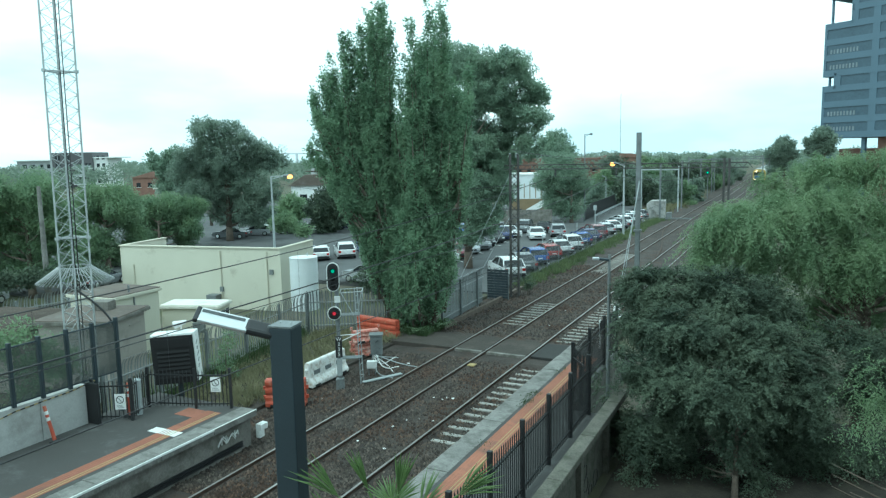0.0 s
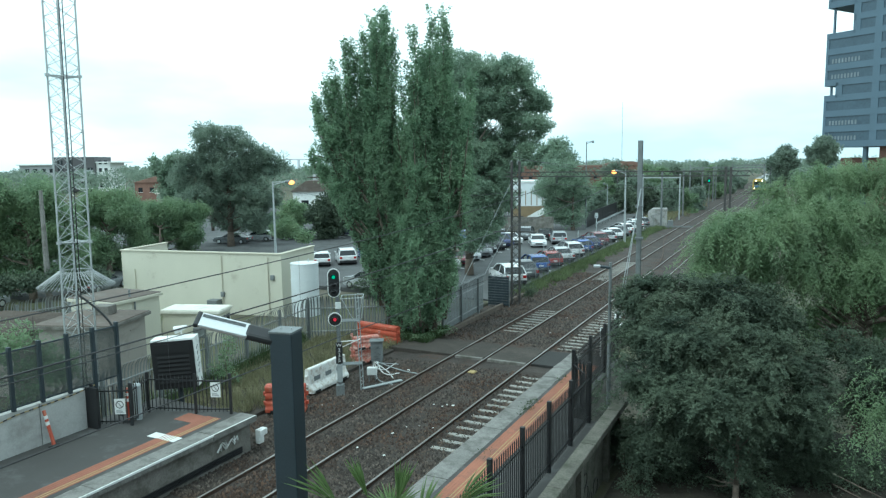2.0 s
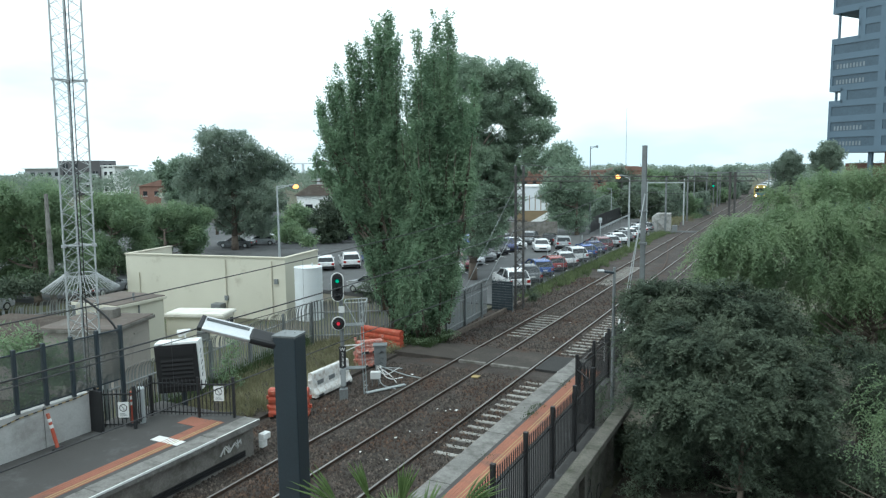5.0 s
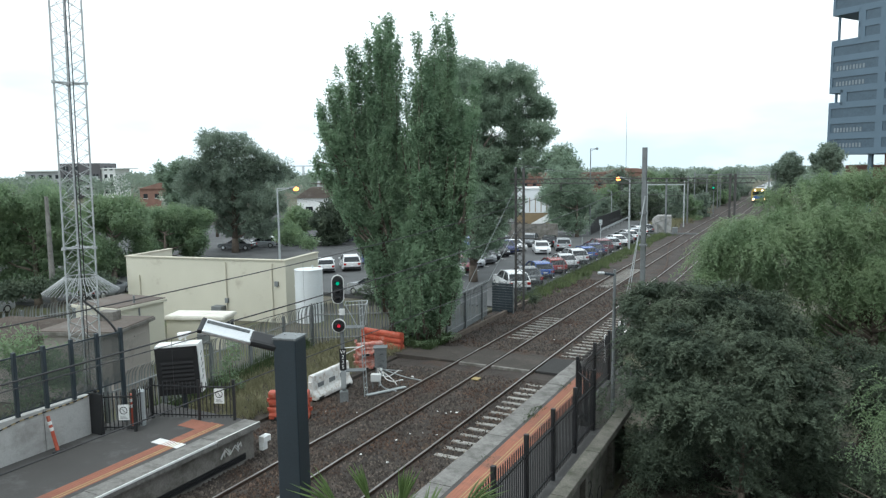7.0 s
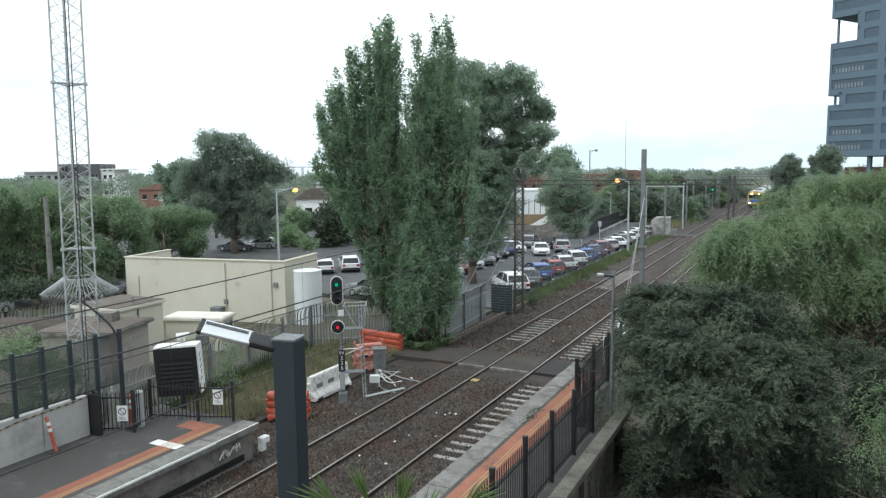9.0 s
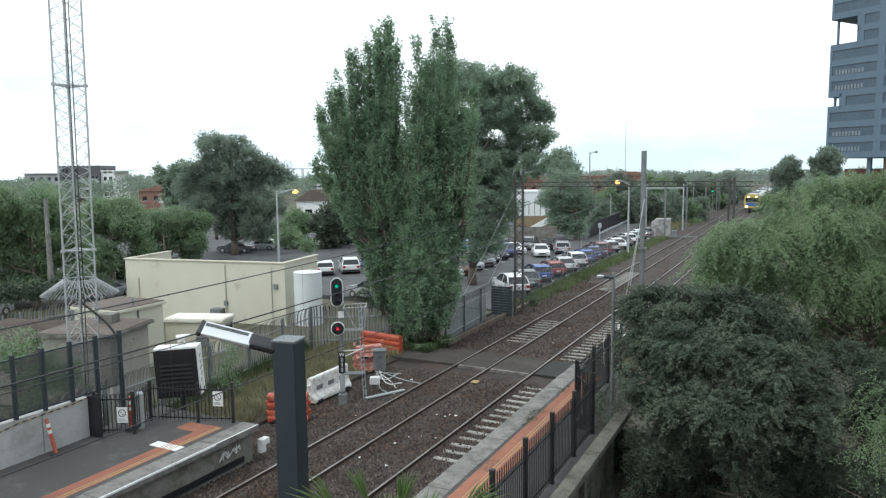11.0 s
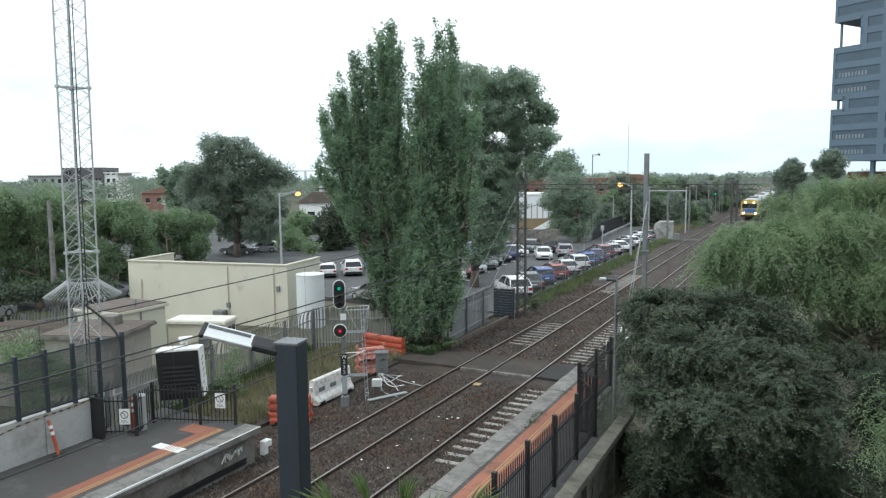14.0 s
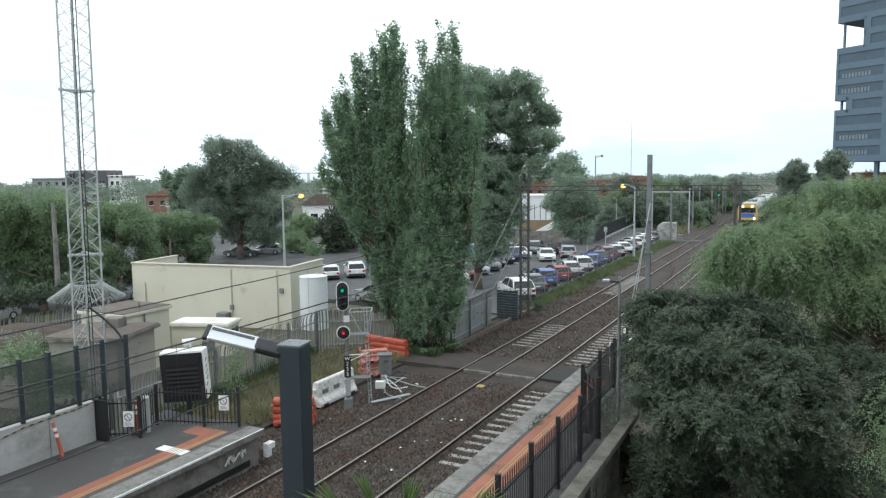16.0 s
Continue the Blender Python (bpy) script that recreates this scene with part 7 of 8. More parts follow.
delineator(pose(-18.42, 12.0, 1.05, 4, -13, 0), "leaning orange plastic delineator post on the platform")
delineator(pose(-18.15, 14.25, 1.05, 0, 0, 0), "orange plastic delineator post behind the fence")
bm = nb()
rod(bm, (0, 0, 0), (0, 0, 1.08), 0.11, n=14)
rod(bm, (0, 0, 1.08), (0, 0, 1.14), 0.12, 0.08, 14)
tagged(part("grey_post", bm, M["palegrey"], at=pose(-18.0, 14.5, 1.05)), "short grey capped post behind the fence", "post")


def radio_mast():
    """Three-legged lattice mast with a spiked anti-climb collar."""
    t = thing("lattice_mast", "tall slender three-legged galvanised lattice radio mast", "mast", Matrix.Translation((-23.6, 16.67, 0)) @ Matrix.Rotation(radians(0.7), 4, Vector((-0.457, 0.889, 0))) @ pose(0, 0, 0, 0, 0, 38))
    legs = [(0.575 * math.cos(radians(a)), 0.575 * math.sin(radians(a))) for a in (-10, 110, 230)]
    for x, y in legs:
        bm = nb()
        rod(bm, (x, y, -0.3), (x, y, 20), 0.034, n=8)
        part("leg", bm, M["galv"], t)
    bm = nb()
    span = math.hypot(legs[0][0] - legs[1][0], legs[0][1] - legs[1][1], 0.55)
    rod(bm, (0, 0, -span / 2), (0, 0, span / 2), 0.011, n=5)
    brace = mesh_of(bm, "brace", M["galv"])
    for i in range(3):
        a, b = legs[i], legs[(i + 1) % 3]
        z = 0.2
        while z < 19.5:
            for p_, q in ((a, b), (b, a)):
                u, v = Vector((*p_, z)), Vector((*q, z + 0.55))
                shared("brace", brace, t, Matrix.Translation((u + v) / 2) @ (v - u).to_track_quat("Z", "Y").to_matrix().to_4x4())
            z += 0.55
        for z in (0.1, 6.13, 12.0, 17.9):
            bm = nb()
            rod(bm, (*a, z), (*b, z), 0.03, n=6)
            part("ring_bar", bm, M["galv"], t)
    for z in (6.13, 12.0, 17.9):
        for x, y in legs:
            bm = nb()
            rod(bm, (x, y, z - 0.05), (x, y, z + 0.05), 0.085, n=10)
            part("flange", bm, M["galv"], t)
    bm = nb()
    rod(bm, (0.55, 0, 5.06), (1.3, 0, 4.52), 0.013, 0.008, 4)
    spike = mesh_of(bm, "collar_spike", M["galv"])
    for k in range(54):
        shared("collar_spike", spike, t, pose(0, 0, 0, 0, 0, 360 * k / 54))
    for z, r in ((5.06, 0.58),):
        bm = nb()
        tube(bm, [(r * math.cos(radians(15 * k)), r * math.sin(radians(15 * k)), z) for k in range(24)], 0.014, 4, True)
        part("collar_ring", bm, M["galv"], t)
    for k, (x, y) in enumerate(((0.1, -0.28), (0.2, -0.26))):
        bm = nb()
        rod(bm, (x, y, 0.2), (x, y, 20), 0.017, n=6)
        part("feeder_cable", bm, M["black"], t)
    bm = nb()
    tube(bm, [(0.15 + 0.5 * math.sin(a) + a * 0.35, -0.3, 4.2 - a * 0.75) for a in [k * 0.2 for k in range(14)]], 0.04, 6)
    part("cable_loop", bm, M["black"], t)


radio_mast()


def pole_lamp(name, label, x, y, h, arm, lit, rz=0, r=0.1, material="palegrey"):
    t = thing(name, label, "street lamp", pose(x, y, -0.1, 0, 0, rz), group="street lamps")
    bm = nb()
    rod(bm, (0, 0, -0.2), (0, 0, h), r * 1.3, r * 0.7, 12)
    part("pole", bm, M[material], t)
    if arm:
        m = Matrix.Translation((0, 0, h - 0.25))
        bm = nb()
        rod(bm, (0, 0, h - 0.3), (arm * 0.75, 0, h - 0.02), r * 0.35, n=7)
        rod(bm, (0, 0, h - 0.06), (arm * 0.75, 0, h), r * 0.35, n=7)
        part("arm", bm, M[material], t)
        bm = nb()
        rod(bm, (arm * 0.72, 0, h), (arm * 1.05, 0, h - 0.03), 0.13, 0.17, 12)
        part("lamp_housing", bm, M["greysteel"], t)
        if lit:
            bm = nb()
            bmesh.ops.create_uvsphere(bm, u_segments=14, v_segments=8, radius=0.26, matrix=Matrix.Translation((arm * 1.08, 0, h - 0.1)) @ Matrix.Diagonal((1.1, 0.8, 0.75, 1)))
            part("lamp_globe", bm, SODIUM, t, "glowing orange sodium lamp globe", smooth=True)
    return t


SODIUM = glow("sodium_lamp", (1.0, 0.36, 0.08), 2.6)
pole_lamp("street_lamp", "grey street lamp with a glowing orange lamp behind the cream building", -45.2, 53.2, 7.3, 1.65, True, 27)
pole_lamp("street_lamp", "grey street lamp with a glowing orange lamp at the car park", -16.75, 76.0, 7.75, -1.1, True, 15)
pole_lamp("street_lamp", "tall thin dark lamp pole at the car park end", -24.9, 90.1, 11.3, 0.9, False, 20, 0.09, "greysteel")
pole_lamp("lane_lamp", "small distant lamp on a thin pole by the lane", -27.5, 112, 5.2, -0.6, False, 20, 0.06)
pole_lamp("power_pole", "plain concrete pole among the street trees", -43.0, 28.5, 7.5, 0, False, 0, 0.16, "coping")
cam_pole = pole_lamp("platform_lamp", "slim grey platform lamp post beside the ramp", -5.2, 21.7, 5.75, 0, False, 27, 0.06, "greysteel")
bm = nb()
box(bm, -0.3, 0.02, -0.06, 0.06, -0.035, 0.045, Matrix.Translation((-0.03, 0, 5.58)) @ Matrix.Rotation(radians(8), 4, "Y"), bevel=0.025)
part("lamp_head", bm, M["dark"], cam_pole)
bm = nb()
box(bm, -0.52, -0.32, -0.065, 0.065, 5.6, 5.68, bevel=0.02)
part("lamp_lens", bm, M["alu"], cam_pole)


def steel_mast(x, y, h, w, label):
    t = thing("catenary_mast", label, "catenary mast", pose(x, y, -0.3), group="catenary masts")
    bm = nb()
    for s in (-1, 1):
        box(bm, -w / 2, w / 2, s * w / 2 - 0.015 * s, s * w / 2, 0, h)
    box(bm, -0.012, 0.012, -w / 2 + 0.015, w / 2 - 0.015, 0, h)
    part("column", bm, M["greysteel"], t)
    solid(t, "foot_plate", (-w, w, -w, w, 0, 0.12), M["oldconc"], 0.03)
    return t


big = steel_mast(-7.62, 38.0, 10.1, 0.23, "heavy grey steel catenary mast beside the platform track")
for z in (4.9, 6.6):
    solid(big, "collar", (-0.19, 0.19, -0.19, 0.19, z, z + 0.12), M["greysteel"], 0.01)
bm = nb()
for dx in (0.0, 0.22):
    rod(bm, (0.1 + dx * 0.2, -0.3, 7.6), (-0.55 - dx, -2.2, 0.1), 0.018, n=6)
part("guy_wire", bm, M["palegrey"], big)
bm = nb()
box(bm, -0.7, -0.45, -2.4, -2.15, 0.9, 1.25, bevel=0.04)
part("wire_weight", bm, M["white"], big)


GANTRY = mat("gantry_steel", (0.075, 0.072, 0.07), 0.7, metal=0.3, var=0.35, scale=2, fine=20)


def lattice_support():
    """Lattice stanchion and cross beam of the overhead line."""
    t = thing("catenary_gantry", "rusty lattice mast and long cross beam of the overhead line", "catenary gantry", pose(-15.9, 41.4, -0.5))
    for s in (-0.26, 0.26):
        bm = nb()
        box(bm, s - 0.05, s + 0.05, -0.09, 0.09, 0, 9.3)
        part("leg", bm, GANTRY, t)
    bm = nb()
    z, k = 0.2, 0
    while z < 8.7:
        bar(bm, (-0.26, 0, z), (0.26, 0, z + 0.5), 0.035)
        bar(bm, (0.26, 0, z), (-0.26, 0, z + 0.5), 0.035)
        z += 0.5
        k += 1
    part("bracing", bm, GANTRY, t)
    bm = nb()
    box(bm, -0.6, 13.4, -0.07, 0.07, 8.60, 8.66)
    box(bm, -0.6, 13.4, -0.07, 0.07, 8.34, 8.40)
    for k in range(28):
        x = -0.4 + k * 0.5
        bar(bm, (x, 0, 8.34), (x + 0.25, 0, 8.64), 0.03)
        bar(bm, (x + 0.25, 0, 8.64), (x + 0.5, 0, 8.34), 0.03)
    part("cross_beam", bm, GANTRY, t)
    for x in (12.18, 12.44):
        bm = nb()
        box(bm, x - 0.055, x + 0.055, -0.1, 0.1, 0, 8.85)
        part("far_leg", bm, GANTRY, t)
    for x, z in ((2.66, 7.9), (6.32, 7.9)):
        bm = nb()
        rod(bm, (x, 0, z), (x, 0, 8.35), 0.025, n=6)
        part("hanger", bm, M["greysteel"], t)
        bm = nb()
        for k in range(4):
            rod(bm, (x, 0, z + 0.1 + 0.09 * k), (x, 0, z + 0.14 + 0.09 * k), 0.08, n=10)
        part("insulator", bm, GANTRY, t)
    for x in (-0.3, 0.15):
        bm = nb()
        for k in range(3):
            rod(bm, (x, 0, 9.1 + 0.1 * k), (x, 0, 9.16 + 0.1 * k), 0.07, n=8)
        part("top_insulator", bm, M["palegrey"], t)
    bm = nb()
    bar(bm, (-1.5, 0, 4.9), (1.4, 0, 4.95), 0.07)
    bar(bm, (-0.8, 0, 5.9), (0.5, 0, 5.9), 0.06)
    part("side_arm", bm, GANTRY, t)
    bm = nb()
    for a, b in (((-0.2, 0, 8.2), (-3.6, -2.0, 0.3)), ((-0.2, 0, 5.6), (-2.6, -1.6, 0.3))):
        rod(bm, a, b, 0.016, n=5)
    part("guy_wire", bm, M["palegrey"], t)


lattice_support()


def portal(y, x0, x1, h, label, material="greysteel"):
    t = thing("catenary_portal", label, "catenary gantry", pose(0, y, -0.3), group="far catenary gantries")
    for x in (x0, x1):
        bm = nb()
        box(bm, x - 0.09, x + 0.09, -0.09, 0.09, 0, h + 0.5)
        part("leg", bm, M[material], t)
    bm = nb()
    box(bm, x0, x1, -0.06, 0.06, h - 0.1, h + 0.06)
    part("cross_beam", bm, M[material], t)
    for x in (-13.24, -9.58):
        if x0 < x < x1:
            bm = nb()
            rod(bm, (x, 0, 5.6), (x, 0, h), 0.04, n=5)
            part("hanger", bm, M[material], t)


portal(110, -21.6, -16.2, 6.4, "pale steel portal beside the line", "palegrey")
portal(128, -17.2, -5.6, 7.6, "grey steel gantry over the far tracks")
portal(165, -16.8, -6.0, 7.2, "distant steel gantry over the tracks")
portal(205, -16.8, -6.0, 7.2, "far steel gantry over the tracks")
portal(250, -16.8, -6.0, 7.0, "small far steel gantry over the tracks")
for k in range(4):
    steel_mast(-16.4 - 0.3 * (k % 2), 96 + 21 * k, 7.6, 0.22, "slim grey catenary mast along the far line")


def far_signal():
    t = thing("distant_signal", "distant railway signal on an arm showing green", "railway signal", pose(-15.4, 140, 0))
    bm = nb()
    rod(bm, (0, 0, -0.3), (0, 0, 6.0), 0.08, n=8)
    rod(bm, (0, 0, 6.0), (-3.8, 0, 6.6), 0.05, n=6)
    part("post", bm, M["greysteel"], t)
    solid(t, "signal_head", (-0.3, 0.3, -0.45, -0.1, 4.3, 5.5), M["black"], 0.03)
    bm = nb()
    disc(bm, (0, -0.5, 4.75), 0.17, 0.05)
    part("lens", bm, SM["green"], t, "lit green lens")


far_signal()


def catenary(y):
    """Height of the messenger wire between its supports."""
    span, low = ((41.4, 6.0) if y < 41.4 else (86.6, 84.0)) if y < 128 else (60.0, 165.0)
    reach = {41.4: 35.4, 86.6: 43.5, 60.0: 60.0}[span]
    return 5.97 + 1.5 * min(1.0, ((y - low) / reach) ** 2)


def overhead_wires():
    for x in (-13.24, -9.58):
        t = thing("overhead_line", "overhead contact wire and messenger above the track", "overhead line", group="overhead lines")
        ys = list(np.linspace(-16, 41.3, 24)) + list(np.linspace(41.5, 127.9, 17)) + list(np.linspace(140, 300, 5))
        for name, r in (("contact_wire", 0.012), ("messenger_wire", 0.015)):
            bm = nb()
            tube(bm, [(x, y, 4.75 if name == "contact_wire" else catenary(y)) for y in ys], r, 5)
            part(name, bm, M["wire"], t)
        for k in range(16):
            y = -8 + k * 8.2
            bm = nb()
            rod(bm, (x, y, 4.75), (x, y, catenary(y)), 0.004, n=4)
            part("dropper", bm, M["wire"], t)
    t = thing("power_cable", "thin sagging cables strung beside the line", "cable")
    for a, b in (((-15.7, 41.4, 8.9), (-11.2, 128, 7.5)), ((-16.1, 41.4, 9.1), (-17.3, 110, 6.9)), ((-16.1, 41.4, 6.9), (-45, 53, 6.6))):
        bm = nb()
        a, b = Vector(a), Vector(b)
        tube(bm, [a.lerp(b, k / 12) - Vector((0, 0, 0.8 * math.sin(math.pi * k / 12))) for k in range(13)], 0.014, 4)
        part("cable", bm, M["wire"], t)


overhead_wires()


def relay_hut():
    t = thing("relay_hut", "pale graffitied equipment hut beside the far track", "hut", pose(-16.9, 96, 0, 0, 0, 8))
    bm = nb()
    prism(bm, [(-1.2, -0.3), (1.2, -0.3), (1.2, 2.35), (-0.6, 2.35), (-1.2, 1.9)], 2.2)
    part("shell", bm, M["concrete"], t)
    bm = nb()
    rng = random.Random(4)
    for k in range(14):
        x, z = rng.uniform(-.6, .8), rng.uniform(.5, 1.9)
        bar(bm, (x, -0.01, z), (x + rng.uniform(-.3, .3), -0.01, z + rng.uniform(-.3, .3)), 0.08, 0.01)
    part("graffiti", bm, M["greysteel"], t)
    solid(t, "side_box", (1.3, 2.0, 0, 0.8, -0.3, 0.8), M["greysteel"], 0.03)
    solid(t, "cable_trough", (-1.5, 4.4, -0.7, -0.5, 0.0, 0.15), M["greysteel"])


relay_hut()


def ramp_rail():
    t = thing("hand_rail", "white tubular hand rail at the foot of the ramp", "hand rail", pose(-7.72, 30.6, -0.1, 0, 0, 0))
    for a, b in (((0, 0, 0), (0, 0, 1.5)), ((0.35, 0.2, 0), (0.35, 0.2, 1.35)), ((0, 0, 1.5), (0.35, 0.2, 1.35)), ((0.35, 0.2, 1.35), (0.6, 1.6, 1.4))):
        bm = nb()
        rod(bm, a, b, 0.03, n=8)
        part("tube", bm, M["white"], t)
    bm = nb()
    box(bm, 0.0, 0.32, -0.02, 0.02, 1.05, 1.5, bevel=0.01)
    part("sign_plate", bm, M["black"], t)


ramp_rail()

t = thing("radio_antenna", "very thin distant antenna mast on the skyline", "antenna", pose(-66, 292, 0))
bm = nb()
rod(bm, (0, 0, -0.3), (0, 0, 32), 0.16, 0.08, 6)
part("pole", bm, M["palegrey"], t)

# ---- parked cars ----
CAR_PAINT = {n: mat("car_paint_" + n, c, 0.25, metal=0.2, var=0.05, scale=0.6, fine=8, bump=0) for n, c in dict(
    white=(0.72, 0.73, 0.74), silver=(0.42, 0.44, 0.46), grey=(0.16, 0.17, 0.18), black=(0.025, 0.026, 0.03), blue=(0.045, 0.10, 0.32), navy=(0.04, 0.05, 0.13), red=(0.33, 0.045, 0.04), maroon=(0.16, 0.04, 0.05)).items()}
LAMP_CLEAR = mat("car_headlamp", (0.6, 0.62, 0.64), 0.15, var=0.1, bump=0)
LAMP_RED = mat("car_tail_lamp", (0.30, 0.02, 0.02), 0.25, var=0.1, bump=0)


def car_model(name, label, L, W, H, sill, belt, wind, rear, bonnet):
    """A car standing along +y (nose), wheels on z = 0: lower body, cabin with windows, wheels, lamps."""
    t = thing(name, label, "car", pose(0, -500, 0), group="parked cars")
    w = W / 2
    bm = nb()
    y0, y1 = -L / 2, L / 2
    prof = [(y0 + 0.05, 0.28), (y0, 0.55), (y0 + 0.04, belt - 0.05), (y0 + 0.12, belt), (wind - 0.0, belt), (y1 - 0.35, bonnet), (y1 - 0.08, bonnet - 0.16), (y1, 0.5), (y1 - 0.06, 0.25),
            (y1 - 0.45, 0.22), (y1 - 0.55, 0.45), (y1 - 0.85, 0.62), (y1 - 1.15, 0.45), (y1 - 1.25, 0.2), (y0 + 1.2, 0.2), (y0 + 1.1, 0.45), (y0 + 0.8, 0.62), (y0 + 0.5, 0.45), (y0 + 0.4, 0.24)]
    prism(bm, [(a, b) for a, b in prof], W, Matrix.Rotation(radians(90), 4, "Z") @ Matrix.Translation((0, -w, 0)))
    for v in bm.verts:
        if v.co.z > belt - 0.02:
            v.co.x *= 0.93
        if abs(v.co.y) > L / 2 - 0.3:
            v.co.x *= 0.92
    bmesh.ops.bevel(bm, geom=[e for e in bm.edges if abs(e.verts[0].co.x - e.verts[1].co.x) < 0.2], offset=0.035, segments=2, affect="EDGES")
    part("body", bm, CAR_PAINT["white"], t, smooth=False)
    # cabin: dark glass under a gently arched painted roof
    a0, a1, b0, b1 = rear[0], wind, rear[1], wind - 0.75
    mid, half = (b0 + b1) / 2, (b1 - b0) / 2 + 0.12
    arch = [(y, H - 0.11 * ((y - mid) / half) ** 2) for y in [mid - half + 2 * half * k / 8 for k in range(9)]]
    turn = Matrix.Rotation(radians(90), 4, "Z")
    bm = nb()
    prism(bm, [(a0, belt - 0.02), *[(y, z - 0.04) for y, z in arch], (a1 + 0.12, belt - 0.02)], W * 0.9, turn @ Matrix.Translation((0, -w * 0.9, 0)))
    for v in bm.verts:
        if v.co.z > belt:
            v.co.x *= 0.82
    part("glasshouse", bm, M["glass"], t, "dark tinted windows")
    bm = nb()
    prism(bm, [*arch, *[(y, z - 0.07) for y, z in arch[::-1]]], W * 0.75, turn @ Matrix.Translation((0, -w * 0.75, 0)))
    bmesh.ops.bevel(bm, geom=[e for e in bm.edges if abs(e.verts[0].co.x - e.verts[1].co.x) < 0.01 and e.verts[0].co.z > H - 0.13], offset=0.025, segments=2, affect="EDGES")
    part("roof", bm, CAR_PAINT["white"], t, smooth=False)
    for s in (-1, 1):
        for (ya, yb) in ((a0, b0), (a1 + 0.12, b1), ((a0 + a1) / 2, (b0 + b1) / 2)):
            bm = nb()
            bar(bm, (s * w * 0.905, ya, belt - 0.02), (s * w * 0.755, yb, H - 0.07), 0.07, 0.05)
            part("pillar", bm, CAR_PAINT["white"], t)
        bm = nb()
        box(bm, s * w * 0.95, s * (w + 0.14), a1 - 0.2, a1 - 0.05, belt, belt + 0.14, bevel=0.03)
        part("mirror", bm, CAR_PAINT["white"], t)
        bm = nb()
        box(bm, s * w * 0.5, s * w * 0.86, y1 - 0.16, y1 - 0.02, bonnet - 0.24, bonnet - 0.1, bevel=0.02)
        part("headlight", bm, LAMP_CLEAR, t)
        bm = nb()
        box(bm, s * w * 0.6, s * w * 0.88, y0 - 0.012, y0 + 0.1, belt - 0.32, belt - 0.1, bevel=0.02)
        part("tail_light", bm, LAMP_RED, t)
        for y in (y1 - 0.85, y0 + 0.8):
            bm = nb()
            rod(bm, (s * (w - 0.2), y, 0.31), (s * (w - 0.01), y, 0.31), 0.31, n=18)
            tyre = part("wheel", bm, M["tyre"], t)
            bm = nb()
            rod(bm, (s * (w - 0.03), y, 0.31), (s * (w + 0.004), y, 0.31), 0.2, n=14)
            part("rim", bm, M["alu"], tyre)
    solid(t, "bumper", (-w * 0.9, w * 0.9, y0 - 0.03, y0 + 0.1, 0.3, 0.52), M["black"], 0.03)
    solid(t, "grille", (-w * 0.45, w * 0.45, y1 - 0.06, y1 + 0.012, 0.42, 0.6), M["black"], 0.01)
    solid(t, "plate_panel", (-0.19, 0.19, y0 - 0.042, y0 - 0.03, 0.62, 0.72), M["white"])
    return t


MODELS = {
    "hatchback": car_model("hatchback_car", "parked hatchback", 4.2, 1.76, 1.48, 0.25, 0.93, 0.95, (-1.95, -1.5), 0.86),
    "sedan": car_model("sedan_car", "parked sedan", 4.7, 1.82, 1.45, 0.25, 0.92, 1.0, (-1.75, -0.95), 0.84),
    "suv": car_model("suv_car", "parked sport utility wagon", 4.55, 1.84, 1.62, 0.25, 1.0, 1.05, (-2.15, -1.6), 0.95),
}
SPARE = dict(MODELS)


def park(kind, colour, x, y, heading, where):
    """heading: degrees the nose points, left of the line's direction."""
    m = pose(x, y, -0.05, 0, 0, heading) @ Matrix.Diagonal((0.95, 0.95, 0.92, 1))
    if kind in SPARE:
        t = SPARE.pop(kind)
        t.matrix_basis = m
    else:
        t = copy_thing(MODELS[kind], m)
    word = {"suv": "sport utility wagon"}.get(kind, kind)
    tagged(t, "%s %s parked %s" % (colour, word, where), "car")
    for c in t.children:
        if c.name.split(".")[0] in ("body", "roof", "pillar", "mirror"):
            c.material_slots[0].link = "OBJECT"
            c.material_slots[0].material = CAR_PAINT[colour]


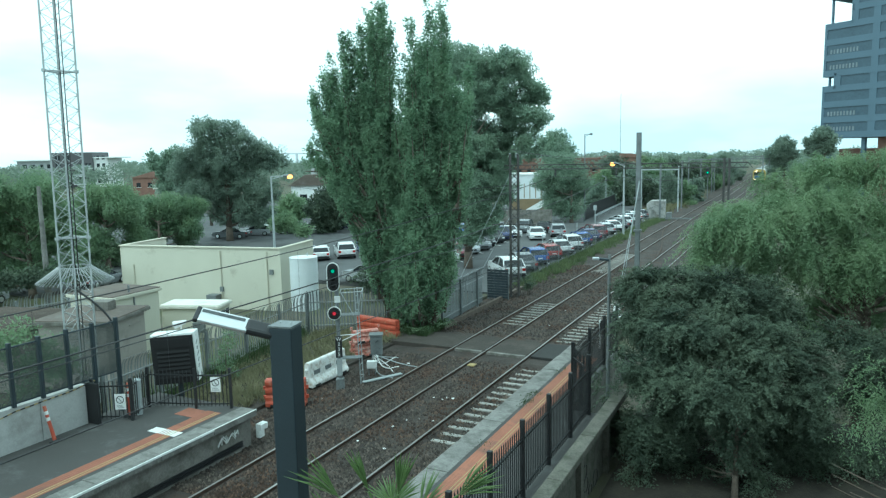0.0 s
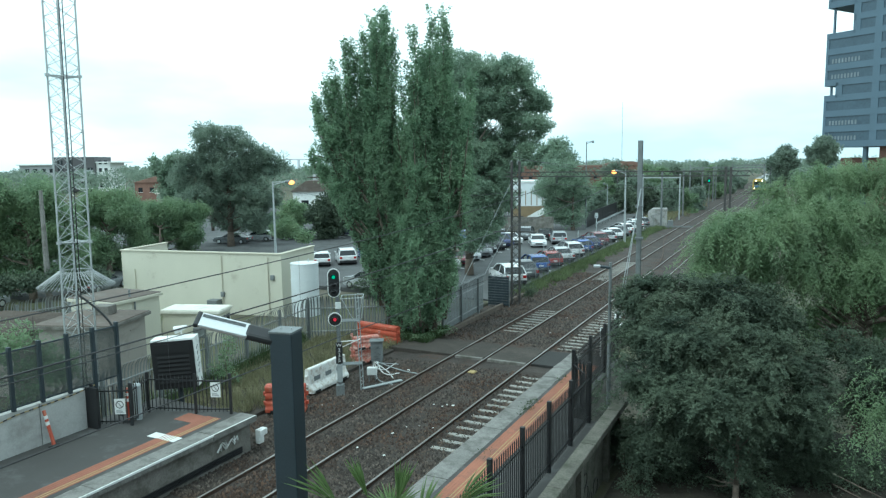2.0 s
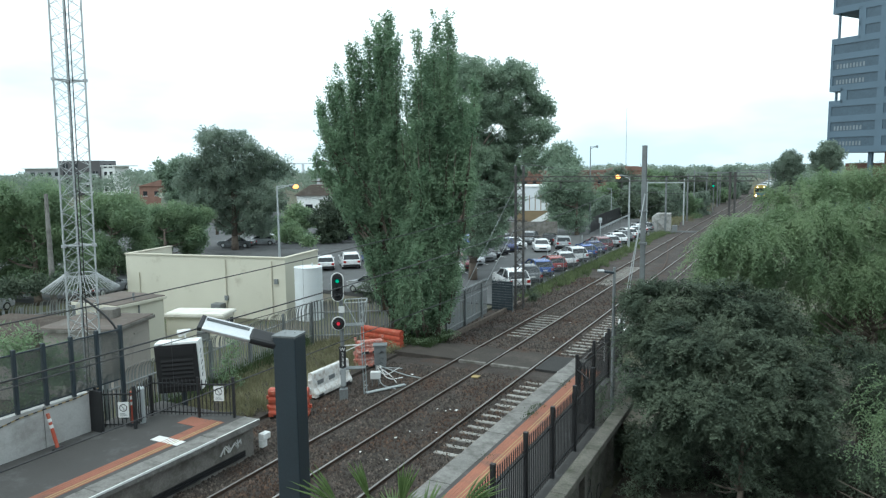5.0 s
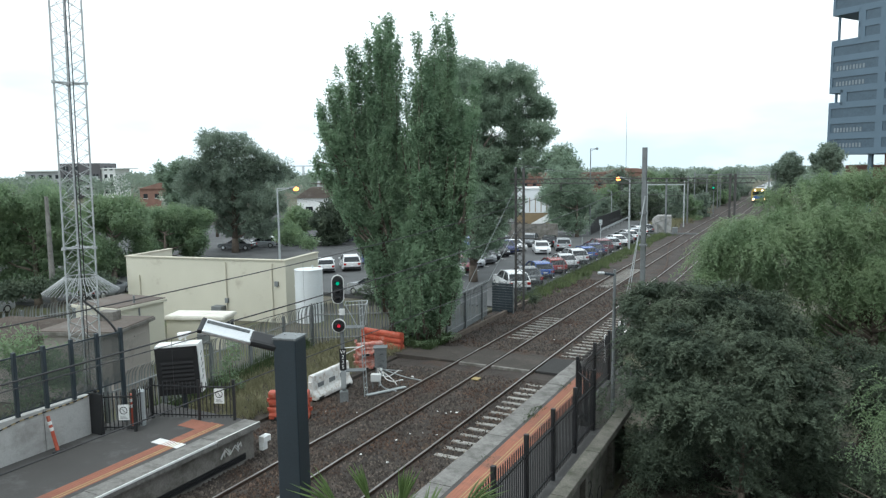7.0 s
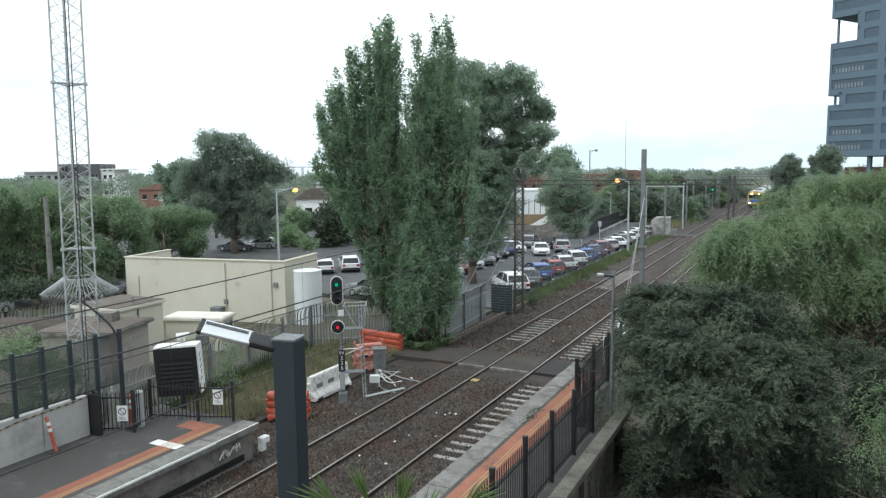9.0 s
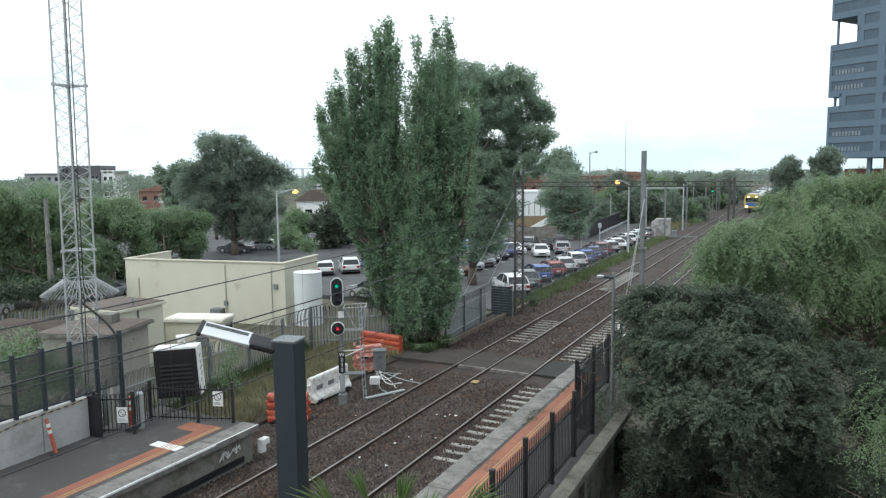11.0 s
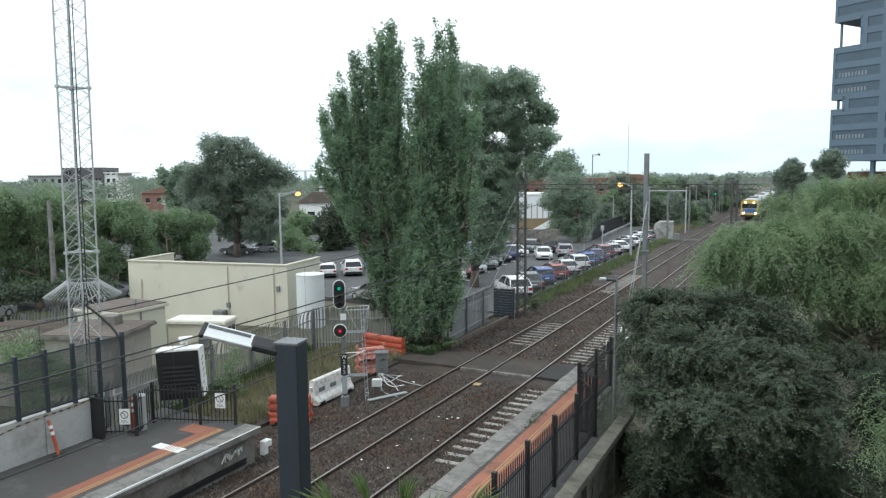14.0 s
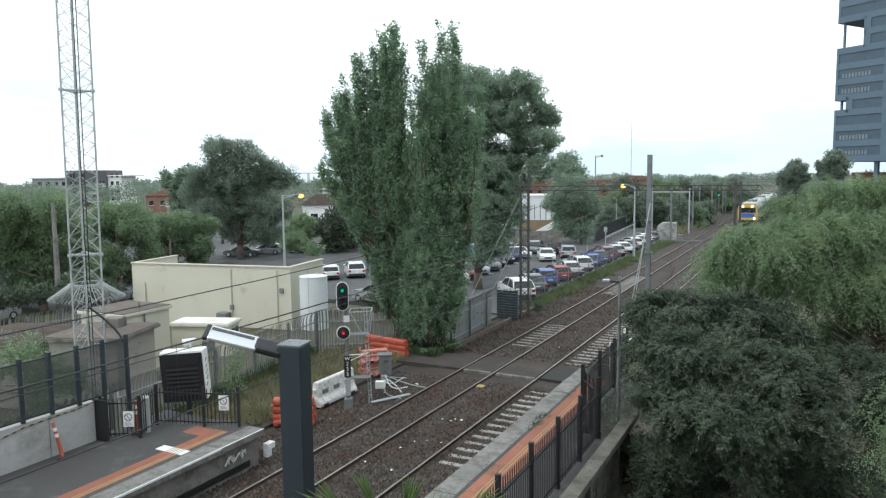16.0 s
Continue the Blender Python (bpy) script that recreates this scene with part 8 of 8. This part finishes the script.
def car_park():
    rng = random.Random(6)
    row = [("suv", "white"), ("sedan", "grey"), ("hatchback", "blue"), ("hatchback", "red"), ("sedan", "white"), ("suv", "white"), ("hatchback", "blue"), ("sedan", "navy"), ("suv", "maroon"), ("hatchback", "silver"), ("sedan", "white"), ("sedan", "grey"), ("hatchback", "white"), ("sedan", "silver"), ("hatchback", "white"), ("hatchback", "grey")]
    y = 48.0
    for k, (kind, colour) in enumerate(row):
        park(kind, colour, -19.2 + rng.uniform(-.15, .15) - 0.02 * k, y, 37 + rng.uniform(-3, 3), "in the row beside the wire fence")
        y += 3.25
    left = [("sedan", "white"), ("hatchback", "white"), ("suv", "white"), ("sedan", "maroon"), ("hatchback", "silver"), ("suv", "grey"), ("sedan", "black"), ("hatchback", "black"), ("suv", "navy"), ("sedan", "white")]
    y = 47.5
    for k, (kind, colour) in enumerate(left):
        park(kind, colour, -26.3 - 0.09 * (y - 47) + rng.uniform(-.2, .2), y, 226 + rng.uniform(-4, 4), "in the row under the eucalyptus")
        y += 2.7
    for kind, colour, x, yy, hd in (("sedan", "white", -24.7, 70.6, 205), ("suv", "silver", -23.4, 73.8, 22), ("suv", "grey", -28.2, 76.5, 190), ("hatchback", "black", -26.0, 77.2, 15), ("sedan", "grey", -30.6, 74.5, 200), ("hatchback", "blue", -33.2, 71.5, 200)):
        park(kind, colour, x, yy, hd, "at the end of the car park")
    for kind, colour, x, yy, hd in (("suv", "white", -36.6, 52.6, 40), ("hatchback", "white", -37.9, 50.6, 40), ("hatchback", "blue", -36.2, 55.6, 40), ("suv", "silver", -27.2, 42.0, 78)):
        park(kind, colour, x, yy, hd, "behind the palisade fence")
    for k in range(9):
        park(["sedan", "hatchback", "suv"][k % 3], ["grey", "silver", "black", "white", "navy"][k % 5], -58 + k * 2.0 - (k % 2), 61 + k * 3.1, 105 + (k % 3) * 8, "along the tree-lined street")
    for x, yy, c in ((-45.2, 34, "grey"), (-46, 25.5, "silver"), (-44.6, 38.5, "white")):
        park("sedan", c, x, yy, 15, "on the street behind the mast")
    lines = nb()
    for k in range(16):
        a = pose(-19.2, 49.6 + 3.25 * k, -0.046, 0, 0, 37)
        box(lines, -0.05, 0.05, -2.4, 2.4, 0, 0.004, a)
        box(lines, -0.05, 0.05, -2.4, 2.4, 0, 0.004, pose(-26.3 - 0.25 * k, 46.1 + 2.7 * k, -0.046, 0, 0, 60))
    tagged(part("bay_lines", lines, M["white"]), "faded white parking bay lines", "road marking", kind="structure")


car_park()
for k, b in enumerate((46, 52, 58, 64)):
    bm = nb()
    rod(bm, (0, 0, 0), (0, 0, 2.6 if k == 3 else 1.0), 0.05, n=8)
    if k == 3:
        box(bm, -0.2, 0.2, -0.03, 0.0, 2.0, 2.6)
    tagged(part("sign_post", bm, M["palegrey"], at=pose(-21.9 if k == 3 else -22.4, b + 20, -0.06)), "small grey parking sign post", "sign post", "sign posts")

# ---- the suburban train ----
def suburban_train():
    t = thing("suburban_train", "silver suburban electric train with yellow and blue front", "train", pose(-9.58, 201, 0))
    front = nb()
    out = [(-1.5, 0.95), (-1.52, 2.3), (-1.42, 3.25), (-1.05, 3.62), (0, 3.75), (1.05, 3.62), (1.42, 3.25), (1.52, 2.3), (1.5, 0.95)]
    prism(front, out, 0.5)
    part("cab_front", front, TM["yellow"], t, "yellow cab front")
    bm = nb()
    box(bm, -1.25, 1.25, -0.03, 0.0, 2.15, 3.0, bevel=0.01)
    part("windscreen", bm, M["glass"], t)
    bm = nb()
    box(bm, -1.1, 1.1, -0.03, 0.0, 1.35, 2.05, bevel=0.01)
    part("blue_panel", bm, TM["blue"], t, "blue front panel")
    bm = nb()
    box(bm, -1.35, 1.35, -0.05, 0.4, 0.55, 0.95, bevel=0.03)
    part("front_skirt", bm, M["black"], t)
    bm = nb()
    box(bm, -0.2, 0.2, -0.45, 0.2, 0.6, 0.95, bevel=0.04)
    part("coupler", bm, M["black"], t)
    for s in (-1, 1):
        bm = nb()
        rod(bm, (s * 1.05, -0.06, 1.25), (s * 1.05, 0.1, 1.25), 0.15, n=14)
        part("headlight", bm, TM["lamp"], t, "lit headlight")
        bm = nb()
        rod(bm, (s * 0.72, -0.05, 3.2), (s * 0.72, 0.1, 3.2), 0.13, n=12)
        part("marker_light", bm, TM["lamp"], t, "lit upper marker light")
        bm = nb()
        box(bm, s * 1.12 - 0.06, s * 1.12 + 0.06, -0.04, 0.02, 0.98, 1.08)
        part("red_light", bm, TM["amber"], t)
    y = 0.5
    for c in range(3):
        car = nb()
        prism(car, [(-1.52, 0.9), (-1.52, 2.9), (-1.42, 3.3), (-1.0, 3.66), (0, 3.75), (1.0, 3.66), (1.42, 3.3), (1.52, 2.9), (1.52, 0.9)], 22.6, Matrix.Translation((0, y, 0)))
        body = part("carriage_body", car, TM["steel"], t, "ribbed stainless carriage side")
        for k in range(11):
            for s in (-1, 1):
                bm = nb()
                box(bm, s * 1.5, s * 1.535, y + 1.2 + k * 1.9, y + 2.5 + k * 1.9, 1.95, 2.75)
                part("side_window", bm, M["glass"], body)
        for k in range(2):
            bm = nb()
            box(bm, -1.2, 1.2, y + 2.2 + k * 15.5, y + 5.2 + k * 15.5, 0.35, 0.9)
            bogie = part("bogie", bm, M["black"], t)
            for wy in (0.6, 2.4):
                for s in (-1, 1):
                    w = nb()
                    rod(w, (s * 0.74, y + 2.2 + k * 15.5 + wy, 0.46), (s * 0.87, y + 2.2 + k * 15.5 + wy, 0.46), 0.46, n=16)
                    part("wheel", w, M["rust"], bogie)
        bm = nb()
        box(bm, -0.7, 0.7, y + 8, y + 13, 3.72, 3.98, bevel=0.05)
        part("roof_unit", bm, M["greysteel"], t)
        y += 23.3
    bm = nb()
    for a, b in (((-0.6, 14, 3.8), (0, 15.2, 4.5)), ((0.6, 14, 3.8), (0, 15.2, 4.5)), ((0, 15.2, 4.5), (-0.5, 13.9, 5.15)), ((0, 15.2, 4.5), (0.5, 13.9, 5.15)), ((-0.8, 13.9, 5.15), (0.8, 13.9, 5.15))):
        rod(bm, a, b, 0.03, n=5)
    part("pantograph", bm, M["black"], t)
    return t


TM = dict(yellow=mat("train_yellow", (0.52, 0.37, 0.09), 0.45, var=0.08), blue=mat("train_blue", (0.05, 0.13, 0.42), 0.4, var=0.08),
          steel=mat("stainless_side", (0.45, 0.46, 0.47), 0.35, metal=0.7, var=0.15), lamp=glow("headlamp", (1.0, 0.72, 0.5), 9.0), amber=glow("tail_lamp", (1.0, 0.35, 0.12), 2.0))
train = suburban_train()

# ---- low plants ----
def blades(name, label, area, count, h, material, seed, z=-0.12, lean=0.45, width=0.03, category="grass"):
    """Tufts of grass blades over a patch given as a function of the generator."""
    rng = np.random.default_rng(seed)
    tx, ty = area(rng, count)
    n = 14
    x = np.repeat(tx, n) + rng.normal(size=count * n) * 0.10
    y = np.repeat(ty, n) + rng.normal(size=count * n) * 0.10
    c = np.stack([x, y, np.full(count * n, z)], 1)
    d = rng.normal(size=(count * n, 3)) * lean
    d[:, 2] = 1.0
    hh = np.repeat(rng.uniform(0.5, 1.3, count), n)
    ob = leaf_mesh(name, c, d * hh[:, None], h, width, material, None, rng)
    return tagged(ob, label, category, kind="stuff")


blades("dry_grass", "dry straw-coloured grass and weeds behind the barriers", lambda r, k: (r.uniform(-21.6, -17.4, k), r.uniform(17, 29.5, k)), 900, 0.42, M["grass"], 1)
blades("weeds", "green weeds along the palisade fence", lambda r, k: (-20.9 - 1.3 * (u := r.uniform(0, 1, k)) + r.normal(size=k) * 0.3, 17.5 + 10.5 * u), 420, 0.55, M["green_grass"], 2)
blades("weeds", "green weeds along the car park bank", lambda r, k: (r.normal(size=k) * 0.5 - 16.7, r.uniform(44, 98, k)), 700, 0.42, M["weed"], 3, z=-0.2, width=0.05)
blades("weeds", "green weeds under the poplars", lambda r, k: (r.uniform(-20, -16.2, k), r.uniform(29.9, 32.5, k)), 330, 0.5, M["green_grass"], 4)
blades("weeds", "sparse green weeds along the platform coping", lambda r, k: (r.normal(size=k) * 0.06 - 7.42, r.choice([20.1, 20.6, 21.0, 16.9, 23.9], k) + r.normal(size=k) * 0.25), 26, 0.08, M["green_grass"], 5, z=1.04, width=0.015)
blades("weeds", "grass on the bank beside the far track", lambda r, k: (r.normal(size=k) * 1.0 - 19.0, r.uniform(98, 150, k)), 900, 0.8, M["grass"], 6, z=-0.3, width=0.08)
lobed_tree("sapling", "thin bright green sapling behind the fence", (-20.3, 20.6, -0.1), [(0, 0, 1.3, 0.35, 0.5), (0.2, 0.1, 1.9, 0.25, 0.4), (-0.25, 0, 0.8, 0.35, 0.4), (0.1, 0, 0.4, 0.4, 0.3)], 900, 0.13, 0.05, M["street"], 81, clump=0.14, trunk=0.03, per=12)
lobed_tree("shrub", "bright green bushy shrub behind the screen fence", (-21.35, 13.2, -0.3), [(0, 0, 3.2, 0.8, 0.8), (0.8, 0.4, 2.6, 0.7, 0.8), (-0.9, -0.4, 3.3, 0.8, 0.7), (-1.9, -0.8, 3.2, 0.8, 0.8), (0.3, 0.0, 2.2, 1.0, 0.9), (-0.4, 0.3, 0.8, 1.0, 0.8), (0.6, -0.5, 0.7, 0.9, 0.7), (-1.8, -1.0, 2.0, 1.0, 1.0), (-1.6, -1.4, 0.9, 1.0, 0.9), (-2.8, -2, 1.6, 1.2, 1.2)], 15000, 0.13, 0.055, M["street"], 82, clump=0.2, trunk=0.06)
lobed_tree("shrub", "dark green shrub at the foot of the tank", (-23.6, 36.2, -0.2), [(0, 0, 1.2, 0.9, 1.0), (0.6, 0.3, 0.8, 0.8, 0.7)], 3500, 0.14, 0.06, M["bush"], 83, clump=0.2, trunk=0.06)
lobed_tree("shrub", "small dark shrub beside the lattice mast", (-15.2, 41.8, -0.2), [(0, 0, 0.7, 0.4, 0.5)], 900, 0.12, 0.05, M["bush"], 84, clump=0.14, trunk=0.04)
for k, (x, y) in enumerate(((-18.3, 29.9), (-17.0, 30.6), (-16.4, 31.9))):
    t = thing("fern", "arching green fern fronds under the poplars", "fern", pose(x, y, -0.15), group="ferns")
    rng = np.random.default_rng(100 + k)
    c, d = [], []
    for j in range(16):
        a = rng.uniform(0, 6.28)
        for i in range(22):
            u = i / 22
            c.append((math.cos(a) * u * 0.95, math.sin(a) * u * 0.95, 0.15 + 1.1 * u - 0.95 * u * u))
            d.append((math.cos(a + 1.5 * (-1) ** i), math.sin(a + 1.5 * (-1) ** i), -0.2))
    leaf_mesh("fronds", np.array(c), np.array(d), 0.2, 0.04, M["street"], t, rng)


def fan_palm():
    """Palm crown just under the viewpoint: fans of narrow folded leaflets on stalks."""
    t = thing("fan_palm", "green fan palm with stiff pointed leaflets", "palm tree", pose(-3.19, 5.11, -0.5))
    bm = nb()
    rod(bm, (0, 0, 0), (0, 0, 5.95), 0.17, 0.13, 12)
    for k in range(15):
        rod(bm, (0, 0, 0.4 + 0.35 * k), (0, 0, 0.5 + 0.35 * k), 0.19, 0.15, 12)
    part("trunk", bm, M["bark"], t)
    rng = random.Random(17)
    base = Vector((0, 0, PALM_Z))
    for sx, up_, dp, ln, size, spread in FANS:
        d = (SIDE * sx + Vector((0, 0, up_)) + DEPTH * dp).normalized()
        hub = base + d * ln
        bm = nb()
        rod(bm, base, hub, 0.02, 0.012, 6)
        part("leaf_stalk", bm, M["palm"], t)
        side = d.cross(DEPTH).normalized()
        up = side.cross(d).normalized()
        bm = nb()
        n = max(9, int(spread / 2.2))
        for k in range(n):
            g = radians(-spread + 2 * spread * k / (n - 1))
            w = d * math.cos(g) + side * math.sin(g) + up * (0.10 * rng.uniform(-1, 1))
            w.normalize()
            L = size * (0.75 + 0.25 * math.cos(g)) * rng.uniform(0.8, 1.08)
            q = w.cross(up).normalized() * 0.011
            tip = hub + w * L - Vector((0, 0, 0.06 * L))
            mid = hub + w * L * 0.55
            fold = up * 0.007
            v = [bm.verts.new(c) for c in (hub, mid + q + fold, tip, mid - q + fold, mid - fold)]
            bm.faces.new((v[0], v[4], v[2], v[1]))
            bm.faces.new((v[0], v[3], v[2], v[4]))
        part("fan_leaf", bm, M["palm"], t)


PALM_Z = 5.84
FANS = [(-0.72, 0.72, 0.0, 0.62, 0.52, 18), (-0.36, 0.95, 0.1, 0.5, 0.43, 9), (0.2, 0.97, 0.0, 0.46, 0.43, 14), (0.85, 0.53, 0.1, 0.75, 0.47, 27), (-0.9, 0.1, 0.3, 0.5, 0.54, 49), (0.5, 0.1, 0.8, 0.5, 0.54, 49), (0.9, -0.1, -0.4, 0.5, 0.54, 56), (-0.4, 0.0, -0.9, 0.5, 0.54, 56), (0.0, 0.2, 0.9, 0.5, 0.5, 49)]
fan_palm()


def motions():
    """The suburban train rolls in along the platform track."""
    walk(train, [(t, pose(-9.58, y, 0)) for t, y in TRAIN])


TRAIN = ((0, 201.0), (2, 194.0), (4, 186.5), (6.5, 175.5), (9, 164.5), (11, 155.5), (12.5, 148.5), (14.3, 138.8), (16, 128.0))
motions()
